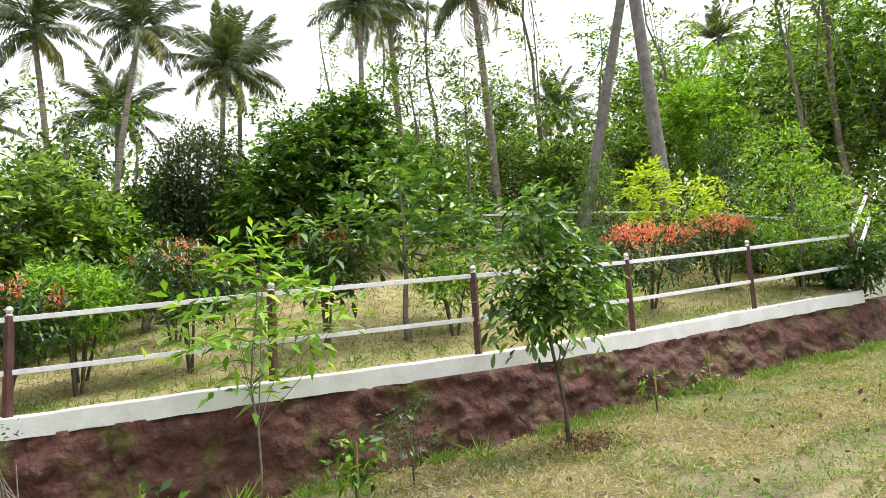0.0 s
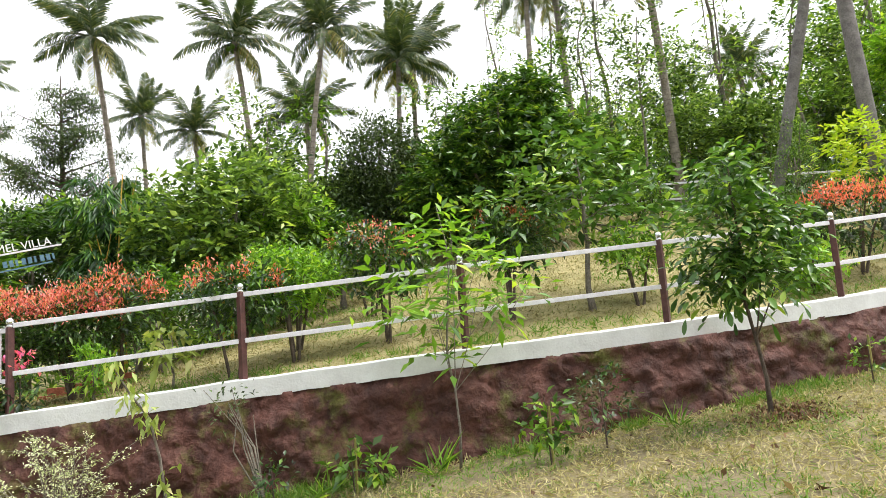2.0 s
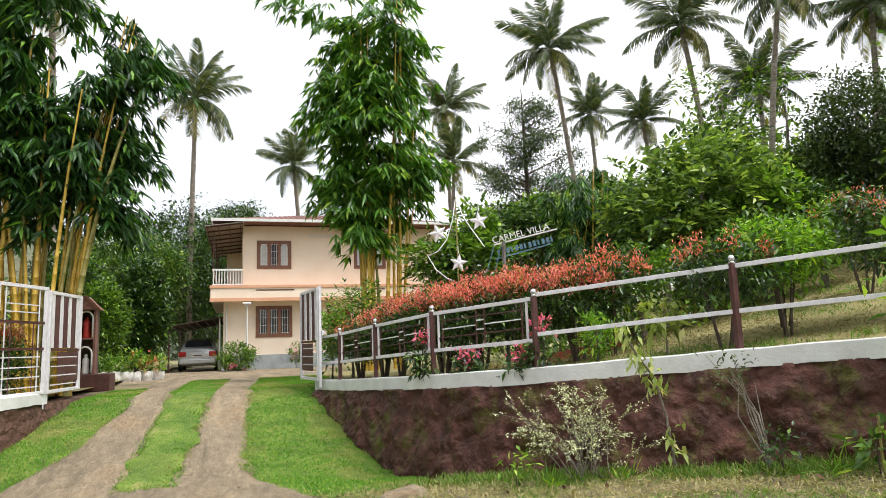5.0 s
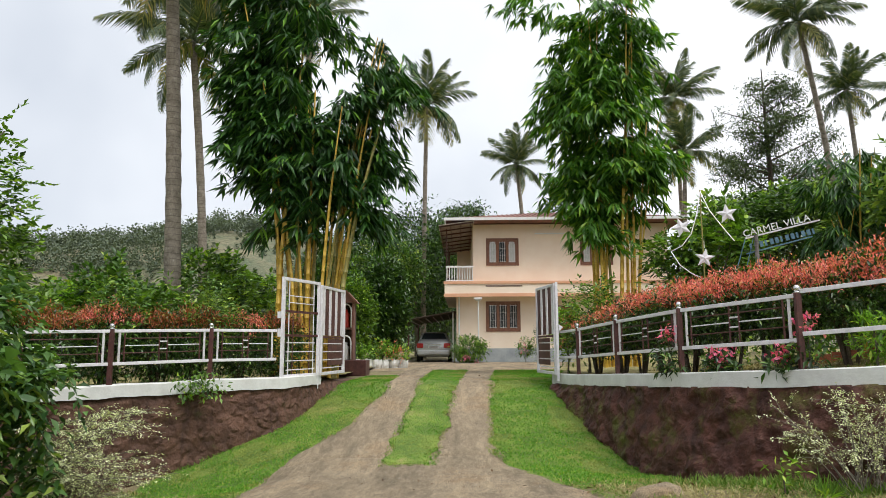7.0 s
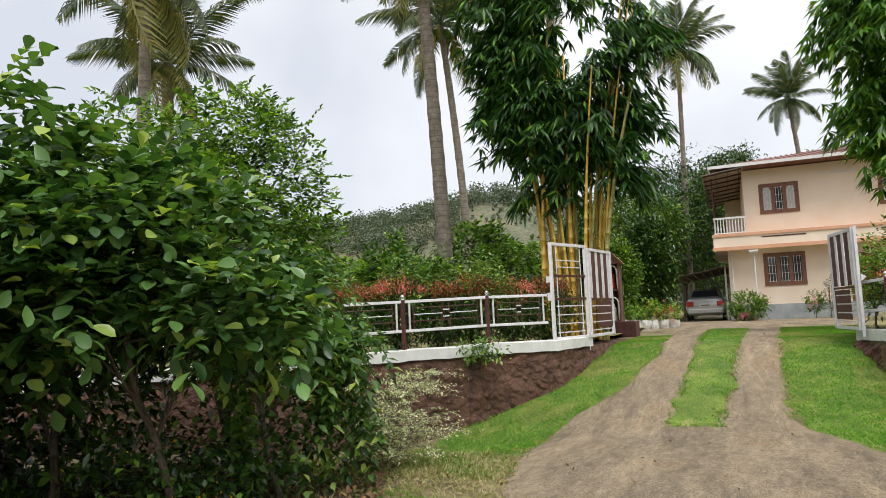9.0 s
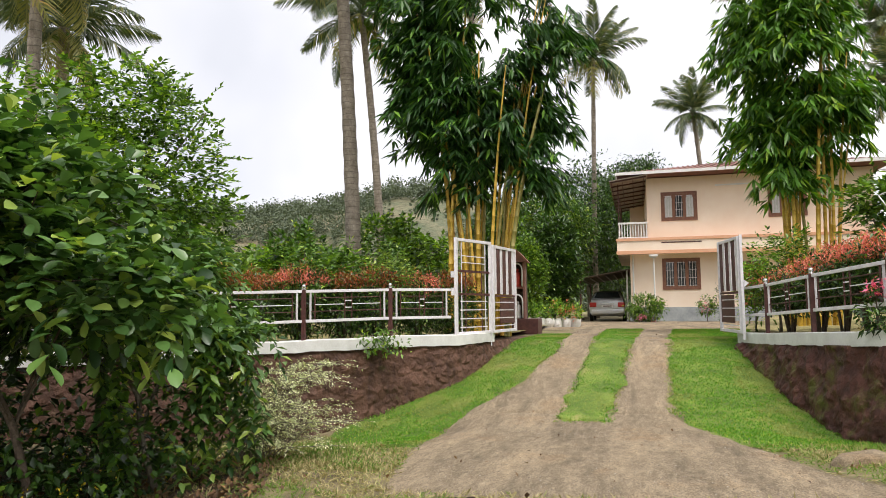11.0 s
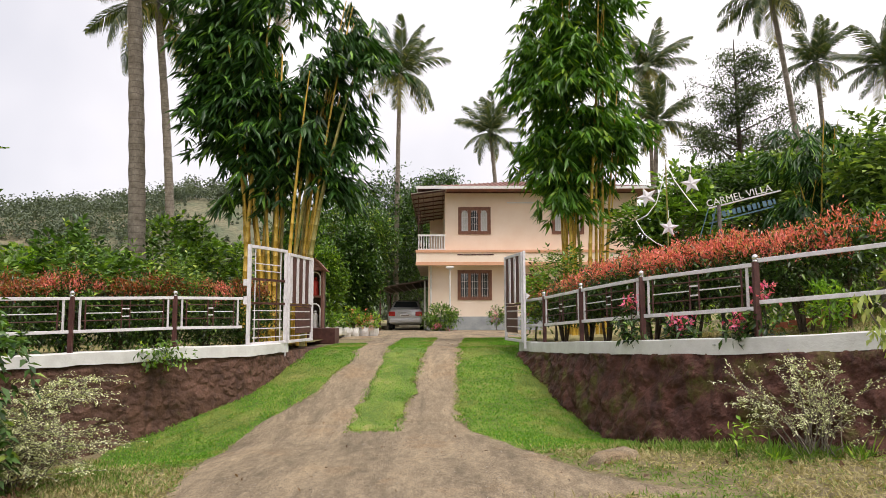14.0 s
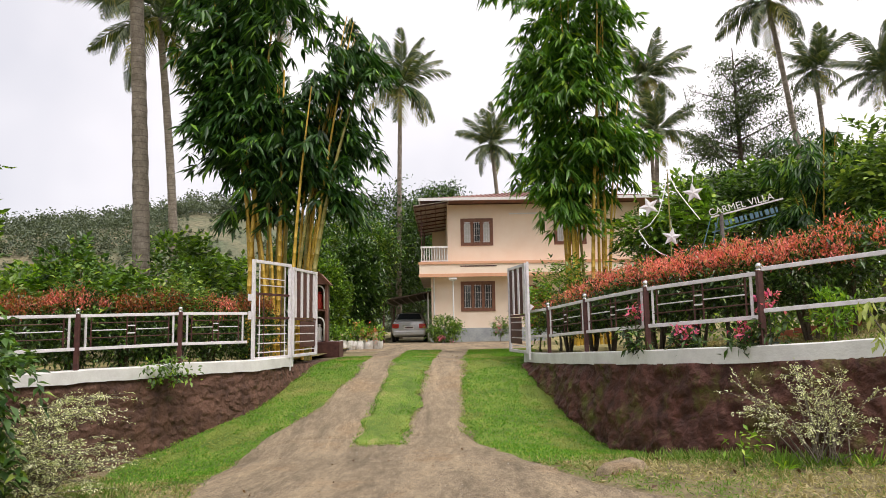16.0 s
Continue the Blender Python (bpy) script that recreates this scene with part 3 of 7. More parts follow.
def right_keep(x, y):
    if y > 14.7:
        return x > 1.6 + max(0, y - 17) * 0.25 and y < 31 or (x > 10 and y >= 31)
    if x > 18:
        return y > -5.0 - (x - 18) * 0.3
    return side_of(R_LINE, x, y) > 0.2 and behind(x, y) > -1.5


terrace = sheet("terrace", lines((0.6, 16, 0.22), (16, 40, 1.2), (40, 120, 10)), lines((-12, -2, 1.0), (-2, 16, 0.22), (16, 40, 1.2), (40, 130, 10)),
                high_ground, M_SLOPE, right_keep, 0.03)
tagged(terrace, "sloping garden bank of dry yellow-green grass", "bank", kind="structure")


def left_keep(x, y):
    if y > 16.5:
        return x < -3.4 and y < 70
    return side_of(L_LINE, x, y) > (0.2 if y < 14.0 else -0.02) and (x < (-3.2 if y < 13.6 else -3.75)) and y > 3.5


terrace_left = sheet("terrace_left", lines((-120, -40, 10), (-40, -16, 1.5), (-16, -3.0, 0.24)), lines((3, 17, 0.24), (17, 40, 1.5), (40, 120, 10)),
                     lambda x, y: 0.9 + 0.02 * np.minimum(0, y - 12) * 1.6 + 0 * x, M_SLOPE, left_keep, 0.02)
tagged(terrace_left, "garden terrace behind the wall beside the drive", "terrace", kind="structure")


def curve_of(pairs):
    ys = [p[0] for p in pairs]
    xs = [p[1] for p in pairs]
    return lambda y: float(np.interp(y, ys, xs))


def strip(name, y0, y1, xl, xr, material, lift, label, category, cols=14, step=0.1, rag=0.17, bumps=0.008):
    """A draped strip of paving or turf with ragged edges."""
    g = Geo()
    n = int((y1 - y0) / step)
    for j in range(n + 1):
        y = y0 + (y1 - y0) * j / n
        a = xl(y) + noise.noise((y * 1.9, 1.0, lift * 50)) * rag + noise.noise((y * 6, 5, lift * 70)) * rag * 0.5
        b = xr(y) + noise.noise((y * 1.7, 8.0, lift * 50)) * rag + noise.noise((y * 6, 9, lift * 70)) * rag * 0.5
        for i in range(cols + 1):
            x = a + (b - a) * i / cols
            yy = y + (noise.noise((x * 2, y, 3)) * rag if j in (0, n) else 0)
            edge = -0.035 if i in (0, cols) or j in (0, n) else -0.008 if i in (1, cols - 1) and material is M_LUSH else 0
            g.v.append((x, yy, lg(x, yy) + lift + edge + noise.noise((x * 1.5, yy * 1.5, 2)) * bumps))
    m = cols + 1
    for j in range(n):
        for i in range(cols):
            a = j * m + i
            g.f.append((a, a + 1, a + m + 1, a + m))
    ob = part(name, g, material, smooth=True)
    return tagged(ob, label, category, kind="structure")


EDGE_L = curve_of([(5.4, -2.75), (6.5, -3.1), (8.2, -3.4), (10, -3.55), (10.9, -3.4), (11.4, -3.03), (12.1, -2.66), (14, -2.2), (20.7, -2.41), (32, -2.6)])
EDGE_R = curve_of([(5.4, 1.9), (6.4, 1.33), (7, 1.02), (8.4, 0.64), (9.9, 0.1), (10.7, -0.2), (11.6, -0.18), (13.2, -0.1), (20.3, 0.38), (32, 0.9)])
MID_L = curve_of([(10, -1.82), (12, -1.71), (13.6, -1.54), (20.6, -1.47), (24, -1.45)])
MID_R = curve_of([(10, -1.1), (11.7, -0.99), (13.6, -0.81), (20.5, -0.55), (24, -0.6)])
strip("driveway_apron", 5.7, 10.6, EDGE_L, EDGE_R, M_CONC, 0.02, "worn brown-grey concrete apron at the foot of the drive", "driveway", cols=30, rag=0.1)
strip("driveway_track", 10.55, 22, EDGE_L, MID_L, M_CONC, 0.022, "worn concrete wheel track of the drive", "driveway")
strip("driveway_track", 10.55, 22, MID_R, EDGE_R, M_CONC, 0.022, "worn concrete wheel track of the drive", "driveway")
strip("yard", 21.9, 32.3, lambda y: -4.6, lambda y: 9.0, M_CONC, 0.026, "swept earth and concrete yard before the house", "yard", cols=40, step=0.5)
strip("turf_middle", 10.1, 21.5, MID_L, MID_R, M_LUSH, 0.032, "mown green turf between the wheel tracks", "turf")
strip("turf_left", 8.3, 17.6, lambda y: float(np.interp(y, [8.3, 9.5, 11, 12.0, 13.2, 14.5, 17.6], [-5.0, -6.2, -5.8, -4.85, -3.95, -3.35, -2.9])), EDGE_L, M_LUSH, 0.012, "green turf between drive and wall", "turf", cols=20)
strip("turf_right", 8.3, 22, EDGE_R, lambda y: float(np.interp(y, [8.3, 9.5, 11.5, 13.4, 14.8, 17, 22], [2.0, 2.2, 1.78, 1.45, 1.3, 1.7, 2.6])), M_LUSH, 0.012, "green turf between drive and wall", "turf", cols=20)
strip("litter_bed", 1.0, 7.2, lambda y: -9.5, lambda y: -3.75 - abs(y - 4.6) * 0.33, M_LITTER, 0.012, "bare dark soil strewn with leaf litter below the thicket", "soil", cols=30, rag=0.25)
g = Geo()
g.add([(1.05, 7.2, -0.1), (1.75, 7.5, -0.05), (1.7, 7.95, -0.08), (1.25, 7.75, -0.1), (1.1, 7.28, 0.04), (1.7, 7.53, 0.07), (1.66, 7.9, 0.05), (1.28, 7.7, 0.02)],
      ((0, 1, 5, 4), (1, 2, 6, 5), (2, 3, 7, 6), (3, 0, 4, 7), (4, 5, 6, 7)))
tagged(part("stone_slab", g, M_CONC, bevel=0.03), "broken concrete slab lying at the edge of the drive", "stone")


# ------------------------------------------------------------ fences and gate
def fence_post(e, x, y, zb, h=0.9):
    g = Geo().box((x - 0.034, y - 0.034, zb - 0.04), (x + 0.034, y + 0.034, zb + h))
    p = part("post", g, M_MAROON, e, "dark maroon square post", bevel=0.006)
    g = Geo().tube([(x, y, zb + h - 0.005), (x, y, zb + h + 0.012), (x, y, zb + h + 0.02)], [0.036, 0.036, 0.018], 12)
    g.ball((x, y, zb + h + 0.052), 0.04, 7)
    part("ball_cap", g, M_STEEL, p, "polished silver ball cap", smooth=True)


def rail(e, a, b, name="rail", w=0.035, h=0.05, material=None):
    part(name, Geo().bar(a, b, w, h), material or M_SILVER, e, bevel=0.004)


def fence(name, pts, top, label, panels, first, last=None, hi=0.86, lo=0.335):
    """Posts on the coping at pts, a top and a lower rail between them; panels: which bays have the inner grille."""
    e = thing(name, (*pts[0], top(*pts[0])), label, "fence")
    for x, y in pts[first:last]:
        fence_post(e, x, y, top(x, y), hi + 0.035)
    for i in range(len(pts) - 1):
        a, b = Vector((*pts[i], top(*pts[i]))), Vector((*pts[i + 1], top(*pts[i + 1])))
        d = (b - a).normalized() * 0.034
        n = Vector((d.y, -d.x, 0)).normalized() * 0.0
        for h in (hi, lo):
            up = Vector((0, 0, h))
            rail(e, a + d + up, b - d + up, "top_rail" if h > 0.5 else "lower_rail")
        if i in panels:
            ln = (b - a).length
            q = lambda s, f: a + (b - a) * (s / ln) + Vector((0, 0, lo + 0.025 + (hi - lo - 0.05) * f))
            for s in (0.12, ln - 0.12):
                rail(e, q(s, 0), q(s, 1), "stile", 0.03, 0.03)
            for z, s0, s1, mt in ((0.3, 0.12, ln - 0.12, M_MAROON), (0.55, 0.2, ln * 0.46, M_SILVER), (0.55, ln * 0.54, ln - 0.2, M_SILVER), (0.8, 0.2, ln - 0.2, M_MAROON)):
                rail(e, q(s0, z), q(s1, z), "grille_bar", 0.016, 0.016, mt)
            for s in (0.2, ln * 0.46, ln * 0.54, ln - 0.2):
                rail(e, q(s, 0), q(s, 1), "grille_upright", 0.02, 0.02, M_MAROON)
            for z in (0.42, 0.68):
                rail(e, q(ln * 0.46, z), q(ln * 0.54, z), "rung", 0.02, 0.02)
    return e


fence_r = fence("fence_right", [(1.62, 13.4), (1.95, 11.5), (2.42, 9.6), (3.33, 8.04)], right_top, "maroon and silver steel railing with grilles on the white coping", {0, 1, 2}, 0)
fence_e = fence("fence_east", [(3.33, 8.04), (4.98, 6.34), (6.54, 4.5), (8.16, 2.85), (9.93, 1.36), (11.95, -0.12), (13.6, -1.68)], right_top,
                "two-rail silver railing with maroon posts along the lawn wall", set(), 1, None, 0.905, 0.405)
fence_l = fence("fence_left", [(-12.3, 5.85), (-10.35, 7.5), (-8.35, 9.1), (-6.29, 10.84), (-5.06, 11.91), (-4.08, 12.70)], left_top, "maroon and silver steel railing with grilles on the white coping", {0, 1, 2, 3, 4}, 0, -1)
for a, b in (((1.40, 14.6), (1.62, 13.4)),):
    A, B = Vector((*a, right_top(*a))), Vector((*b, right_top(*b)))
    for h in (0.86, 0.335):
        rail(fence_r, A + Vector((0, 0, h)), B + Vector((0, 0, h)), "top_rail" if h > 0.5 else "lower_rail")
CORNER = (16.5, -2.42)
for h, z in ((0.905, 4.22), (0.405, 3.78)):
    A, B = Vector((13.6, -1.68, right_top(13.6, -1.68) + h)), Vector((*CORNER, z))
    rail(fence_e, A, B, "return_rail", 0.05, 0.05)
fence_post(fence_e, *CORNER, hg(*CORNER), 4.3 - hg(*CORNER))

# upper fence on the bank
up_pts = [(13.2, 13.2), (15.9, 11.3), (17.3, 9.0), (18.5, 6.5), (19.2, 3.9), (19.5, 1.2), (18.9, -1.3), (16.5, -2.42), (14.6, -3.5)]
fence_u = thing("fence_upper", (16, 11, hg(16, 11)), "weathered two-rail fence along the top of the bank", "fence")
for i, (x, y) in enumerate(up_pts[:-2]):
    fence_post(fence_u, x, y, hg(x, y))
    x2, y2 = up_pts[i + 1]
    for h, zc in ((0.82, 4.22), (0.4, 3.78)):
        rail(fence_u, (x, y, hg(x, y) + h), (x2, y2, zc if (x2, y2) == CORNER else hg(x2, y2) + h), "rail")


def gate_leaf(e, a, b, z0, z1, stripes):
    """One folding panel of the gate, from a to b."""
    A, B = Vector((*a, 0)), Vector((*b, 0))
    ln = (B - A).length
    q = lambda s, z: A + (B - A) * (s / ln) + Vector((0, 0, z))
    h = z1 - z0
    pn = thing("gate_panel", (*a, z0))
    pn.parent = e
    pn.location = Vector((*a, z0)) - e.location
    g = Geo()
    for s in (0.03, ln - 0.03):
        part("stile", Geo().bar(q(s, z0), q(s, z1), 0.06, 0.085), M_SILVER, pn, bevel=0.004)
    for z in (z0 + 0.03, z1 - 0.03):
        part("frame_rail", Geo().bar(q(0.065, z), q(ln - 0.065, z), 0.048, 0.06), M_SILVER, pn, bevel=0.004)
    for z in (z0 + h * 0.42, z0 + h * 0.66) if stripes == 0 else (z0 + h * 0.42,):
        part("cross_rail", Geo().bar(q(0.065, z), q(ln - 0.065, z), 0.03, 0.045), M_MAROON, pn)
    if stripes:
        n = stripes
        w = (ln - 0.16) / n
        for i in range(n):
            s = 0.08 + w * (i + 0.5)
            dark = i % 2
            hw = w * (0.5 if dark else 0.3)
            zm = (z0 + h * 0.44 + z1 - 0.06) / 2
            part("upright_slat", Geo().bar(q(s - hw, zm), q(s + hw, zm), 0.012 if dark else 0.02, z1 - 0.06 - z0 - h * 0.44), M_MAROON if dark else M_SILVER, pn)
        part("kick_plate", Geo().bar(q(ln * 0.3, z0 + h * 0.25), q(ln - 0.07, z0 + h * 0.25), 0.006, h * 0.3), M_MAROON, pn)
    else:
        for s in (0.22, 0.36, ln - 0.36, ln - 0.22):
            part("upright_bar", Geo().bar(q(s, z0 + 0.06), q(s, z1 - 0.06 if s in (0.22, ln - 0.22) else z0 + h * 0.66), 0.016, 0.02), M_SILVER if s in (0.22, ln - 0.22) else M_MAROON, pn)
        for z in (0.82, 0.75):
            part("grille_bar", Geo().bar(q(0.22, z0 + h * z), q(ln - 0.22, z0 + h * z), 0.014, 0.018), M_SILVER, pn)
    for k in range(4):
        z = z0 + 0.06 + h * 0.36 * (k + 0.5) / 4
        part("grille_bar", Geo().bar(q(0.16, z), q(ln - 0.16, z), 0.014, 0.02), M_SILVER, pn)
    return pn


gate_l = thing("gate_left", (-4.02, 12.72, 0.96), "open silver and maroon steel folding gate leaf", "gate", "gate leaves")
gate_leaf(gate_l, (-4.02, 12.72), (-3.57, 13.95), 0.98, 2.88, 0)
gate_leaf(gate_l, (-3.55, 14.0), (-3.31, 15.45), 0.98, 2.83, 7)
part("drop_bolt", Geo().bar((-3.57, 13.93, 0.72), (-3.57, 13.93, 1.3), 0.02, 0.02), M_SILVER, gate_l)
part("latch", Geo().box((-4.1, 12.68, 2.1), (-4.03, 12.72, 2.22)), M_SILVER, gate_l)
part("padlock", Geo().box((-4.08, 12.64, 1.75), (-4.02, 12.7, 1.9)), M_SILVER, gate_l)
gate_r = thing("gate_right", (1.37, 14.3, 0.9), "open silver and maroon steel gate leaf standing on the wall end", "gate", "gate leaves")
gate_leaf(gate_r, (1.30, 14.2), (1.08, 15.6), 0.97, 2.86, 6)
part("hinge_post", Geo().bar((1.33, 14.15, 0.85), (1.33, 14.15, 2.88), 0.05, 0.05), M_SILVER, gate_r)
part("latch_plate", Geo().add([(1.36, 14.1, 2.0), (1.44, 14.1, 1.94), (1.36, 14.1, 1.86), (1.36, 14.13, 2.0), (1.44, 14.13, 1.94), (1.36, 14.13, 1.86)],
                              ((0, 1, 2), (5, 4, 3), (0, 3, 4, 1), (1, 4, 5, 2), (2, 5, 3, 0))), M_SILVER, gate_r)

# ------------------------------------------------------------ the house
HY, HB = 32.55, 0.8
house = thing("house", (4, HY, HB), "two-storey peach villa with brown windows and a tiled roof", "house")


def wall_with_holes(y, x0, x1, z0, z1, holes, thick=0.23):
    """A wall in the plane y with rectangular openings, one connected mesh."""
    g = Geo()
    xs = sorted({x0, x1, *[h[0] for h in holes], *[h[1] for h in holes]})
    zs = sorted({z0, z1, *[h[2] for h in holes], *[h[3] for h in holes]})
    nx, nz = len(xs), len(zs)
    g.v = [(x, yy, z) for yy in (y, y + thick) for z in zs for x in xs]
    back = nx * nz
    solid = lambda i, k: 0 <= i < nx - 1 and 0 <= k < nz - 1 and not any(h[0] <= (xs[i] + xs[i + 1]) / 2 <= h[1] and h[2] <= (zs[k] + zs[k + 1]) / 2 <= h[3] for h in holes)
    for k in range(nz - 1):
        for i in range(nx - 1):
            if not solid(i, k):
                continue
            a, b, c, d = k * nx + i, k * nx + i + 1, (k + 1) * nx + i + 1, (k + 1) * nx + i
            g.f += [(a, b, c, d), (a + back, d + back, c + back, b + back)]
            for (p, q), (di, dk) in (((a, b), (0, -1)), ((b, c), (1, 0)), ((c, d), (0, 1)), ((d, a), (-1, 0))):
                if not solid(i + di, k + dk):
                    g.f.append((q, p, p + back, q + back))
    return g


W_UP = [(0.56, 2.12, 5.36, 6.68), (5.05, 6.6, 5.36, 6.68)]
W_LOW = [(0.52, 2.15, 2.23, 3.65), (3.75, 4.85, 0.95, 3.45), (5.9, 7.4, 2.23, 3.65)]
part("wall_upper", wall_with_holes(HY, -0.06, 9.2, 4.5, 7.36, W_UP), M_PEACH, house)
part("wall_lower", wall_with_holes(HY, -0.88, 9.2, 1.45, 4.0, W_LOW), M_PEACH, house)
part("plinth", Geo().box((-0.95, HY - 0.06, HB - 0.1), (9.26, HY + 0.3, 1.45)), M_PLINTH, house, "blue-grey painted plinth")
for lo, hi in (((-0.88, HY + 0.23, HB), (-0.65, HY + 9, 4.0)), ((-0.06, HY + 0.23, 4.5), (0.17, HY + 9, 7.36)), ((8.97, HY + 0.23, HB), (9.2, HY + 9, 7.36))):
    part("side_wall", Geo().box(lo, hi), M_PEACH, house)
part("back_wall", Geo().box((-0.88, HY + 9, HB), (9.2, HY + 9.2, 7.36)), M_PEACH, house)
part("floor_slab", Geo().box((-1.42, HY - 0.62, 4.25), (9.4, HY + 9, 4.5)), M_PEACH, house)
part("slab_edge", Geo().box((-1.46, HY - 0.66, 4.44), (9.44, HY + 9.02, 4.56)), M_PEACHD, house, "deep peach moulding along the slab")
part("sun_shade", Geo().box((-1.42, HY - 0.62, 3.86), (9.4, HY + 0.0, 4.02)).box((-1.42, HY - 0.62, 4.02), (9.4, HY - 0.5, 4.25)).box((-1.42, HY, 3.86), (-0.88, HY + 9, 4.25)), M_PEACH, house)
part("shade_edge", Geo().box((-1.45, HY - 0.65, 3.84), (9.43, HY - 0.6, 3.99)), M_PEACHD, house, "deep peach painted lower edge")
for a, b in ((0.5, 2.2), (4.9, 6.4)):
    part("vent_slot", Geo().box((a, HY - 0.632, 4.31), (b, HY - 0.60, 4.36)), M_MAROON, house)
# roof
g = Geo()
zb, za = 7.5, 8.75
E = [(-1.35, HY - 0.95), (9.9, HY - 0.95), (9.9, HY + 9.9), (-1.35, HY + 9.9)]
R = [(3.4, HY + 4.4), (5.4, HY + 4.4)]
g.add([(*p, zb) for p in E] + [(*p, za) for p in R] + [(*p, zb - 0.09) for p in E],
      ((0, 1, 5, 4), (1, 2, 5), (2, 3, 4, 5), (3, 0, 4), (6, 9, 8, 7), (0, 6, 7, 1), (1, 7, 8, 2), (2, 8, 9, 3), (3, 9, 6, 0)))
roof = part("roof", g, M_TILE, house, "faded red tiled low hip roof")
for k in range(46):
    x = -1.2 + 11.0 * k / 45
    yt = HY + 4.4 if 3.4 <= x <= 5.4 else HY - 0.95 + (5.35 * (x + 1.35) / 4.75 if x < 3.4 else 5.35 * (9.9 - x) / 4.5)
    zt = zb + (za - zb) * (yt - HY + 0.95) / 5.35
    part("tile_rib", Geo().bar((x, HY - 0.95, zb + 0.02), (x, yt, zt + 0.02), 0.05, 0.04), M_TILE, roof)
part("fascia", Geo().box((-1.42, HY - 1.0, 7.40), (9.95, HY - 0.95, 7.53)).box((-1.42, HY - 0.95, 7.40), (-1.37, HY + 9.9, 7.53)), M_WHITE, house, "white gutter board")
# long sheeted canopy over the side balcony
canopy = part("balcony_canopy", Geo().add([(0.0, HY - 0.95, 7.40), (-1.68, HY - 0.95, 7.18), (-1.68, HY + 10, 7.18), (0.0, HY + 10, 7.40), (0.0, HY - 0.95, 7.37), (-1.68, HY - 0.95, 7.15), (-1.68, HY + 10, 7.15), (0.0, HY + 10, 7.37)],
                                              ((0, 3, 2, 1), (4, 5, 6, 7), (0, 1, 5, 4), (1, 2, 6, 5), (2, 3, 7, 6))), M_SOFFIT, house, "weathered sheet canopy over the balcony")
for k in range(9):
    y = HY - 0.8 + k * 1.3
    part("rafter", Geo().bar((-1.66, y, 7.12), (-0.06, y, 7.33), 0.05, 0.06), M_MAROON, canopy)
for k in range(4):
    x = -1.6 + k * 0.48
    part("purlin", Geo().bar((x, HY - 0.93, 7.145 + 0.063 * k), (x, HY + 9.9, 7.145 + 0.063 * k), 0.04, 0.03), M_MAROON, canopy)
for y in (HY + 0.2, HY + 4.5, HY + 8.5):
    part("canopy_post", Geo().bar((-1.33, y, 4.5), (-1.33, y, 7.2), 0.05, 0.05), M_MAROON, canopy)
# balcony rail
bal = part("balcony_rail", Geo().box((-1.36, HY - 0.55, 5.22), (-0.06, HY - 0.49, 5.3)).box((-1.36, HY - 0.55, 4.58), (-0.06, HY - 0.49, 4.63)).box((-1.36, HY - 0.49, 5.22), (-1.30, HY + 8, 5.3)), M_WHITE, house, "white balcony balustrade")
for k in range(11):
    x = -1.31 + 1.2 * k / 10
    part("baluster", Geo().tube([(x, HY - 0.52, 4.62), (x, HY - 0.52, 4.8), (x, HY - 0.52, 4.92), (x, HY - 0.52, 5.23)], [0.018, 0.03, 0.022, 0.02], 6), M_WHITE, bal)
part("downpipe", Geo().tube([(-0.75, HY - 0.1, 0.8), (-0.75, HY - 0.1, 3.9)], [0.04, 0.04], 8), M_WHITE, house)


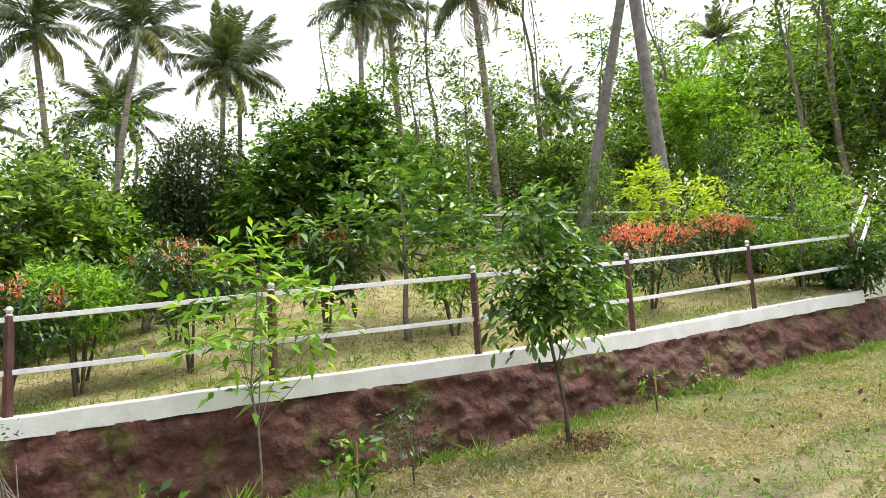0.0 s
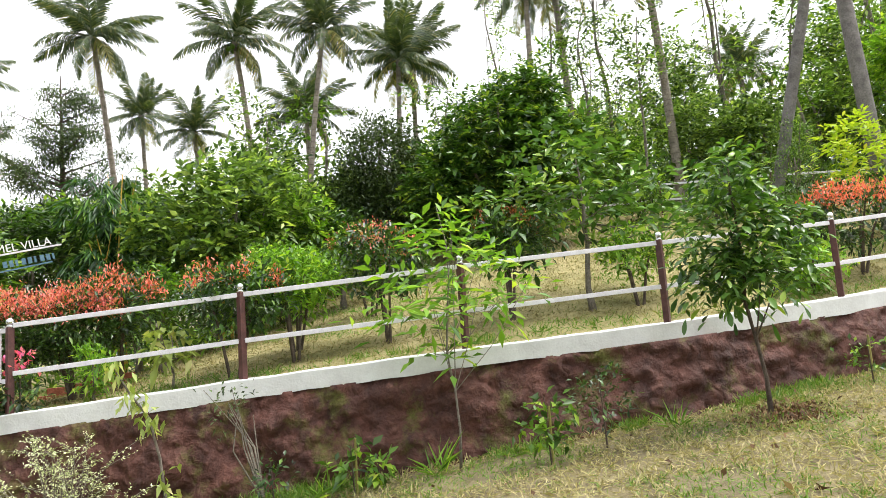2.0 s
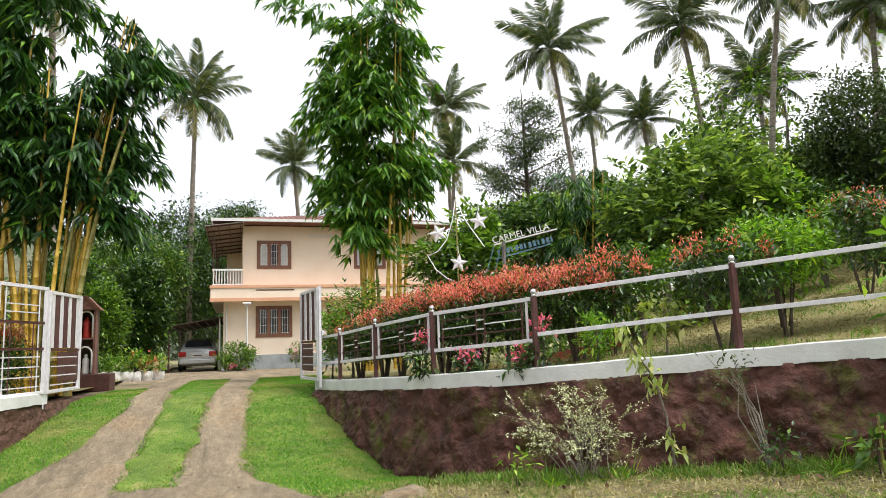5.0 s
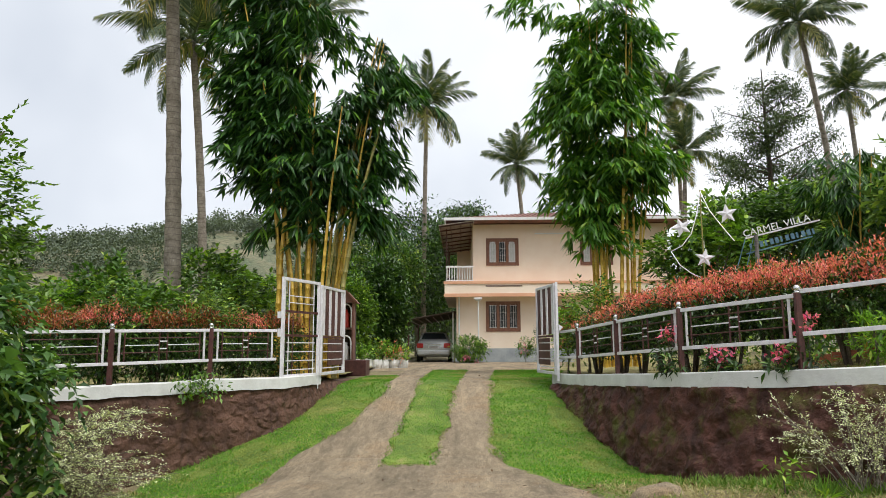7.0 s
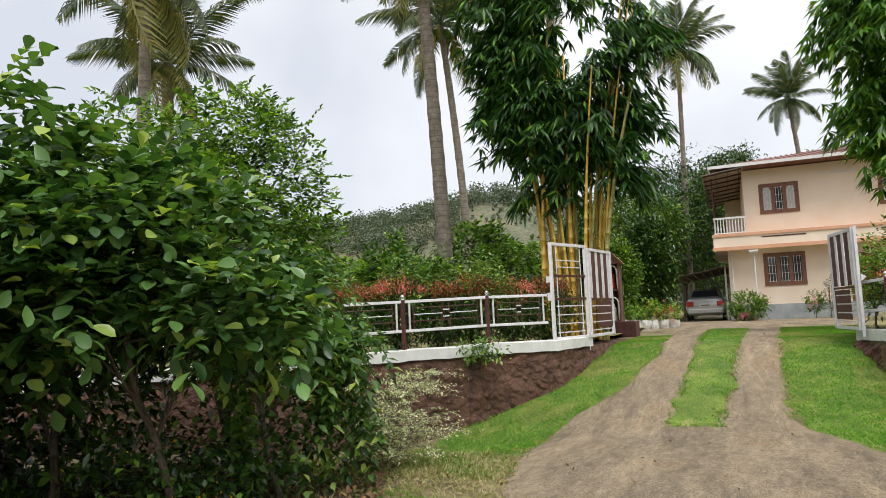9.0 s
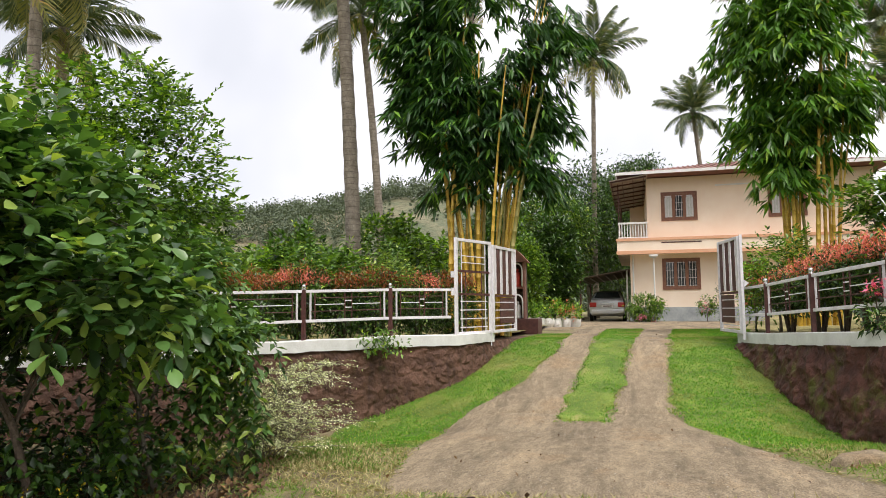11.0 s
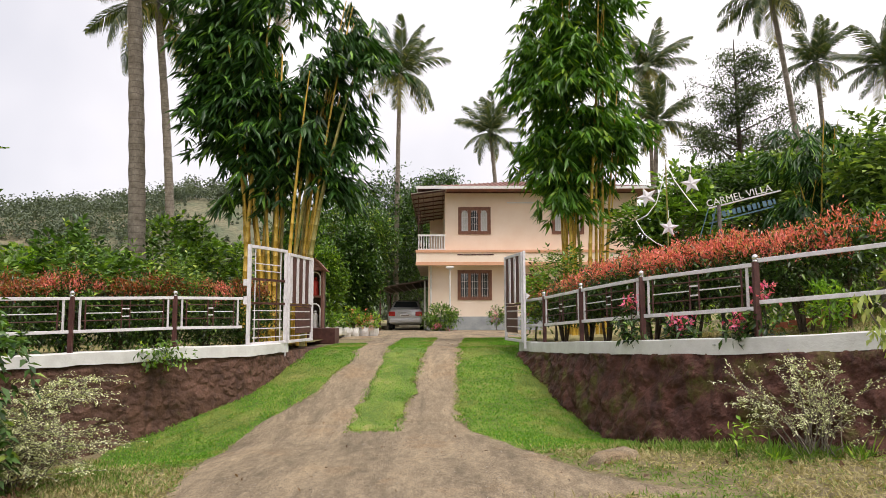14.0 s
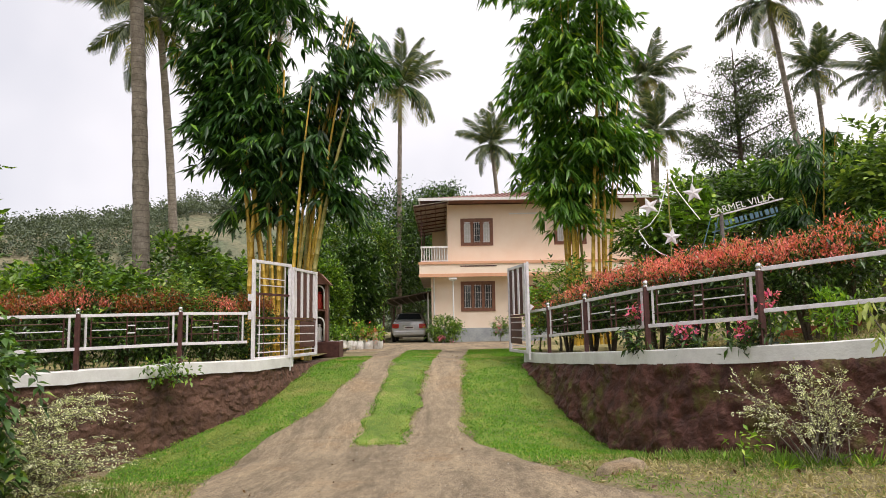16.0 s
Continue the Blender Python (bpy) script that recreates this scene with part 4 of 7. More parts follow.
def house_window(x0, x1, z0, z1, arched):
    w = thing("window", (x0, HY, z0), "brown timber three-light window with grilles")
    w.parent = house
    w.location = Vector((x0, HY, z0)) - house.location
    f = Geo()
    t = 0.09
    f.box((x0, HY - 0.03, z0), (x0 + t, HY + 0.1, z1)).box((x1 - t, HY - 0.03, z0), (x1, HY + 0.1, z1))
    f.box((x0 + t, HY - 0.03, z0), (x1 - t, HY + 0.1, z0 + t)).box((x0 + t, HY - 0.03, z1 - t), (x1 - t, HY + 0.1, z1))
    part("frame", f, M_WOOD, w)
    iw = (x1 - x0 - 2 * t) / 3
    for k in range(3):
        a = x0 + t + k * iw
        sash = Geo().box((a, HY, z0 + t), (a + 0.07, HY + 0.06, z1 - t)).box((a + iw - 0.07, HY, z0 + t), (a + iw, HY + 0.06, z1 - t))
        sash.box((a + 0.07, HY, z0 + t), (a + iw - 0.07, HY + 0.06, z0 + t + 0.07)).box((a + 0.07, HY, z1 - t - 0.07), (a + iw - 0.07, HY + 0.06, z1 - t))
        if arched:
            for sgn in (0, 1):
                xa = a + 0.07 if sgn == 0 else a + iw - 0.07
                dx = 0.1 if sgn == 0 else -0.1
                sash.add([(xa, HY, z1 - t - 0.07), (xa + dx, HY, z1 - t - 0.07), (xa, HY, z1 - t - 0.2), (xa, HY + 0.05, z1 - t - 0.07), (xa + dx, HY + 0.05, z1 - t - 0.07), (xa, HY + 0.05, z1 - t - 0.2)],
                         ((0, 1, 2), (5, 4, 3), (1, 4, 5, 2)))
        part("sash", sash, M_WOOD, w)
        # arched side panes are coloured pale in place of grey reflections
        part("pane", Geo().box((a + 0.07, HY + 0.025, z0 + t + 0.07), (a + iw - 0.07, HY + 0.032, z1 - t - 0.07)), M_PANE if k == 1 and arched else M_CURT if arched else M_PANE, w)
        gr = Geo()
        for q in range(3):
            xg = a + 0.07 + (iw - 0.14) * (q + 0.5) / 3
            gr.bar((xg, HY - 0.005, z0 + t + 0.07), (xg, HY - 0.005, z1 - t - 0.07), 0.014, 0.014)
        for q in range(4):
            zg = z0 + t + 0.1 + (z1 - z0 - 2 * t - 0.2) * q / 3
            gr.bar((a + 0.07, HY - 0.005, zg), (a + iw - 0.07, HY - 0.005, zg), 0.012, 0.012)
        part("grille", gr, M_SILVER, w, "pale iron grille")
        if not arched:
            part("curtain", Geo().box((a + 0.07, HY + 0.09, z0 + t + 0.07), (a + iw * 0.45, HY + 0.1, z1 - t - 0.07)), M_CURT, w)
    part("room_dark", Geo().box((x0, HY + 0.2, z0), (x1, HY + 0.22, z1)), M_MAROON, w)


house_window(*W_UP[0], True)
house_window(*W_UP[1], True)
house_window(*W_LOW[0], False)
house_window(*W_LOW[2], False)
dr = thing("front_door", (3.75, HY, 0.95), "orange-brown timber front door")
dr.parent = house
dr.location = Vector((3.75, HY, 0.95)) - house.location
part("door_frame", Geo().box((3.75, HY - 0.03, 0.95), (3.84, HY + 0.1, 3.45)).box((4.76, HY - 0.03, 0.95), (4.85, HY + 0.1, 3.45)).box((3.84, HY - 0.03, 3.36), (4.76, HY + 0.1, 3.45)), M_WOOD, dr)
part("door_leaf", Geo().box((3.84, HY + 0.03, 0.95), (4.76, HY + 0.07, 3.36)).box((3.95, HY + 0.01, 1.1), (4.25, HY + 0.03, 2.0)).box((4.35, HY + 0.01, 1.1), (4.65, HY + 0.03, 2.0)).box((3.95, HY + 0.01, 2.15), (4.25, HY + 0.03, 3.2)).box((4.35, HY + 0.01, 2.15), (4.65, HY + 0.03, 3.2)), M_DOORW, dr)
# white strip for the thin drip line on the wall, no lamp
part("drip_line", Geo().box((2.9, HY - 0.06, 6.86), (4.4, HY, 6.92)), M_WHITE, house, "thin pale drip line on the upper wall")
lamp = thing("yard_lamp", (0.13, 31.2, HB), "slim white yard lamp post", "lamp post")
part("pole", Geo().tube([(0.13, 31.2, HB - 0.02), (0.13, 31.2, 3.65)], [0.035, 0.03], 10), M_WHITE, lamp)
part("lamp_head", Geo().box((-0.06, 31.05, 3.65), (0.3, 31.3, 3.74)).box((0.0, 31.1, 3.60), (0.24, 31.25, 3.66)), M_WHITE, lamp, bevel=0.02)

# carport
cp = thing("carport", (-2.6, 33, HB), "lean-to carport with dark sheet roof", "carport")
part("roof_sheet", Geo().add([(-0.9, 33.0, 3.25), (-3.3, 33.0, 2.85), (-3.3, 41, 2.85), (-0.9, 41, 3.25), (-0.9, 33.0, 3.2), (-3.3, 33.0, 2.8), (-3.3, 41, 2.8), (-0.9, 41, 3.2)],
                             ((0, 3, 2, 1), (4, 5, 6, 7), (0, 1, 5, 4), (1, 2, 6, 5), (2, 3, 7, 6), (3, 0, 4, 7))), M_BARKD, cp)
for x, y in ((-3.2, 33.2), (-3.2, 40.8), (-1.05, 33.2)):
    part("post", Geo().tube([(x, y, HB), (x, y, 2.85 + (x + 3.2) * 0.16)], [0.04, 0.04], 8), M_SILVER if x > -2 else M_MAROON, cp)
for k in range(7):
    x = -3.1 + k * 0.36
    part("purlin", Geo().bar((x, 33.0, 2.77 + k * 0.06), (x, 41, 2.77 + k * 0.06), 0.04, 0.05), M_MAROON, cp)


# ------------------------------------------------------------ the car
def car_at(x, y, z):
    c = thing("car", (x, y, z), "silver saloon car parked under the carport, seen from behind", "car")
    paint = surface("silver_car_paint", (0.60, 0.61, 0.63), (0.68, 0.69, 0.71), 0.25, 3, 60, 0.02, 0.001, metal=0.25, coat=0.6)
    black = surface("black_rubber", (0.01, 0.01, 0.011), (0.02, 0.02, 0.022), 0.7, 10, 60, 0.1, 0.003)
    red = surface("red_lens", (0.5, 0.02, 0.02), (0.62, 0.05, 0.04), 0.2, 5, 40, 0.0)
    # cross-sections from tail to nose: y, half width at sill, at waist, at top, z sill, waist, top
    S = [(0.0, 0.74, 0.80, 0.66, 0.36, 0.72, 0.98), (0.10, 0.80, 0.86, 0.70, 0.28, 0.78, 1.06), (0.55, 0.83, 0.87, 0.70, 0.24, 0.86, 1.10),
         (0.95, 0.83, 0.87, 0.60, 0.24, 0.90, 1.38), (1.5, 0.83, 0.87, 0.58, 0.24, 0.90, 1.48), (2.4, 0.83, 0.87, 0.58, 0.24, 0.90, 1.47), (3.1, 0.83, 0.87, 0.66, 0.24, 0.92, 1.05),
         (3.9, 0.80, 0.84, 0.68, 0.26, 0.80, 0.92), (4.2, 0.70, 0.74, 0.6, 0.34, 0.68, 0.8)]
    g = Geo()
    for yy, a, b, t, z0, zw, z1 in S:
        for xx, zz in ((-a * 0.9, z0), (-a, z0 + 0.1), (-b, (z0 + zw) / 2 + 0.1), (-b * 0.98, zw), (-t - 0.04, z1 - 0.05), (-t * 0.7, z1), (t * 0.7, z1), (t + 0.04, z1 - 0.05), (b * 0.98, zw), (b, (z0 + zw) / 2 + 0.1), (a, z0 + 0.1), (a * 0.9, z0)):
            g.v.append((x + xx, y + yy, z + zz))
    m = 12
    for j in range(len(S) - 1):
        for i in range(m):
            g.f.append((j * m + i, j * m + (i + 1) % m, (j + 1) * m + (i + 1) % m, (j + 1) * m + i))
    g.f.append(tuple(range(m))[::-1])
    g.f.append(tuple((len(S) - 1) * m + i for i in range(m)))
    part("body", g, paint, c, smooth=True, bevel=0.02)
    part("rear_window", Geo().add([(x - 0.62, y + 0.57, z + 1.12), (x + 0.62, y + 0.57, z + 1.12), (x + 0.5, y + 0.93, z + 1.40), (x - 0.5, y + 0.93, z + 1.40)], ((0, 1, 2, 3),)), M_PANE, c)
    for sg in (-1, 1):
        part("tail_lamp", Geo().box((x + sg * 0.66 - 0.16, y - 0.05, z + 0.68), (x + sg * 0.66 + 0.16, y + 0.1, z + 0.9)), red, c, "red tail lamp", bevel=0.03)
        for wy in (0.75, 3.3):
            w = part("wheel", Geo().tube([(x + sg * 0.70, y + wy, z + 0.29), (x + sg * 0.86, y + wy, z + 0.29)], [0.29, 0.29], 18), black, c)
            part("hub_cap", Geo().tube([(x + sg * 0.85, y + wy, z + 0.29), (x + sg * 0.875, y + wy, z + 0.29)], [0.19, 0.17], 14), M_STEEL, w)
        part("side_window", Geo().add([(x + sg * 0.83, y + 0.95, z + 0.95), (x + sg * 0.83, y + 2.9, z + 0.95), (x + sg * 0.64, y + 2.4, z + 1.41), (x + sg * 0.64, y + 1.2, z + 1.41)], ((0, 1, 2, 3),)), M_PANE, c)
    part("bumper", Geo().box((x - 0.78, y - 0.07, z + 0.34), (x + 0.78, y + 0.1, z + 0.56)), paint, c, bevel=0.05)
    pl = part("number_plate", Geo().box((x - 0.26, y - 0.035, z + 0.66), (x + 0.26, y - 0.01, z + 0.78)), M_WHITE, c)
    part("plate_bar", Geo().box((x - 0.2, y - 0.042, z + 0.70), (x + 0.2, y - 0.037, z + 0.74)), M_MAROON, pl)
    part("boot_trim", Geo().box((x - 0.34, y - 0.03, z + 0.82), (x + 0.34, y - 0.005, z + 0.85)), M_STEEL, c)


car_at(-2.02, 33.9, 0.8)

# ------------------------------------------------------------ plants: the kinds
def clumps_in(rng, blobs, n, shell=0.55):
    """Clump centres spread through ellipsoids, thicker toward their skin; gives centres and outward ways."""
    vol = np.array([b[3] * b[4] * b[5] for b in blobs]) ** 0.75
    pick = rng.choice(len(blobs), n, p=vol / vol.sum())
    B = np.array(blobs)[pick]
    d = unit(rng.normal(size=(n, 3)))
    r = shell + (1 - shell) * rng.random((n, 1)) ** 0.6
    r = r * (1 + rng.normal(0, 0.10, (n, 1)))
    return B[:, :3] + d * r * B[:, 3:], d


def foliage(parent, blobs, n, per, spread, ln, wd, material, rng, name="crown", out=0.6, rise=0.2, wild=0.7, droop=0.2, shell=0.55, label="", long=False, twig=0.0, sag=0.25):
    """Many leaves on clumps within blobs; with twig, each clump is a leafy twig of that length with leaves in two ranks."""
    c, d = clumps_in(rng, blobs, n, shell)
    if twig:
        T = unit(d * out + rng.normal(0, wild * 0.6, (n, 3)) + np.array([0, 0, rise]))
        S = unit(np.cross(T, np.array([0, 0, 1.0]) + rng.normal(0, 0.25, (n, 3))))
        u = (np.arange(per) + 0.5) / per
        tl = twig * rng.uniform(0.6, 1.25, (n, 1))
        C = c[:, None] + T[:, None] * (tl * (u - 0.35)[None])[..., None] + np.array([0, 0, -1.0]) * (sag * tl * (u**2)[None])[..., None]
        sg = np.where(np.arange(per) % 2, 1.0, -1.0)
        D = T[:, None] * (0.45 + 0.8 * u[None] ** 4)[..., None] + S[:, None] * (sg * (1 - 0.6 * u**4))[None, :, None] + rng.normal(0, 0.22, (n, per, 3)) + np.array([0, 0, 0.1])
        s = rng.uniform(0.7, 1.15, n * per)
        leaf_part(name, C.reshape(-1, 3), D.reshape(-1, 3), ln * s, wd * s, material, parent, rng, droop=droop, label=label, long=long)
        return c
    C = np.repeat(c, per, 0) + rng.normal(0, spread, (n * per, 3)) * np.array([1, 1, 0.8])
    D = np.repeat(d, per, 0) * out + rng.normal(0, wild, (n * per, 3)) + np.array([0, 0, rise])
    s = rng.uniform(0.65, 1.2, n * per)
    leaf_part(name, C, D, ln * s, wd * s, material, parent, rng, droop=droop, label=label, long=long)
    return c


def limbs(parent, base, top, r, tips, rng, material, name="trunk", sides=7, wob=0.06):
    """A tapered trunk from base to top with limbs that reach toward the tips."""
    base, top = Vector(base), Vector(top)
    g = Geo()
    h = (top - base).length
    n = 7
    pts = []
    for i in range(n + 1):
        u = i / n
        q = base.lerp(top, u) + Vector((noise.noise((base.x + u * 3, base.y, 1)), noise.noise((base.x, base.y + u * 3, 2)), 0)) * wob * h * min(1, u * 3)
        pts.append(q)
    pts[0].z -= 0.06
    rad = [r * (1.35 if i == 0 else 1) * (1 - 0.7 * i / n) for i in range(n + 1)]
    g.tube(pts, rad, sides)
    for tp in tips:
        tp = Vector(tp)
        k = rng.integers(2, n)
        a = pts[k]
        m1 = a.lerp(tp, 0.45) + Vector((0, 0, -0.06 * (tp - a).length))
        part("limb", Geo().tube([a, m1, tp], [rad[k] * 0.55, rad[k] * 0.35, rad[k] * 0.12 + 0.002], 5, cap=False), material, parent, smooth=True)
    return part(name, g, material, parent, smooth=True)


def tree(name, x, y, zb, blobs, r, n, per, spread, ln, wd, leaf, label, seed, bark=None, category="tree", out=0.6, rise=0.2, droop=0.2, shell=0.5, tip=12, top=None, group="", long=False, wild=0.7, twig=0.0, sag=0.25):
    """Trunk, limbs and a crown of leaf clumps; blobs in metres from the tree's foot."""
    rng = np.random.default_rng(seed)
    e = thing(name, (x, y, zb), label, category, group)
    W = [(x + b[0], y + b[1], zb + b[2], b[3], b[4], b[5]) for b in blobs]
    c = foliage(e, W, n, per, spread, ln, wd, leaf, rng, out=out, rise=rise, droop=droop, shell=shell, long=long, wild=wild, twig=twig, sag=sag)
    main = max(W, key=lambda b: b[3] * b[4] * b[5])
    t = top or (main[0], main[1], main[2] + main[5] * 0.45)
    tips = [tuple(p) for p in c[rng.choice(len(c), min(tip, len(c)), replace=False)]]
    limbs(e, (x, y, zb), t, r, tips, rng, bark or M_BARK)
    return e


def frond_mesh(name, length, width, material, sag, seed, ragged=0.0):
    """A pinnate palm leaf along +x: rachis and two ranks of hanging leaflets."""
    rng = np.random.default_rng(seed)
    n = 62
    u = np.linspace(0.0, 1, n)
    px = length * (u - 0.12 * sag * u**3)
    pz = length * (0.16 * u - sag * 0.62 * u**2.3)
    P = np.stack([px, np.zeros(n), pz], 1)
    T = unit(np.gradient(P, axis=0))
    g = Geo()
    g.tube([tuple(p) for p in P[::6]], list(np.linspace(0.045, 0.008, len(P[::6]))), 4, cap=False)
    for sg in (-1, 1):
        for i in range(7, n):
            if rng.random() < ragged:
                continue
            w = width * (math.sin(math.pi * min(1, 0.18 + 0.82 * u[i])) ** 0.7 * 0.9 + 0.12) * rng.uniform(0.85, 1.1)
            d = Vector((T[i][0] * 0.75, sg * 0.8, T[i][2] * 0.75 - 0.05 + rng.normal(0, 0.12))).normalized()
            a = Vector(P[i])
            mid = a + d * w * 0.5 + Vector((0, 0, -0.06 * w))
            end = a + d * w * 0.92 + Vector((0, 0, -(0.30 + 0.35 * sag + rng.uniform(0, 0.2)) * w))
            s = Vector(T[i]) * 0.027
            g.add([a - s * 0.6, mid - s, end, mid + s, a + s * 0.6], ((0, 1, 3, 4), (1, 2, 3)))
    me = bpy.data.meshes.new(name)
    me.from_pydata(g.v, [], g.f)
    me.materials.append(material)
    return me


FRONDS = [frond_mesh("frond", 2.6, 0.6, L_PALM, s, 40 + i, 0.1) for i, s in enumerate((0.35, 0.5, 0.7, 0.9))]
FRONDS_Y = [frond_mesh("frond", 2.6, 0.7, L_PALMY, s, 50 + i, 0.2) for i, s in enumerate((0.9, 1.1))]


def palm(x, y, zb, xt, yt, zt, r, size, seed, label, n=18, yellow=3):
    """Coconut palm: ringed leaning trunk, drooping fronds and a cluster of nuts."""
    rng = np.random.default_rng(seed)
    e = thing("coconut_palm", (x, y, zb), label, "palm tree", "coconut palms")
    g = Geo()
    k = 34
    pts, rad = [], []
    for i in range(k + 1):
        u = i / k
        b = u ** 1.6
        pts.append((x + (xt - x) * b, y + (yt - y) * b, zb - 0.1 + (zt - zb + 0.1) * u))
        rad.append(r * (1 + 0.45 * math.exp(-u * 14)) * (1 - 0.3 * u) * (1.06 if i % 2 else 0.97))
    g.tube(pts, rad, 10)
    part("trunk", g, M_PALMB, e, smooth=True)
    for i in range(n):
        az = i * 2.39996 + rng.normal(0, 0.15)
        u = (i + 0.5) / n
        el = 78 - 122 * u ** 1.05 + rng.normal(0, 9)
        yel = i >= n - yellow
        me = FRONDS_Y[i % 2] if yel else FRONDS[min(3, int(u * 3.2 + rng.random() * 0.8))]
        o = new("frond", me)
        o.parent = e
        sc = size * (0.8 + 0.25 * math.sin(math.pi * min(1, u + 0.2))) * rng.uniform(0.92, 1.08)
        o.matrix_local = Matrix.Translation(Vector((xt, yt, zt)) - e.location) @ Matrix.Rotation(az, 4, "Z") @ Matrix.Rotation(-radians(el), 4, "Y") @ Matrix.Rotation(rng.normal(0, 0.3), 4, "X") @ Matrix.Scale(sc, 4)
        if yel:
            o["label"] = "yellowing frond"
    for i in range(5):
        a = i * 1.26 + seed
        part("coconut", Geo().ball((xt + math.cos(a) * 0.24 * size, yt + math.sin(a) * 0.24 * size, zt - 0.3 * size), 0.105 * size, 5, 1.15), L_MID, e, smooth=True)
    return e


def bamboo(x, y, zb, culms, lobes, n, leaf, label, seed, ln=0.4, wd=0.062, spread=0.8, green=0.25, rad=0.05, per=7, puff=0.42):
    """A clump: jointed culms that fan out into lobes (centre, half sizes, density), and hanging leaf fans gathered in puffs."""
    rng = np.random.default_rng(seed)
    e = thing("bamboo_clump", (x, y, zb), label, "bamboo", "bamboo clumps")
    leafy_lobes = [L for L in lobes if L[6] > 0.3 and L[5] > 0.85]
    for i in range(culms):
        a = rng.uniform(0, 2 * math.pi)
        q = spread * math.sqrt(rng.random())
        L = leafy_lobes[i % len(leafy_lobes)]
        bx, by = x + (L[0] - x) * 0.42 + 0.55 * q * math.cos(a), y + q * math.sin(a) * 0.7
        h = (L[2] + L[5] * rng.uniform(0.4, 0.95)) - zb
        tx, ty = L[0] + rng.normal(0, L[3] * 0.35), L[1] + rng.normal(-0.15, L[4] * 0.4)
        r = rad * rng.uniform(0.65, 1.15)
        pts, rr = [], []
        m = max(6, int(h / 0.34))
        for k in range(m + 1):
            for du, f in ((-0.012, 1.0), (0.0, 1.16), (0.012, 0.98)):
                u = max(0, min(1, k / m + du * 0.96 / h))
                b = u ** 1.7
                pts.append((bx + (tx - bx) * b, by + (ty - by) * b, zb - 0.05 + h * u))
                rr.append(max(0.006, r * (1 - 0.75 * u) * f))
        part("culm", Geo().tube(pts, rr, 7), M_CULMG if rng.random() < green else M_CULM, e, smooth=True)
    B = np.array(lobes, float)
    w = (B[:, 3] * B[:, 4] * B[:, 5]) * B[:, 6]
    m = max(8, n // 9)
    pick = rng.choice(len(B), m, p=w / w.sum())
    d = unit(rng.normal(size=(m, 3)))
    c = B[pick, :3] + d * (rng.random((m, 1)) ** 0.42) * B[pick, 3:6]
    axis = np.array([x, y, 0])
    out = unit((c - axis) * np.array([1, 1, 0]) + rng.normal(0, 0.5, (m, 3)) * np.array([1, 1, 0]))
    c, out = c.repeat(9, 0), out.repeat(9, 0)
    k = len(c)
    # within a puff the fans step outward and down along an arching branchlet
    u = np.tile(np.linspace(-0.9, 1.0, 9), m)[:, None]
    c = c + out * u * puff + np.array([0, 0, -1.0]) * (u + 0.3) ** 2 * puff * 0.42 + rng.normal(0, puff * 0.3, (k, 3))
    fan = np.linspace(-1.15, 1.15, per)
    az = np.arctan2(out[:, 1], out[:, 0]) + rng.normal(0, 0.75, k)
    A = az[:, None] + fan[None] + rng.normal(0, 0.16, (k, per))
    dip = rng.normal(-0.42, 0.3, (k, 1)) + rng.normal(0, 0.2, (k, per)) - 0.2 * np.abs(fan)[None]
    D = np.stack([np.cos(A), np.sin(A), dip], -1).reshape(-1, 3)
    C = np.repeat(c, per, 0) + rng.normal(0, 0.025, (k * per, 3))
    s = rng.uniform(0.6, 1.15, k * per)
    leaf_part("leaves", C, D, ln * s, wd * s, leaf, e, rng, droop=0.42, fold=0.12)
    return e


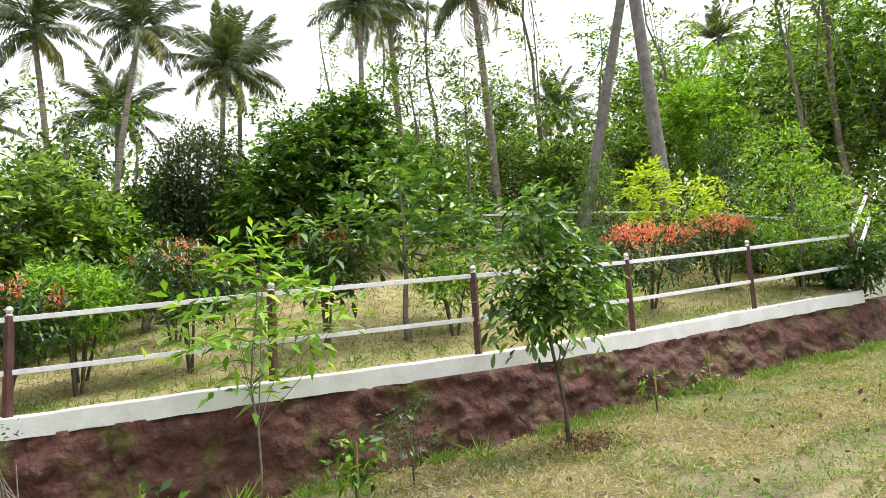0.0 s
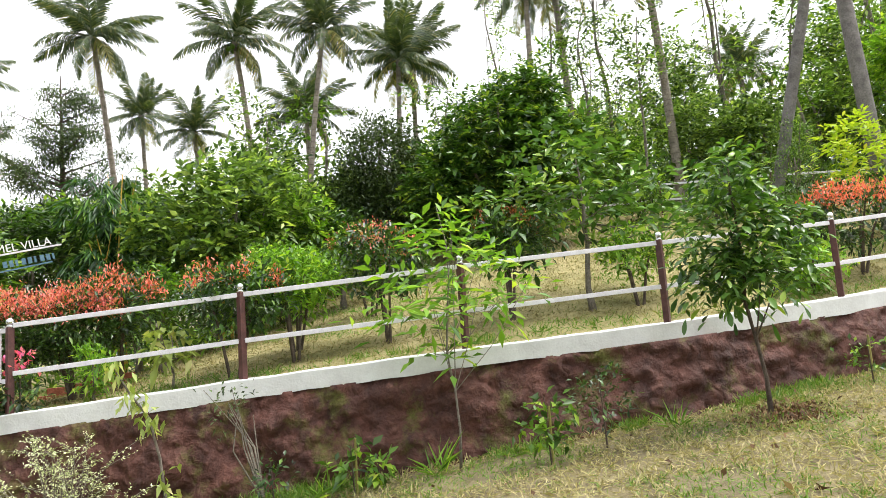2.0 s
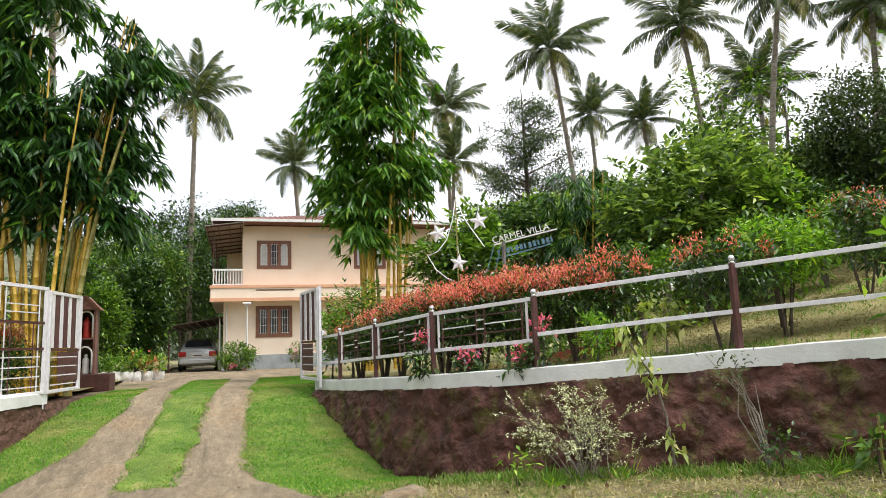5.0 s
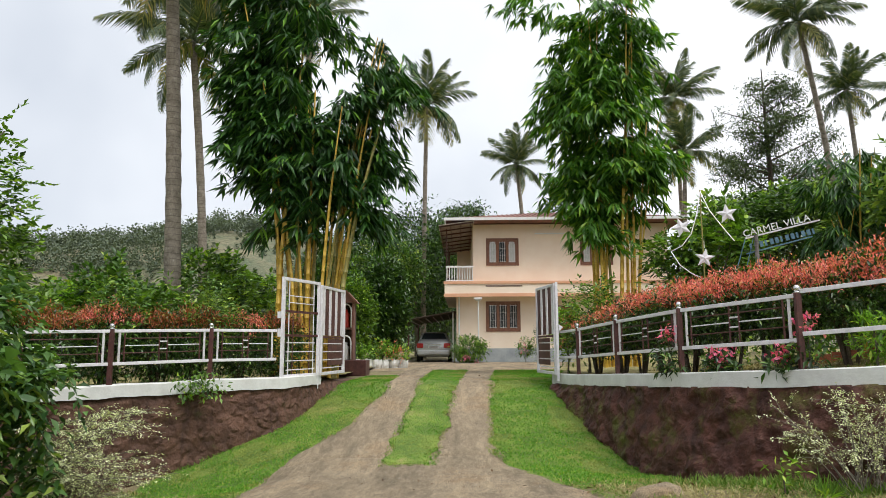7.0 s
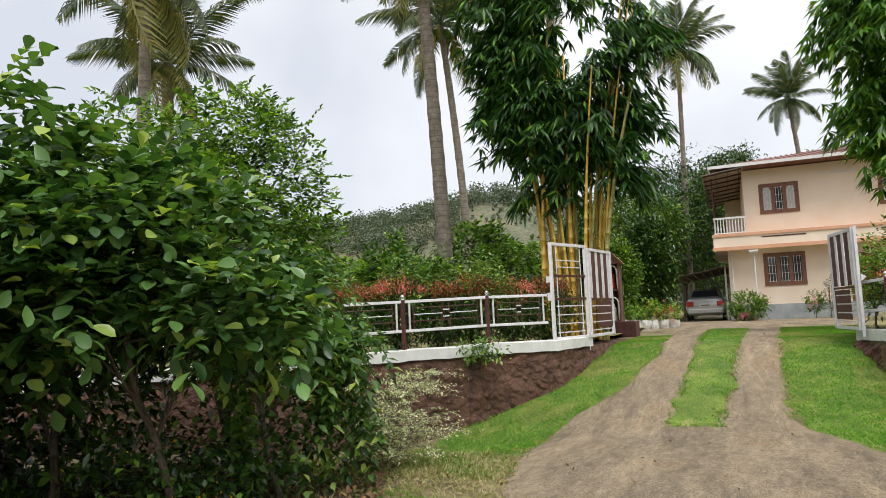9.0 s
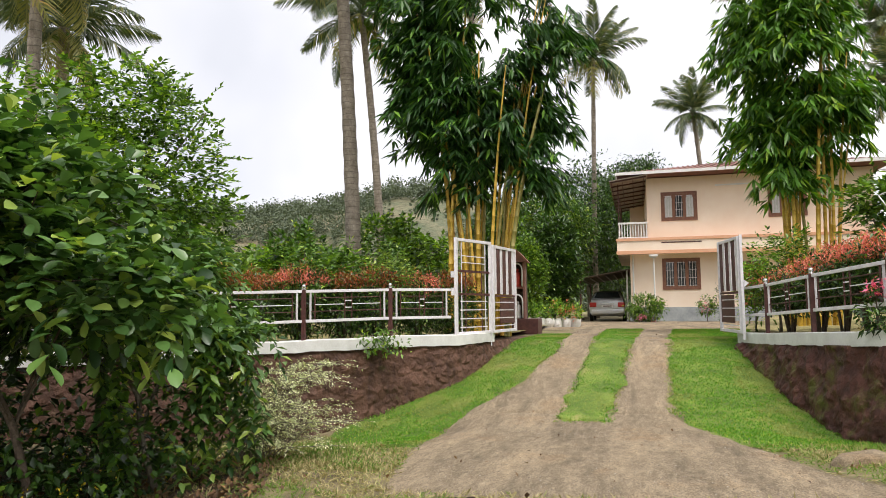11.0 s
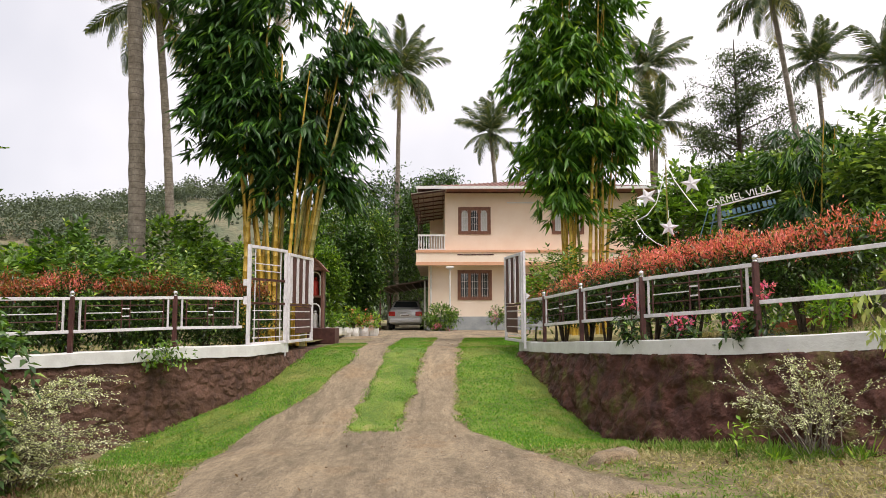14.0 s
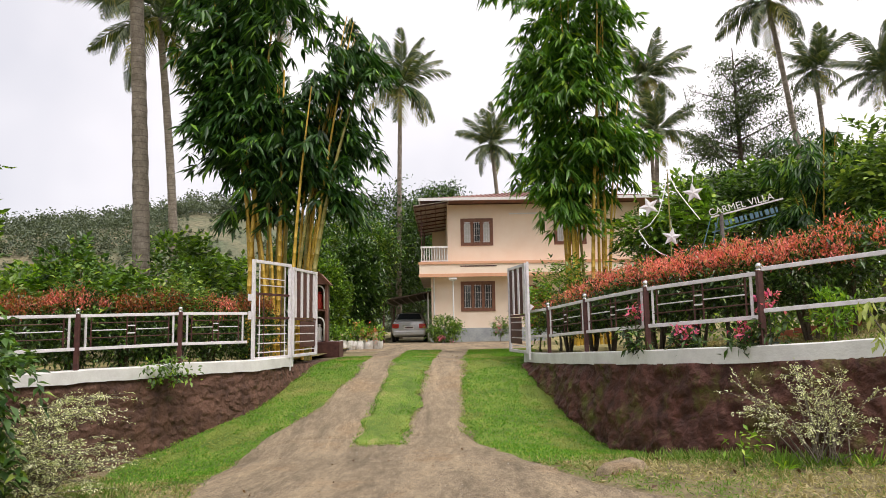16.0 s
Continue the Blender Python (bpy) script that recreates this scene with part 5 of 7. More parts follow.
def hedge_shrub(x, y, zb, r, h, red, leaf, label, seed, n=130, redness=1.0, group="hedge shrubs", stems=6, low=0.35, ln=0.085):
    """A clipped shrub: bare stems, green body, coloured new growth on top."""
    rng = np.random.default_rng(seed)
    e = thing("hedge_shrub", (x, y, zb), label, "shrub", group)
    g = Geo()
    for i in range(stems):
        a = rng.uniform(0, 6.28)
        q = 0.08 * r
        g.tube([(x + q * math.cos(a), y + q * math.sin(a), zb - 0.05), (x + r * 0.3 * math.cos(a), y + r * 0.3 * math.sin(a), zb + h * 0.45), (x + r * 0.6 * math.cos(a), y + r * 0.6 * math.sin(a), zb + h * 0.85)],
               [0.022, 0.016, 0.006] if ln > 0.09 else [0.026, 0.019, 0.007], 6, cap=False)
    part("branching_stem", g, M_BARKD, e)
    mid = zb + h * (low + (0.92 - low) / 2)
    hz = h * (0.92 - low) / 2 * 1.15
    heads = [(x, y, mid, r, r, hz)]
    for k in range(3 if ln > 0.09 else 0):
        a = rng.uniform(0, 6.28)
        heads.append((x + 0.6 * r * math.cos(a), y + 0.6 * r * math.sin(a), mid + hz * rng.uniform(-0.3, 0.75), r * 0.5, r * 0.5, hz * 0.55))
    foliage(e, heads, n, 16, 0.09, ln, ln * 0.38, leaf, rng, "green_leaves", shell=0.5)
    m = int(n * 0.62 * redness)
    if m:
        a = rng.uniform(0, 6.28, m)
        q = r * 0.95 * np.sqrt(rng.random(m))
        c = np.stack([x + q * np.cos(a), y + q * np.sin(a), zb + h * (0.93 - 0.16 * (q / r) ** 2) + rng.normal(0, 0.05, m)], 1)
        per = 22
        C = np.repeat(c, per, 0) + rng.normal(0, 0.05, (m * per, 3)) * np.array([1, 1, 1.3])
        D = rng.normal(0, 0.45, (m * per, 3)) + np.array([0, 0, 0.75])
        leaf_part("new_growth", C, D, 0.064 * rng.uniform(0.6, 1.2, m * per), 0.019, red, e, rng, droop=0.05, label="red young leaves")
    return e


def flowers(parent, pts, material, rng, size=0.07, per=14, name="bloom", spread=0.05):
    P = np.array(pts, float)
    C = np.repeat(P, per, 0) + rng.normal(0, spread, (len(P) * per, 3))
    D = rng.normal(0, 0.7, (len(C), 3)) + np.array([0, 0, 0.4])
    leaf_part(name, C, D, size * rng.uniform(0.6, 1.1, len(C)), size * 0.5, material, parent, rng, droop=0.1)


# ------------------------------------------------------------ palms
def put_palm(x, y, z, xt, yt, zt, r, size, seed, yellow=3, n=25, label="tall coconut palm with a grey ringed trunk"):
    palm(x, y, z, xt, yt, zt, r, size, seed, label, n, (yellow + 1) // 2)


put_palm(-7.72, 16.5, 0.9, -8.1, 16.2, 11.9, 0.21, 1.25, 1, 4, label="tall coconut palm with a thick ringed trunk beside the hedge")
put_palm(-11.1, 27.6, 0.9, -12.0, 27.3, 14.5, 0.19, 1.6, 2, 4)
put_palm(-3.1, 44.2, 0.8, -2.85, 43.9, 17.4, 0.18, 1.45, 3, 5)
put_palm(4.8, 53.8, 0.8, 3.85, 53.5, 15.9, 0.2, 1.28, 4, 2)
put_palm(11.3, 36.5, 1.2, 11.0, 36.0, 14.9, 0.13, 0.98, 5, 8)
put_palm(10.3, 33.6, 1.2, 10.7, 33.9, 11.2, 0.13, 0.90, 6, 9)
put_palm(11.6, 21.6, 1.6, 10.45, 21.4, 12.05, 0.105, 0.86, 7, 4)
put_palm(15.2, 26.6, 1.5, 14.95, 26.8, 11.75, 0.11, 0.70, 8, 3)
put_palm(12.95, 18.97, hg(12.95, 18.97), 12.6, 19.2, 8.75, 0.1, 0.56, 9, 3)
put_palm(12.59, 15.76, hg(12.59, 15.76), 12.05, 16.12, 10.6, 0.1, 0.74, 10, 4)
put_palm(11.97, 13.34, hg(11.97, 13.34), 12.55, 12.91, 10.0, 0.085, 0.68, 11, 3)
put_palm(15.44, 17.02, hg(15.44, 17.02), 15.44, 17.02, 9.4, 0.09, 0.71, 12, 4)
put_palm(16.54, 14.05, hg(16.54, 14.05), 16.69, 13.90, 10.65, 0.1, 0.80, 13, 6)
put_palm(18.71, 15.11, hg(18.71, 15.11), 18.42, 14.75, 11.44, 0.1, 0.83, 14, 6)
put_palm(17.72, 9.75, hg(17.72, 9.75), 17.86, 9.68, 12.01, 0.1, 0.74, 15, 3)
put_palm(22.3, 10.7, 4.6, 22.1, 10.9, 14.3, 0.15, 0.98, 16, 3)
put_palm(19.8, 6.4, 4.8, 19.4, 6.6, 12.6, 0.14, 0.90, 17, 3)
put_palm(33.8, 7.6, 6.0, 33.8, 7.7, 13.0, 0.15, 0.90, 18, 5)
put_palm(45.5, -0.2, 8.0, 45.6, -0.2, 19.5, 0.16, 0.98, 19, 4)
put_palm(-11.7, 10.0, 0.7, -11.6, 10.1, 8.9, 0.15, 1.05, 20, 5, label="coconut palm rising behind the thicket")
put_palm(-14.1, 13.2, 0.7, -14.1, 13.2, 8.5, 0.2, 1.0, 21, 8, label="coconut palm with yellowing fronds behind the thicket")
put_palm(-7.3, 30.2, 0.9, -7.7, 30.0, 16.6, 0.17, 1.2, 22, 4)

# ------------------------------------------------------------ bamboo
bamboo(-4.4, 15.95, 0.9, 30, [(-5.35, 16.05, 9.0, 1.25, 0.95, 2.4, 0.95), (-5.1, 16.0, 6.5, 1.2, 0.95, 1.5, 1.15), (-2.62, 15.85, 7.9, 0.78, 0.75, 1.35, 1.0), (-3.15, 15.9, 6.2, 0.8, 0.8, 1.5, 1.1), (-2.95, 15.8, 4.95, 0.42, 0.5, 0.8, 1.0),
                               (-4.2, 16.2, 6.3, 0.8, 0.8, 1.3, 1.2), (-4.0, 16.4, 9.6, 0.6, 0.6, 1.5, 0.15), (-4.5, 16.0, 4.7, 1.15, 0.6, 0.7, 0.75)], 3100, L_BAMB, "clump of golden bamboo with dark hanging foliage behind the gate", 60, spread=0.85, green=0.15, rad=0.062, ln=0.36, wd=0.084)
bamboo(3.1, 17.6, 0.95, 15, [(3.25, 17.6, 6.1, 1.5, 1.0, 1.25, 1.2), (2.9, 17.6, 8.0, 1.5, 1.0, 1.4, 1.0), (2.7, 17.6, 10.0, 1.25, 0.9, 1.3, 0.6), (3.85, 17.5, 10.0, 0.7, 0.7, 1.8, 0.75), (1.1, 17.5, 11.0, 0.9, 0.6, 0.6, 0.5),
                             (2.9, 17.45, 4.8, 0.8, 0.6, 0.75, 1.3), (4.3, 17.5, 6.6, 0.8, 0.8, 0.9, 0.9)], 2150, L_BAMB2, "tall clump of yellow bamboo with bright leaves beside the house", 61, spread=0.75, green=0.2, rad=0.055, ln=0.35, wd=0.084)
bamboo(6.95, 12.9, 1.2, 9, [(6.9, 12.8, 4.1, 0.95, 0.8, 1.35, 1.0), (6.4, 12.6, 3.4, 0.6, 0.6, 0.9, 0.8)], 420, L_BAMB, "young golden bamboo among the shrubs", 62, ln=0.28, wd=0.045, spread=0.5, rad=0.03, puff=0.25)
bamboo(10.2, 14.2, 1.6, 9, [(10.2, 14.2, 4.4, 1.0, 0.8, 1.8, 1.0)], 300, L_BAMB2, "young golden bamboo among the shrubs", 63, ln=0.26, wd=0.036, spread=0.4, rad=0.022, puff=0.25)

# ------------------------------------------------------------ hedges behind the fences
hs = 100
for i in range(14):
    u = i / 13
    x, y = -12.3 + 7.9 * u, 7.05 + 6.75 * u + 0.1 * math.sin(i * 2.1)
    hedge_shrub(x, y, 0.88, 0.55 + 0.06 * math.sin(i * 1.7), 1.36 + 0.08 * math.sin(i * 2.9), L_REDB if i % 3 else L_RED, L_DARK, "clipped hedge shrub with bronze-red young leaves", hs + i, 260, 0.6, "left hedge", low=0.1)
right_hedge = [(2.15, 14.1, 0.5, 1.2, 0.3), (2.45, 13.2, 0.5, 1.3, 0.7), (2.6, 12.4, 0.55, 1.35, 1.0), (2.75, 11.6, 0.55, 1.4, 1.0), (2.95, 10.8, 0.58, 1.42, 1.0), (3.3, 10.0, 0.6, 1.42, 1.0), (3.75, 9.4, 0.6, 1.42, 1.0), (4.35, 8.85, 0.62, 1.36, 1.0)]
for i, (x, y, r, h, q) in enumerate(right_hedge):
    hedge_shrub(x, y, hg(x, y), r, h, L_RED, L_DARK, "clipped hedge shrub topped with bright red young leaves", 130 + i, 250, q * 1.1, "right hedge", low=0.36)

# ------------------------------------------------------------ shrubs on the bank behind the lawn wall
def bank_shrub(x, y, r, h, leaf, seed, red=None, redness=0.0, label="rounded garden shrub on thin dark stems", low=0.46, n=150):
    hedge_shrub(x, y, hg(x, y), r, h, red or L_SCAR, leaf, label, seed, int(n * 0.8), redness, "garden shrubs", stems=4, low=low, ln=0.115)


bank_shrub(5.3, 6.95, 0.62, 1.38, L_DARK, 150, L_SCAR, 0.35, "dark garden shrub with scarlet flower sprays")
bank_shrub(4.85, 8.75, 0.6, 1.5, L_DARK, 151, L_SCAR, 0.6, "dark garden shrub with scarlet flower sprays")
bank_shrub(6.05, 6.75, 0.5, 1.42, L_BRIGHT, 152, low=0.48)
bank_shrub(6.6, 7.4, 0.6, 1.5, L_MID, 153, low=0.48)
bank_shrub(7.1, 6.15, 0.55, 1.5, L_DARK, 154, L_RED, 0.3, "dark garden shrub with red young leaves")
bank_shrub(8.6, 7.9, 0.65, 1.55, L_MID, 155, L_RED, 0.5, "garden shrub with red young leaves")
bank_shrub(8.3, 5.0, 0.5, 1.55, L_DARK, 156, L_REDB, 0.3, "slim-stemmed shrub with bronze tips", low=0.5)
bank_shrub(9.4, 3.65, 0.4, 1.0, L_BRIGHT, 157, low=0.35, n=80)
bank_shrub(11.75, 1.35, 0.75, 1.3, L_DARK, 158, L_SCAR, 1.2, "dark shrub crowned with scarlet young leaves", low=0.3)
bank_shrub(13.4, 0.3, 0.65, 1.25, L_DARK, 159, L_SCAR, 1.1, "dark shrub crowned with scarlet young leaves", low=0.3)
for k, (x, y, r, h, lf) in enumerate([(15.3, 2.6, 0.5, 0.9, L_DARK), (16.4, 4.6, 0.6, 1.1, L_MID), (17.6, 1.3, 0.6, 1.2, L_MID), (18.2, 4.6, 0.6, 1.2, L_DARK), (16.2, -1.2, 0.55, 1.1, L_DARK), (15.0, -0.3, 0.45, 0.8, L_MID), (17.4, 6.6, 0.6, 1.2, L_MID), (12.7, 2.2, 0.35, 0.55, L_BRIGHT)]):
    bank_shrub(x, y, r, h, lf, 700 + k, label="low leafy shrub below the upper fence", low=0.12, n=130)
bank_shrub(10.6, 1.8, 0.4, 0.6, L_BRIGHT, 160, low=0.1, n=80)
bank_shrub(13.9, -0.9, 0.4, 0.7, L_MID, 161, low=0.2, n=80)

# ------------------------------------------------------------ garden trees
tree("young_tree", 9.0, 4.15, hg(9.0, 4.15), [(0.5, 0.3, 1.95, 1.0, 1.0, 0.6), (-0.4, 0.7, 1.5, 0.8, 0.8, 0.5), (0.9, -0.4, 1.45, 0.8, 0.8, 0.5), (0.3, 0.3, 2.6, 0.45, 0.45, 0.4)], 0.045, 190, 7, 0.14, 0.2, 0.09,
     L_SAP, "slender young garden tree with broad bright green leaves", 170, droop=0.25, twig=0.55)
tree("garden_tree", 8.1, 10.8, hg(8.1, 10.8), [(0, 0, 2.3, 1.7, 1.4, 0.95), (-0.9, 0, 1.8, 1.1, 1.0, 0.7), (1.1, 0, 1.8, 1.1, 1.0, 0.7), (0.1, 0, 3.0, 1.0, 0.9, 0.5)], 0.07, 900, 9, 0.16, 0.20, 0.085,
     L_WOOD, "broad garden tree with large green leaves", 171, twig=0.5, rise=0.25)
tree("mango_tree", 13.44, 8.27, hg(13.44, 8.27), [(0, 0, 2.2, 1.45, 1.45, 1.45), (0.7, -0.9, 2.0, 1.25, 1.2, 1.2), (-0.8, 0.8, 1.5, 1.15, 1.15, 1.0), (0.35, -0.45, 3.55, 0.9, 0.9, 0.55)], 0.16, 2100, 12, 0.2, 0.2, 0.07,
     L_MANGO, "dense dark green mango tree", 172, droop=0.35, twig=0.4)
tree("round_tree", 13.02, 11.55, hg(13.02, 11.55), [(0, 0, 2.6, 1.15, 1.15, 1.35), (-0.3, 0.3, 1.6, 1.2, 1.1, 1.0)], 0.12, 1700, 11, 0.14, 0.12, 0.055, L_GREY, "round-headed tree with dull green leaves", 173)
tree("sapling", 7.65, 1.75, lg(7.65, 1.75), [(-0.14, 0.16, 1.85, 0.42, 0.45, 0.42), (0.02, -0.12, 1.5, 0.42, 0.42, 0.3), (-0.22, 0.26, 1.4, 0.36, 0.36, 0.24), (-0.08, 0.1, 2.4, 0.32, 0.32, 0.32), (0.1, -0.18, 1.95, 0.3, 0.3, 0.25)], 0.022, 300, 7, 0.08, 0.135, 0.052, L_SAP,
     "young tree with drooping glossy leaves on the lawn", 174, M_BARKD, droop=0.35, category="sapling", twig=0.36, sag=0.4, top=(7.57, 1.85, lg(7.65, 1.75) + 2.55), rise=-0.05, long=True, tip=16)
tree("sapling", 5.9, 4.2, lg(5.9, 4.2), [(0, 0, 2.15, 0.45, 0.45, 0.4), (0.3, -0.3, 1.8, 0.5, 0.5, 0.3), (-0.3, 0.3, 1.7, 0.5, 0.5, 0.3), (0.0, 0.0, 1.3, 0.4, 0.4, 0.25)], 0.013, 95, 5, 0.09, 0.2, 0.065, L_BRIGHT,
     "thin sapling with sparse long leaves before the wall", 175, M_BARK, droop=0.25, category="sapling", twig=0.4, top=(5.86, 4.22, lg(5.9, 4.2) + 2.6), tip=16)
tree("lime_shrub", 14.7, 1.1, hg(14.7, 1.1), [(0, 0, 1.4, 0.95, 0.95, 0.55), (0.2, -0.5, 1.0, 0.7, 0.7, 0.4), (-0.4, 0.4, 1.8, 0.5, 0.5, 0.35)], 0.03, 190, 7, 0.1, 0.17, 0.07, L_LIME, "open shrub with lime-yellow leaves", 176, category="shrub", twig=0.4)
tree("garden_tree", 13.5, -0.9, hg(13.5, -0.9), [(0, 0, 1.5, 0.9, 0.9, 0.8), (0, 0.1, 2.4, 0.6, 0.6, 0.5), (0.3, -0.6, 1.2, 0.7, 0.7, 0.6)], 0.03, 420, 9, 0.1, 0.1, 0.036, L_BRIGHT, "feathery bright green garden tree", 177)
tree("conifer", 16.6, 0.2, hg(16.6, 0.2), [(0, 0, 1.2, 0.6, 0.6, 0.8), (0, 0, 2.2, 0.42, 0.42, 0.7)], 0.05, 420, 9, 0.06, 0.07, 0.02, L_DARK, "small dark conical evergreen on the bank", 178)
tree("conifer", 17.3, 3.0, hg(17.3, 3.0), [(0, 0, 1.0, 0.7, 0.7, 0.8), (0, 0, 1.8, 0.48, 0.48, 0.6)], 0.05, 420, 9, 0.06, 0.07, 0.02, L_MID, "rounded bright evergreen by the upper fence", 179)

bank_shrub(13.75, -1.75, 0.5, 0.75, L_DARK, 162, label="dark low shrub at the end of the wall", low=0.05, n=240)
bank_shrub(15.2, -2.9, 0.6, 1.0, L_MID, 163, label="green shrub past the end of the wall", low=0.05, n=240)
bank_shrub(16.6, -4.1, 0.7, 1.2, L_MID, 164, label="green shrub past the end of the wall", low=0.05, n=240)

tree("leafy_shrub", 2.1, 14.85, 0.95, [(0, 0, 1.25, 0.55, 0.5, 0.7), (-0.35, -0.1, 0.8, 0.35, 0.35, 0.4), (0.3, 0.1, 1.75, 0.35, 0.35, 0.3)], 0.03, 210, 8, 0.08, 0.13, 0.05, L_MID, "loose leafy shrub beside the gate", 181, category="shrub", twig=0.4, rise=0.35)
tree("leafy_shrub", 1.75, 15.6, 0.95, [(0, 0, 1.0, 0.35, 0.4, 0.6)], 0.02, 90, 8, 0.08, 0.13, 0.05, L_BRIGHT, "loose leafy shrub beside the gate", 182, category="shrub", twig=0.35, rise=0.35)

for i, (x, y, h, r, lf) in enumerate([(-5.35, 12.75, 1.75, 0.42, L_WOOD), (-6.75, 11.85, 1.95, 0.45, L_SAP), (-8.1, 10.8, 1.7, 0.4, L_WOOD), (-6.0, 13.9, 2.2, 0.6, L_BROAD)]):
    tree("leafy_shrub", x, y, 0.9, [(0, 0, h - r, r, r, r * 0.9), (0.3 * r, -0.3 * r, h - 1.9 * r, r * 1.1, r * 1.1, r)], 0.025, 110, 7, 0.1, 0.12, 0.05, lf, "loose leafy shrub growing up through the hedge", 184 + i, category="shrub", twig=0.45, rise=0.35)

# climber with wilted pale leaves on a cane before the wall
e = thing("staked_climber", (4.15, 6.45, lg(4.15, 6.45)), "wilting pale green climber on a thin cane", "plant")
rng = np.random.default_rng(180)
zz = lg(4.15, 6.45)
path = [(4.15, 6.45, zz - 0.05), (4.1, 6.5, zz + 0.6), (4.02, 6.55, zz + 1.0), (3.86, 6.6, zz + 1.25), (3.72, 6.62, zz + 1.5)]
part("stem", Geo().tube(path, [0.016, 0.014, 0.012, 0.01, 0.006], 6), M_BARK, e)
for z0, z1, n in ((0.15, 0.55, 20), (0.85, 1.6, 85)):
    t = rng.uniform(z0, z1, n)
    C = np.stack([np.interp(t, [0, 0.6, 1.0, 1.25, 1.5], [4.15, 4.1, 4.02, 3.86, 3.72]) + rng.normal(0, 0.07, n), np.interp(t, [0, 0.6, 1.0, 1.25, 1.5], [6.45, 6.5, 6.55, 6.6, 6.62]) + rng.normal(0, 0.05, n), zz + t], 1)
    leaf_part("leaves", C, rng.normal(0, 0.5, (n, 3)) + np.array([0, 0, -0.6]), 0.115 * rng.uniform(0.7, 1.2, n), 0.05, L_WILT, e, rng, droop=0.3)


def spray_shrub(x, y, zb, n, h, r, flat, seed, label, lean=(0, 0), k=90, fan=None):
    """Arching sprays of small cream-edged leaves."""
    rng = np.random.default_rng(seed)
    e = thing("variegated_shrub", (x, y, zb), label, "shrub", "variegated shrubs")
    g = Geo()
    C, D = [], []

    def sprig(p0, p1, p2, thick, leaves, first):
        bend = lambda u: p0 * (1 - u) ** 2 + 2 * u * (1 - u) * p1 + u * u * p2
        g.tube([tuple(bend(u)) for u in np.linspace(0, 1, 6)], list(np.linspace(thick, 0.0015, 6)), 4, cap=False)
        way = (p2 - p1) / max(0.05, np.linalg.norm(p2 - p1))
        for u in rng.uniform(first, 1.02, leaves):
            C.append(bend(u) + rng.normal(0, 0.01, 3))
            D.append(way * 0.8 + rng.normal(0, 0.6, 3) * np.array([1, 1, 0.6]))
        return bend

    for i in range(n):
        a = rng.normal(fan, 0.55) if fan is not None else rng.uniform(0, 6.28)
        q = r * rng.uniform(0.25, 1.0)
        hh = h * (rng.uniform(0.22, 1.0) if fan is not None else rng.uniform(0.5, 1.0) * (1.15 - 0.6 * q / r * flat))
        foot = np.array([x + rng.normal(0, 0.1 * r), y + rng.normal(0, 0.1 * r), zb - 0.02])
        tip = np.array([x + q * math.cos(a) + lean[0] * q, y + q * math.sin(a) + lean[1] * q, zb + hh])
        knee = foot * 0.45 + tip * 0.55 + np.array([0, 0, 0.16 * h]) + rng.normal(0, 0.09 * r, 3)
        if fan is not None:
            knee[2] = tip[2] + rng.uniform(-0.04, 0.1)
        bend = sprig(foot, knee, tip, 0.007, k // 3, 0.3)
        for u in rng.uniform(0.3, 0.95, 5):
            p0 = bend(u)
            p2 = p0 + (tip - knee) * rng.uniform(0.25, 0.55) + rng.normal(0, 0.13 * r, 3) * np.array([1, 1, 0.6 if fan is None else 0.2])
            sprig(p0, p0 * 0.5 + p2 * 0.5 + np.array([0, 0, 0.03]), p2, 0.004, k // 6, 0.1)
    part("branching_stem", g, M_BARK, e)
    C, D = np.array(C), np.array(D)
    leaf_part("leaves", C, D, 0.028 * rng.uniform(0.7, 1.3, len(C)), 0.015, L_VARI, e, rng, droop=0.1)


spray_shrub(3.36, 7.02, lg(3.36, 7.02), 30, 0.98, 0.95, 0.45, 190, "small shrub with cream-edged leaves at the foot of the wall", (-0.05, -0.1), 100)
spray_shrub(-5.05, 6.95, lg(-5.05, 6.95), 80, 1.2, 1.3, 0.5, 191, "spreading shrub with flat cream-edged leaf sprays", (0, 0), 120, fan=-0.15)

# ------------------------------------------------------------ thicket beside the drive
tree("glossy_tree", -6.5, 6.6, lg(-6.5, 6.6), [(0.3, 0, 3.3, 1.05, 1.05, 1.2), (0.5, 0.3, 2.6, 0.7, 0.7, 0.9), (-0.8, -0.7, 3.4, 1.1, 1.1, 1.1), (0.0, -0.1, 4.25, 0.7, 0.7, 0.55), (0.3, -0.3, 1.7, 0.9, 0.8, 0.8), (-1.4, -1.3, 2.6, 1.0, 1.0, 1.2)], 0.09, 2100, 11, 0.1, 0.105, 0.05,
     L_MID, "tall evergreen shrub with small glossy leaves", 200, twig=0.36, rise=0.3, tip=24)
tree("broad_leaved_shrub", -5.0, 4.05, lg(-5.0, 4.05), [(0.4, -0.1, 1.95, 0.6, 0.6, 0.34), (-0.4, -0.5, 2.5, 0.9, 0.8, 0.6), (0.7, 0.25, 1.7, 0.42, 0.45, 0.26), (-0.5, 0.4, 2.8, 0.8, 0.8, 0.45), (-0.6, -0.9, 2.05, 0.8, 0.6, 0.5)], 0.035, 500, 11, 0.1, 0.16, 0.09,
     L_BROAD, "large shrub with broad ribbed leaves overhanging the verge", 201, M_BARKD, category="shrub", long=True, droop=0.25, rise=0.15, wild=0.8, twig=0.55, sag=0.3, tip=22)
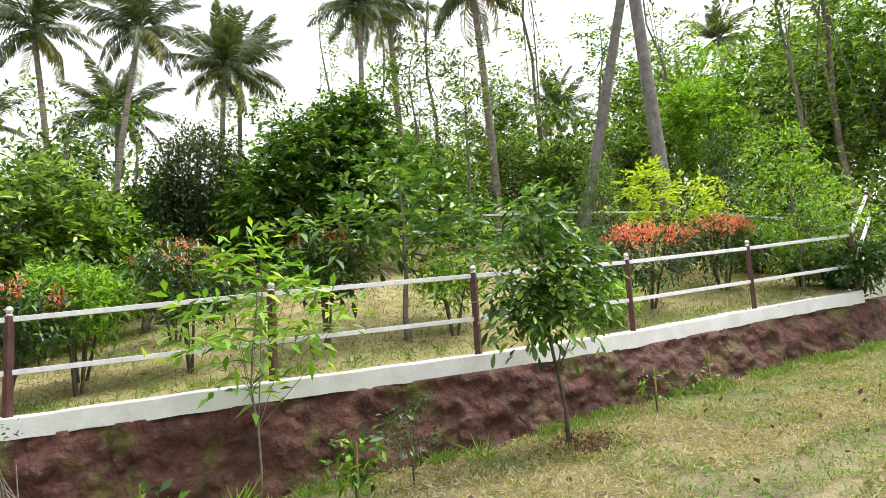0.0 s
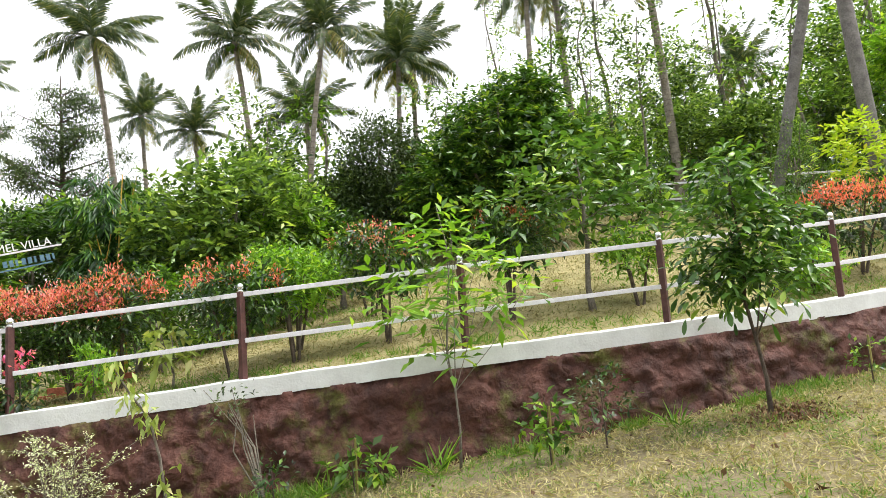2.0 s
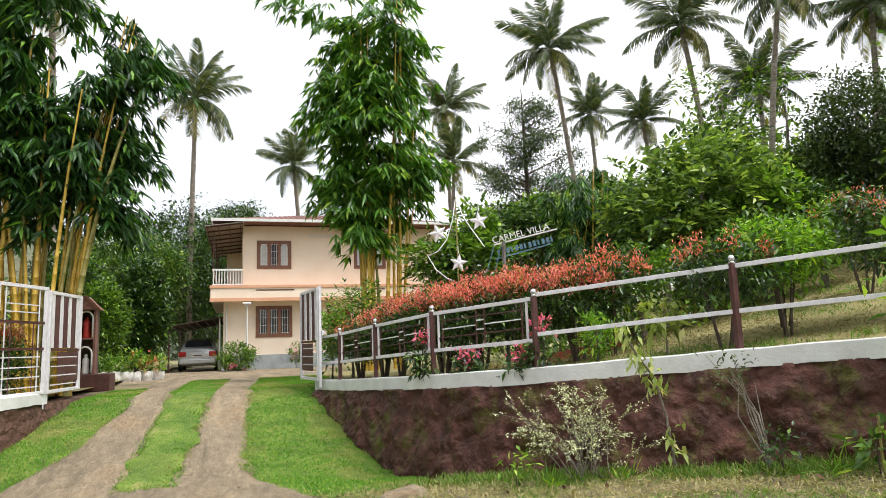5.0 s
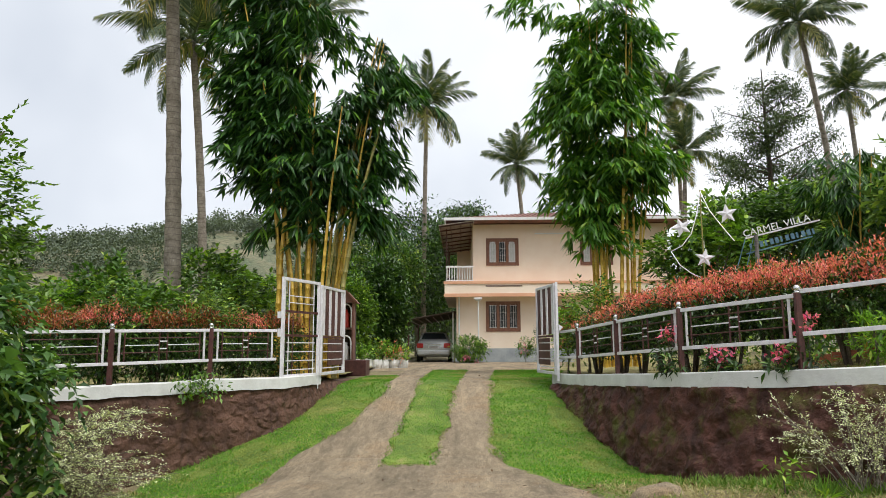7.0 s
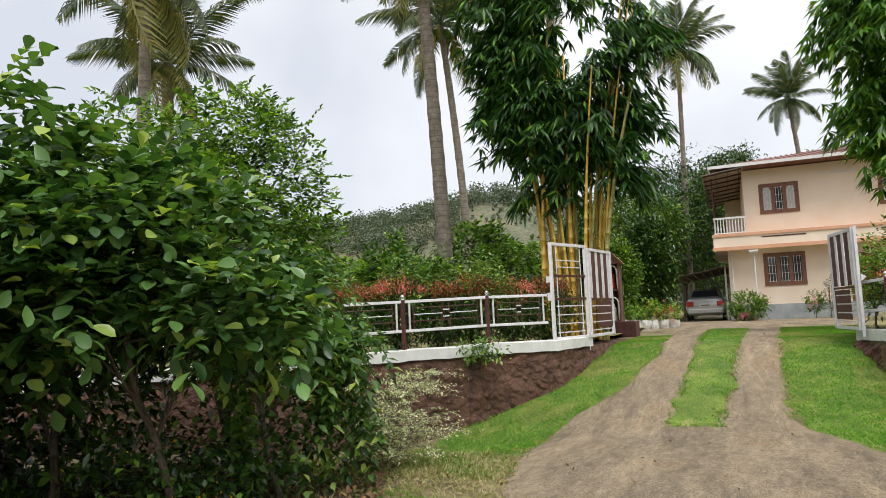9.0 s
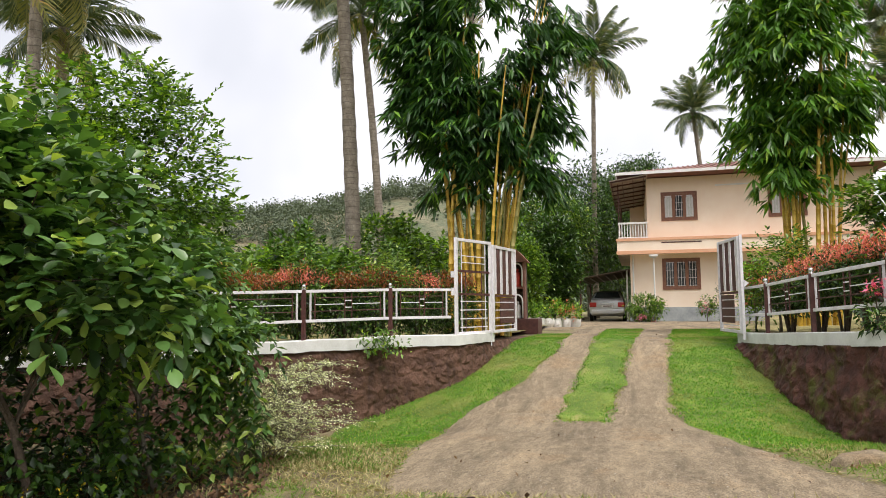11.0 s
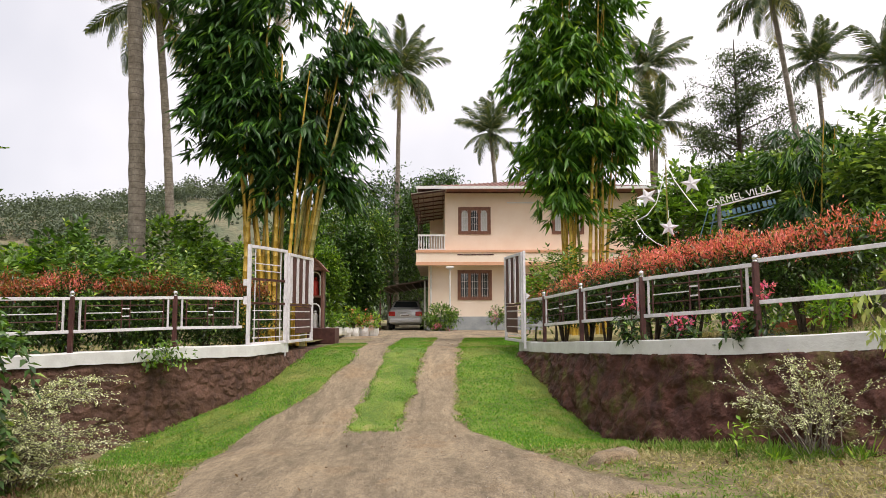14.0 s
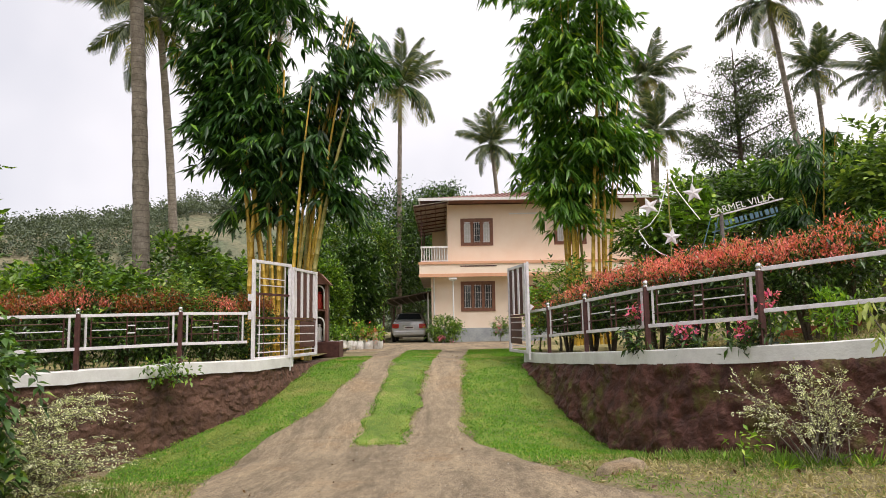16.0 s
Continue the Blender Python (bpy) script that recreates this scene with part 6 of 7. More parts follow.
tree("broad_leaved_shrub", -6.3, 2.7, lg(-6.3, 2.7), [(0, 0, 2.6, 1.1, 1.0, 0.6), (-0.5, -0.8, 2.4, 1.2, 1.2, 0.7), (0.3, 0.3, 3.25, 0.9, 0.9, 0.5), (0.2, 0.6, 1.9, 0.8, 0.7, 0.5)], 0.035, 520, 11, 0.13, 0.16, 0.09, L_BROAD,
     "large shrub with broad ribbed leaves overhanging the verge", 202, M_BARKD, category="shrub", long=True, droop=0.25, rise=0.15, wild=0.8, twig=0.55, sag=0.3, tip=22)
thicket = tree("thicket_shrub", -4.9, 5.3, lg(-4.9, 5.3), [(0.1, 0.05, 1.9, 0.5, 0.5, 0.45), (-0.6, -0.2, 1.9, 0.7, 0.7, 0.4), (0.5, 0.55, 1.5, 0.36, 0.36, 0.22), (-0.2, 0.35, 2.3, 0.5, 0.5, 0.4)], 0.03, 400, 10, 0.08, 0.12, 0.058, L_BROAD,
     "tangled shrub with trailing vines", 203, category="shrub", droop=0.4, rise=-0.1, twig=0.4, sag=0.6, tip=20)
rng = np.random.default_rng(208)
COLUMNS = [(-4.58, 5.38, 1.4, 0.07), (-4.42, 5.85, 1.4, 0.11), (-4.62, 5.6, 1.5, 0.16), (-5.0, 4.9, 1.4, 0.08)]
for i in range(34):
    cx, cy, cz, w = COLUMNS[min(3, int(4.4 * rng.random() ** 1.4))]
    x, y = cx + rng.normal(0, w), cy + rng.normal(0, w)
    z0 = cz + rng.uniform(-0.35, 0.3)
    z1 = max(lg(x, y) + 0.06, z0 - rng.uniform(0.5, 1.75) * (0.55 if cx < -5.2 else 1))
    k = int((z0 - z1) / 0.032) + 2
    zz = np.linspace(z0, z1, k)
    C = np.stack([x + 0.1 * np.sin(zz * 3 + i) + rng.normal(0, 0.015, k), y + 0.08 * np.cos(zz * 2.6 + i) + rng.normal(0, 0.015, k), zz], 1)
    a = np.arange(k) * 2.4 + i
    D = np.stack([np.cos(a), np.sin(a), rng.normal(-0.35, 0.2, k)], 1)
    leaf_part("vine", C, D, 0.125 * rng.uniform(0.7, 1.2, k), 0.066, L_BROAD if i % 3 else L_MID, thicket, rng, droop=0.35, label="trailing vine")
# trees added at the back of the thicket to block light from behind
tree("light_blocking_tree", -8.0, 5.0, lg(-8.0, 5.0), [(0, 0, 1.3, 1.3, 1.6, 1.5), (-0.8, -1.2, 2.6, 1.5, 1.5, 1.4)], 0.09, 900, 8, 0.2, 0.18, 0.08, L_DARK, "dark leafy tree added at the back to keep the thicket dark", 204)
tree("light_blocking_tree", -8.0, 2.2, lg(-8.0, 2.2), [(0, 0, 2.0, 1.6, 1.6, 1.6), (0.2, 0.5, 0.9, 1.4, 1.6, 1.0)], 0.09, 900, 8, 0.2, 0.18, 0.08, L_DARK, "dark leafy tree added at the back to keep the thicket dark", 205)
tree("light_blocking_tree", -6.7, 4.2, lg(-6.7, 4.2), [(0, 0.3, 2.0, 1.0, 1.2, 0.7), (-0.6, -0.6, 1.6, 0.7, 0.9, 0.5)], 0.05, 560, 9, 0.16, 0.15, 0.07, L_DARK, "dark leafy tree added at the back to keep the thicket dark", 209, M_BARKD)
e = thing("yellow_flowers", (-5.0, 4.9, lg(-5, 4.9)), "low plants with small yellow flowers under the thicket", "plant")
rng = np.random.default_rng(206)
pts = np.stack([rng.uniform(-6.1, -4.7, 60), rng.uniform(3.8, 5.9, 60), rng.uniform(0.1, 0.75, 60) - 0.15], 1)
flowers(e, pts[:34], L_YEL, rng, 0.04, 6, spread=0.04)
flowers(e, pts, L_DARK, rng, 0.11, 30, "leaves", 0.16)

# creeper spilling over the left coping
e = thing("creeper", (-4.9, 11.7, 1.0), "green creeper spilling over the white coping", "plant")
rng = np.random.default_rng(207)
n = 260
u = rng.random(n)
C = np.stack([-5.15 + 0.32 * rng.normal(0, 1, n) * 0.8, 11.62 + 0.25 * rng.normal(0, 1, n) * 0.6 - 0.05, 1.12 - 0.42 * u + 0.05 * rng.normal(0, 1, n)], 1)
leaf_part("leaves", C, rng.normal(0, 0.6, (n, 3)) + np.array([0.3, -0.5, -0.3]), 0.1, 0.05, L_MID, e, rng)

# ------------------------------------------------------------ woods behind
WOODS = [
    (20.9, 5.7, 8.2, 5.2, 1.2, L_MID), (20.2, 4.2, 7.5, 5.0, 1.0, L_MID), (23.4, 3.4, 9.1, 6.0, 1.4, L_MID), (27.6, 2.4, 12.6, 7.0, 1.7, L_MID),
    (26.7, 0.5, 12.4, 7.0, 1.7, L_BRIGHT), (24.6, -1.1, 10.8, 6.0, 1.6, L_DARK), (22.5, -2.7, 10.7, 5.4, 1.7, L_MID), (20.3, -3.8, 10.3, 4.8, 1.6, L_DARK),
    (21.7, 0.5, 8.9, 6.0, 1.1, L_BRIGHT), (19.9, -1.6, 7.2, 5.0, 1.1, L_MID), (29.1, 9.6, 13.6, 8.0, 1.5, L_MID), (26.2, 11.4, 10.7, 6.6, 1.5, L_MID),
    (19.2, 10.3, 8.3, 5.6, 0.79, L_MID), (20.1, -5.2, 9.9, 4.6, 1.7, L_DARK), (9.1, 10.4, 4.7, 3.2, 1.03, L_BRIGHT), (12.0, 12.9, 5.7, 3.7, 0.86, L_MID),
    (9.7, 9.7, 4.2, 3.0, 0.69, L_DARK), (15.0, 11.7, 5.6, 3.6, 1.20, L_DARK), (14.0, 8.5, 5.1, 3.5, 0.94, L_MID), (12.5, 12.8, 5.8, 3.8, 0.94, L_MID),
    (18.1, 14.4, 8.0, 5.6, 1.01, L_GREY), (12.6, 15.8, 7.8, 5.4, 1.01, L_MID), (8.6, 14.3, 5.4, 3.4, 1.0, L_MID), (9.6, 11.4, 5.1, 3.3, 0.77, L_DARK),
    (11.0, 12.2, 5.4, 3.5, 0.86, L_BRIGHT), (4.6, 13.9, 4.5, 2.6, 0.8, L_MID), (3.9, 14.2, 4.0, 2.4, 0.6, L_MID), (6.6, 16.3, 5.2, 3.0, 1.1, L_DARK),
    (9.3, 19.5, 6.1, 3.6, 1.4, L_DARK), (6.5, 11.4, 3.4, 2.3, 0.6, L_DARK), (5.9, 9.6, 3.1, 2.2, 0.5, L_MID), (10.5, 27.7, 7.6, 4.6, 1.9, L_DARK),
    (13.5, 24.5, 8.0, 4.5, 1.8, L_DARK), (10.3, 14.7, 5.6, 3.4, 1.12, L_MID), (7.8, 14.9, 5.2, 3.0, 0.8, L_MID), (20.5, 8.5, 7.6, 5.0, 1.3, L_DARK),
    (16.5, 11.6, 6.6, 4.4, 1.08, L_MID), (32.0, 16.0, 13.0, 7.0, 2.4, L_MID), (33.0, 3.0, 14.5, 8.0, 2.4, L_DARK), (31.0, -3.0, 14.0, 7.5, 2.4, L_MID), (26.0, -5.0, 12.5, 6.5, 2.2, L_DARK),
    (-3.6, 45.7, 10.8, 2.4, 3.0, L_DARK), (-5.6, 39.5, 8.4, 2.2, 2.3, L_MANGO), (-4.3, 31.5, 5.6, 1.3, 1.2, L_DARK), (-5.0, 27.5, 4.3, 1.2, 0.9, L_MID),
    (-0.1, 59.8, 13.9, 7.4, 3.0, L_DARK), (-1.8, 49.8, 10.4, 2.0, 2.2, L_DARK), (-5.6, 24.2, 4.4, 1.3, 0.8, L_DARK), (6.1, 61.5, 13.0, 8.7, 3.1, L_DARK),
    (-7.6, 36.0, 6.5, 1.6, 1.6, L_MID), (-10.9, 17.0, 3.1, 1.5, 1.0, L_MID), (-16.5, 32.1, 4.6, 2.2, 1.2, L_MID), (-10.8, 19.3, 3.7, 1.9, 0.8, L_MID),
    (-7.7, 18.5, 4.3, 2.2, 0.9, L_MID), (-7.0, 20.7, 3.8, 1.9, 0.8, L_MID), (-7.4, 15.3, 3.0, 1.8, 0.6, L_MID), (-15.5, 25.8, 3.8, 2.0, 1.1, L_GREY),
    (-12.7, 20.5, 3.6, 1.8, 1.1, L_MID), (-9.7, 16.0, 3.2, 1.9, 0.7, L_BRIGHT), (-13.4, 15.4, 3.4, 1.4, 1.0, L_MID), (-11.6, 14.2, 2.9, 1.4, 0.8, L_MANGO), (-8.9, 15.6, 3.5, 1.5, 0.8, L_MANGO), (-6.3, 16.8, 3.3, 1.4, 0.7, L_MID), (-9.9, 14.6, 2.8, 1.3, 0.7, L_WOOD), (-21.0, 26.0, 4.0, 2.0, 1.8, L_MID), (-6.2, 28.5, 5.2, 1.4, 1.2, L_DARK),
]
for i, (x, y, zt, zl, r, lf) in enumerate(WOODS):
    zg = hg(x, y) if x > 1.5 and y < 31 else 0.9 if x < -3 else 0.8
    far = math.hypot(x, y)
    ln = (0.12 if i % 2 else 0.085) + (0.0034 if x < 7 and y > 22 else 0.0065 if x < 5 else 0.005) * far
    # farther trees on this side take paler leaves, imitating haze and skylight
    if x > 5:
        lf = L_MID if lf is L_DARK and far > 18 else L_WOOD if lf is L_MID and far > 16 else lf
    h = zt - zl
    q = random.Random(300 + i)
    blobs = [(0, 0, zl + h * 0.5 - zg, r, r, h * 0.5)]
    for k in range(3):
        a = q.uniform(0, 6.28)
        blobs.append((math.cos(a) * r * 0.6, math.sin(a) * r * 0.6, zl + h * q.uniform(0.3, 0.85) - zg, r * q.uniform(0.45, 0.7), r * q.uniform(0.45, 0.7), h * q.uniform(0.2, 0.32)))
    house_side = x < 7 and y > 22
    n = int(min(900 if house_side else 800, 90 + 150 * r * h / (ln / 0.2)) * (0.75 if far < 18 else 2.0 if x < 7 and y > 22 else 0.7))
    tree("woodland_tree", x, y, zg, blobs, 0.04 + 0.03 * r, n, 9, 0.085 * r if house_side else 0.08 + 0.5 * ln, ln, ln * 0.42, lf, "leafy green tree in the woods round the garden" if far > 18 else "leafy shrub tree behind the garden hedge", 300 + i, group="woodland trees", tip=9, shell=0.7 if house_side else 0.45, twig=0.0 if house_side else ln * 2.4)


def undergrowth(name, n, area, leaf, ln, seed, hmax, label, ground_fn):
    """Low leafy cover over a stretch of ground."""
    rng = np.random.default_rng(seed)
    P = area(rng, n)
    z = ground_fn(P[:, 0], P[:, 1])
    tall = hmax * (0.35 + 0.65 * np.array([0.5 + 0.5 * noise.noise((p[0] * 0.7, p[1] * 0.7, 5)) for p in P]))
    C = np.concatenate([P, (z + rng.random(n) ** 0.7 * tall)[:, None]], 1)
    D = rng.normal(0, 0.7, (n, 3)) + np.array([0, 0, 0.25])
    s = rng.uniform(0.6, 1.2, n)
    ob = leaf_part(name, C, D, ln * s, ln * 0.42 * s, leaf, None, rng)
    return tagged(ob, label, "undergrowth", kind="stuff")


def box_area(x0, x1, y0, y1, cond=None):
    def f(rng, n):
        out = np.zeros((0, 2))
        while len(out) < n:
            P = np.stack([rng.uniform(x0, x1, n), rng.uniform(y0, y1, n)], 1)
            if cond is not None:
                P = P[cond(P[:, 0], P[:, 1])]
            out = np.concatenate([out, P])
        return out[:n]
    return f


def past_upper(x, y):
    edge = np.interp(y, [-8, -4.2, -1.6, 1.2, 3.9, 6.5, 9.0, 11.3, 13.2, 24], [15.5, 19.0, 20.0, 19.9, 19.6, 18.9, 17.7, 16.3, 13.6, 11.0])
    return x > edge


undergrowth("undergrowth", 15000, box_area(11, 36, -9, 26, past_upper), L_DARK, 0.30, 400, 1.9, "dense dark undergrowth beneath the woods", high_ground)
undergrowth("undergrowth", 9000, box_area(11, 30, -9, 22, past_upper), L_MID, 0.26, 401, 1.4, "green undergrowth beneath the woods", high_ground)
undergrowth("undergrowth", 5000, box_area(4.2, 14, 9.5, 20, lambda x, y: behind(x, y) > 3.2), L_MID, 0.17, 402, 1.2, "leafy ground plants behind the hedge", high_ground)
undergrowth("undergrowth", 4200, box_area(-22, -5, 13, 34, lambda x, y: y > 13.4 - (x + 5) * 0.8 * 0.0 + np.clip(-5.2 - x, 0, 20) * 0.0), L_DARK, 0.2, 404, 1.6, "weedy garden plants behind the hedge", lambda x, y: 0.9 + 0 * x)
undergrowth("undergrowth", 2200, box_area(-22, -5, 13, 34, lambda x, y: y > 13.4 - (x + 5) * 0.8 * 0.0 + np.clip(-5.2 - x, 0, 20) * 0.0), L_MANGO, 0.2, 408, 1.7, "weedy garden plants behind the hedge", lambda x, y: 0.9 + 0 * x)
undergrowth("undergrowth", 2600, box_area(-10, -4.9, 0.5, 7.2, lambda x, y: y < 7.0 + (x + 4.6) * 0.2), L_DARK, 0.12, 405, 0.35, "dark undergrowth and leaf litter below the thicket", low_ground)

rng = np.random.default_rng(407)
a = np.radians(rng.uniform(38, 120, 2600))
rr = rng.uniform(33, 46, 2600)
bx, by = np.sin(a) * rr, np.cos(a) * rr
bz = high_ground(bx, by) + rng.random(2600) ** 1.3 * (6.0 + 2.5 * np.array([noise.noise((p * 0.12, q * 0.12, 4)) for p, q in zip(bx, by)]))
C = np.stack([bx, by, bz], 1).repeat(12, 0) + rng.normal(0, 0.55, (2600 * 12, 3))
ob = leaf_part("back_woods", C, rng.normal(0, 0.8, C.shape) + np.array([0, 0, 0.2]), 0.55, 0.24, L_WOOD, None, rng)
tagged(ob, "dense leafy woods closing the slope behind the garden", "woods", kind="stuff")

# tall thin trees of the wood
for i, (x, y, xt, yt, zt, r) in enumerate([(22.7, 9.4, 22.5, 9.9, 16.0, 0.08), (22.0, 5.5, 21.9, 5.8, 15.5, 0.09), (18.6, -1.9, 18.7, -1.2, 12.0, 0.07), (19.2, -2.6, 18.9, -2.2, 12.5, 0.1), (27.5, 16.5, 27.3, 16.9, 18.0, 0.08), (24.5, 1.5, 24.3, 2.0, 15.0, 0.07), (24.0, 12.5, 24.1, 12.2, 17.0, 0.07)]):
    z = hg(x, y)
    hh = zt - z
    sprigs = [((xt - x) * u + 0.5 * math.cos(i + u * 9), (yt - y) * u + 0.5 * math.sin(i + u * 9), hh * u, 0.8, 0.8, 0.5) for u in (0.34, 0.42, 0.52, 0.61, 0.7, 0.82, 0.92, 1.0)]
    tree("slender_tree", x, y, z, sprigs, r, 120, 7, 0.2, 0.24, 0.09, L_WOOD, "tall thin pale-trunked tree with sparse sprigs of leaves", 430 + i, top=(xt, yt, zt), tip=7, group="slender trees", twig=0.6)

for i, (x, y, zt, r) in enumerate([(16.2, 8.6, 8.8, 0.05), (18.0, 6.6, 10.0, 0.05), (15.0, 10.9, 8.2, 0.05), (19.5, 8.8, 11.4, 0.06), (20.6, 3.2, 11.0, 0.06), (10.6, 13.4, 7.6, 0.05), (13.4, 14.4, 8.4, 0.05)]):
    z = hg(x, y)
    hh = zt - z
    sprigs = [(0.35 * math.cos(i * 2 + u * 11), 0.35 * math.sin(i * 2 + u * 11), hh * u, 0.75, 0.75, 0.38) for u in (0.45, 0.58, 0.7, 0.8, 0.9, 1.0)]
    tree("slender_tree", x, y, z, sprigs, r, 110, 8, 0.16, 0.2, 0.075, L_WOOD if i % 2 else L_MID, "slim young tree with sparse tiers of light leaves", 445 + i, top=(x + 0.15, y, zt), tip=7, group="slender trees", twig=0.55)

# casuarina with layered sparse boughs
e = thing("casuarina", (13.6, 31.0, 1.3), "dark feathery casuarina with open layered boughs", "tree")
rng = np.random.default_rng(440)
boughs = []
part("trunk", Geo().tube([(13.6, 31.0, 1.2), (13.65, 31.0, 6), (13.55, 31.0, 11), (13.5, 31.0, 14.4)], [0.22, 0.16, 0.09, 0.02], 7), M_BARKD, e)
for i in range(76):
    u = (i / 75) ** 1.05 * 0.97
    z = 3.6 + 10.2 * u
    a = rng.uniform(0, 6.28)
    ln = (4.3 * (1 - u) ** 0.62 + 0.4) * rng.uniform(0.45, 1.12)
    lift = rng.uniform(0.1, 0.55) * ln
    tip = (13.6 + math.cos(a) * ln, 31 + math.sin(a) * ln, z + lift)
    part("limb", Geo().tube([(13.6, 31, z), tip], [0.045, 0.01], 4), M_BARKD, e)
    for q in (0.4, 0.58, 0.72, 0.86, 1.0):
        w = rng.uniform(0.28, 0.6) * (1.15 - 0.6 * u)
        boughs.append((13.6 + math.cos(a) * ln * q + rng.normal(0, 0.2), 31 + math.sin(a) * ln * q, z + lift * q + rng.normal(0, 0.18), w, w, w * 0.42))
foliage(e, boughs, 4000, 10, 0.19, 0.2, 0.05, L_GREY, rng, shell=0.15)

# leaning poles on the bank
for nm, a, b, r in (("leaning_pole", (15.12, 1.17), (15.05, 1.62, 12.8), 0.15), ("leaning_pole", (17.3, 3.6), (17.62, 1.4, 12.6), 0.145)):
    z = hg(*a)
    g = Geo().tube([(a[0] + (b[0] - a[0]) * u, a[1] + (b[1] - a[1]) * u, z - 0.2 + (b[2] - z + 0.2) * u) for u in np.linspace(0, 1, 12)], list(np.linspace(r, r * 0.72, 12)), 10)
    tagged(part(nm, g, M_POLE, smooth=True), "weathered grey timber pole leaning on the bank", "pole", "leaning poles")

# ------------------------------------------------------------ far hill and woods
def hill_z(x, y):
    r = np.hypot(x, y)
    a = np.degrees(np.arctan2(-x, y))
    ridge = np.interp(a, [-180, -60, -20, 0, 8, 14, 20, 26, 32, 45, 70, 100, 180], [14, 16, 14, 14, 22, 33, 34, 29, 27, 30, 24, 14, 14])
    swell = np.vectorize(lambda p, q: noise.noise((p * 0.02, q * 0.02, 1)))(x, y)
    return ridge * smooth01((r - 95) / 110) + swell * 4 * (r - 95) / 100 - 0.5


g = Geo()
A = np.radians(np.arange(-180, 180.1, 2))
Rr = np.linspace(95, 320, 28)
for rr in Rr:
    for a in A:
        x, y = -math.sin(a) * rr, math.cos(a) * rr
        g.v.append((x, y, float(hill_z(x, y))))
m = len(A)
for j in range(len(Rr) - 1):
    for i in range(m - 1):
        g.f.append((j * m + i, j * m + i + 1, (j + 1) * m + i + 1, (j + 1) * m + i))
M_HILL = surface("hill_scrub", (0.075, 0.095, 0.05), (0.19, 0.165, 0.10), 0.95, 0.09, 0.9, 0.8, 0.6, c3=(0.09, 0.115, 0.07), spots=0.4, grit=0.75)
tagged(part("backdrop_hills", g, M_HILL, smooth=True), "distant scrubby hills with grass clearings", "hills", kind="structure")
rng = np.random.default_rng(450)
n = 4300
a = np.radians(rng.uniform(0, 58, n))
rr = rng.uniform(100, 218, n)
x, y = -np.sin(a) * rr, np.cos(a) * rr
thick = np.array([noise.noise((p * 0.03, q * 0.03, 2)) for p, q in zip(x, y)]) + (rr > 178) * 0.45 + (rr < 118) * 0.2
keep = (thick > -0.05) | (rng.random(n) < 0.4)
x, y, rr, thick = x[keep], y[keep], rr[keep], thick[keep]
k = len(x)
per = 56
tall = rng.uniform(1.4, 4.4, (k, 1)) * np.where(rr > 178, 1.2, 0.85)[:, None] * np.where(thick > -0.05, 1.0, 0.3)[:, None]
d = unit(rng.normal(size=(k, per, 3)))
C = np.stack([x, y, hill_z(x, y) + tall[:, 0] * 0.6], 1)[:, None] + d * rng.random((k, per, 1)) ** 0.4 * np.stack([tall * 0.5, tall * 0.5, tall * 0.6], -1)
C = C.reshape(-1, 3)
# leaf colour carries the haze; there is no volume
ob = leaf_part("far_woods", C, rng.normal(0, 1, C.shape), 0.24 + 0.10 * tall.repeat(per), 0.18 + 0.08 * tall.repeat(per), L_FAR_HAZE, None, rng)
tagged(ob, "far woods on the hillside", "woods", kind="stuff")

# ------------------------------------------------------------ sign and stars over the hedge
M_BRICK = surface("red_brick", (0.22, 0.065, 0.035), (0.38, 0.13, 0.075), 0.9, 9, 70, 0.5, 0.006)
M_BLUE = surface("teal_paint", (0.06, 0.14, 0.20), (0.11, 0.22, 0.28), 0.5, 6, 50, 0.05, 0.003)

# brick bed edging behind the clipped hedge
e = thing("bed_edging", (4.95, 10.0, hg(4.95, 10.0)), "low edging of red bricks round a garden bed", "edging")
rng = np.random.default_rng(777)
for row in range(2):
    for i in range(5):
        u = (i - 2 + 0.5 * row) * 0.225
        x, y = 4.95 + u * 0.9, 10.0 - u * 0.42
        z = hg(x, y) - 0.03 + row * 0.085
        dx, dy = 0.105 * 0.906, -0.105 * 0.423
        part("brick", Geo().bar((x - dx, y - dy, z + 0.04 + rng.normal(0, 0.003)), (x + dx, y + dy, z + 0.04), 0.1, 0.08), M_BRICK, e)
sg = thing("garden_sign", (3.8, 10.05, hg(3.8, 10.05)), "white lettered garden sign on a slim post above the hedge", "sign")
S0, S1 = Vector((3.66, 10.2, 3.16)), Vector((4.60, 9.83, 3.37))
part("sign_post", Geo().tube([(3.78, 10.1, hg(3.78, 10.1) - 0.05), (3.78, 10.1, 3.2)], [0.03, 0.028], 8), M_POLE, sg)
part("sign_bar", Geo().bar(S0, S1, 0.025, 0.022), M_SILVER, sg)
part("brace", Geo().bar(S0, S0 + Vector((-0.12, 0.05, -0.42)), 0.014, 0.014).bar(S0 + Vector((0.1, -0.04, 0)), S0 + Vector((0.0, 0, -0.42)), 0.014, 0.014), M_BLUE, sg)
d = (S1 - S0).normalized()
tc = bpy.data.curves.new("lettering", "FONT")
tc.body = "CARMEL VILLA"
tc.size = 0.15
tc.extrude = 0.008
tc.space_character = 1.02
tc.materials.append(M_WHITE)
to = new("lettering", tc)
to.parent = sg
up = Vector((0, 0, 1))
side = d.cross(up).normalized()
rot = Matrix((d, side.cross(d), side)).transposed().to_4x4()
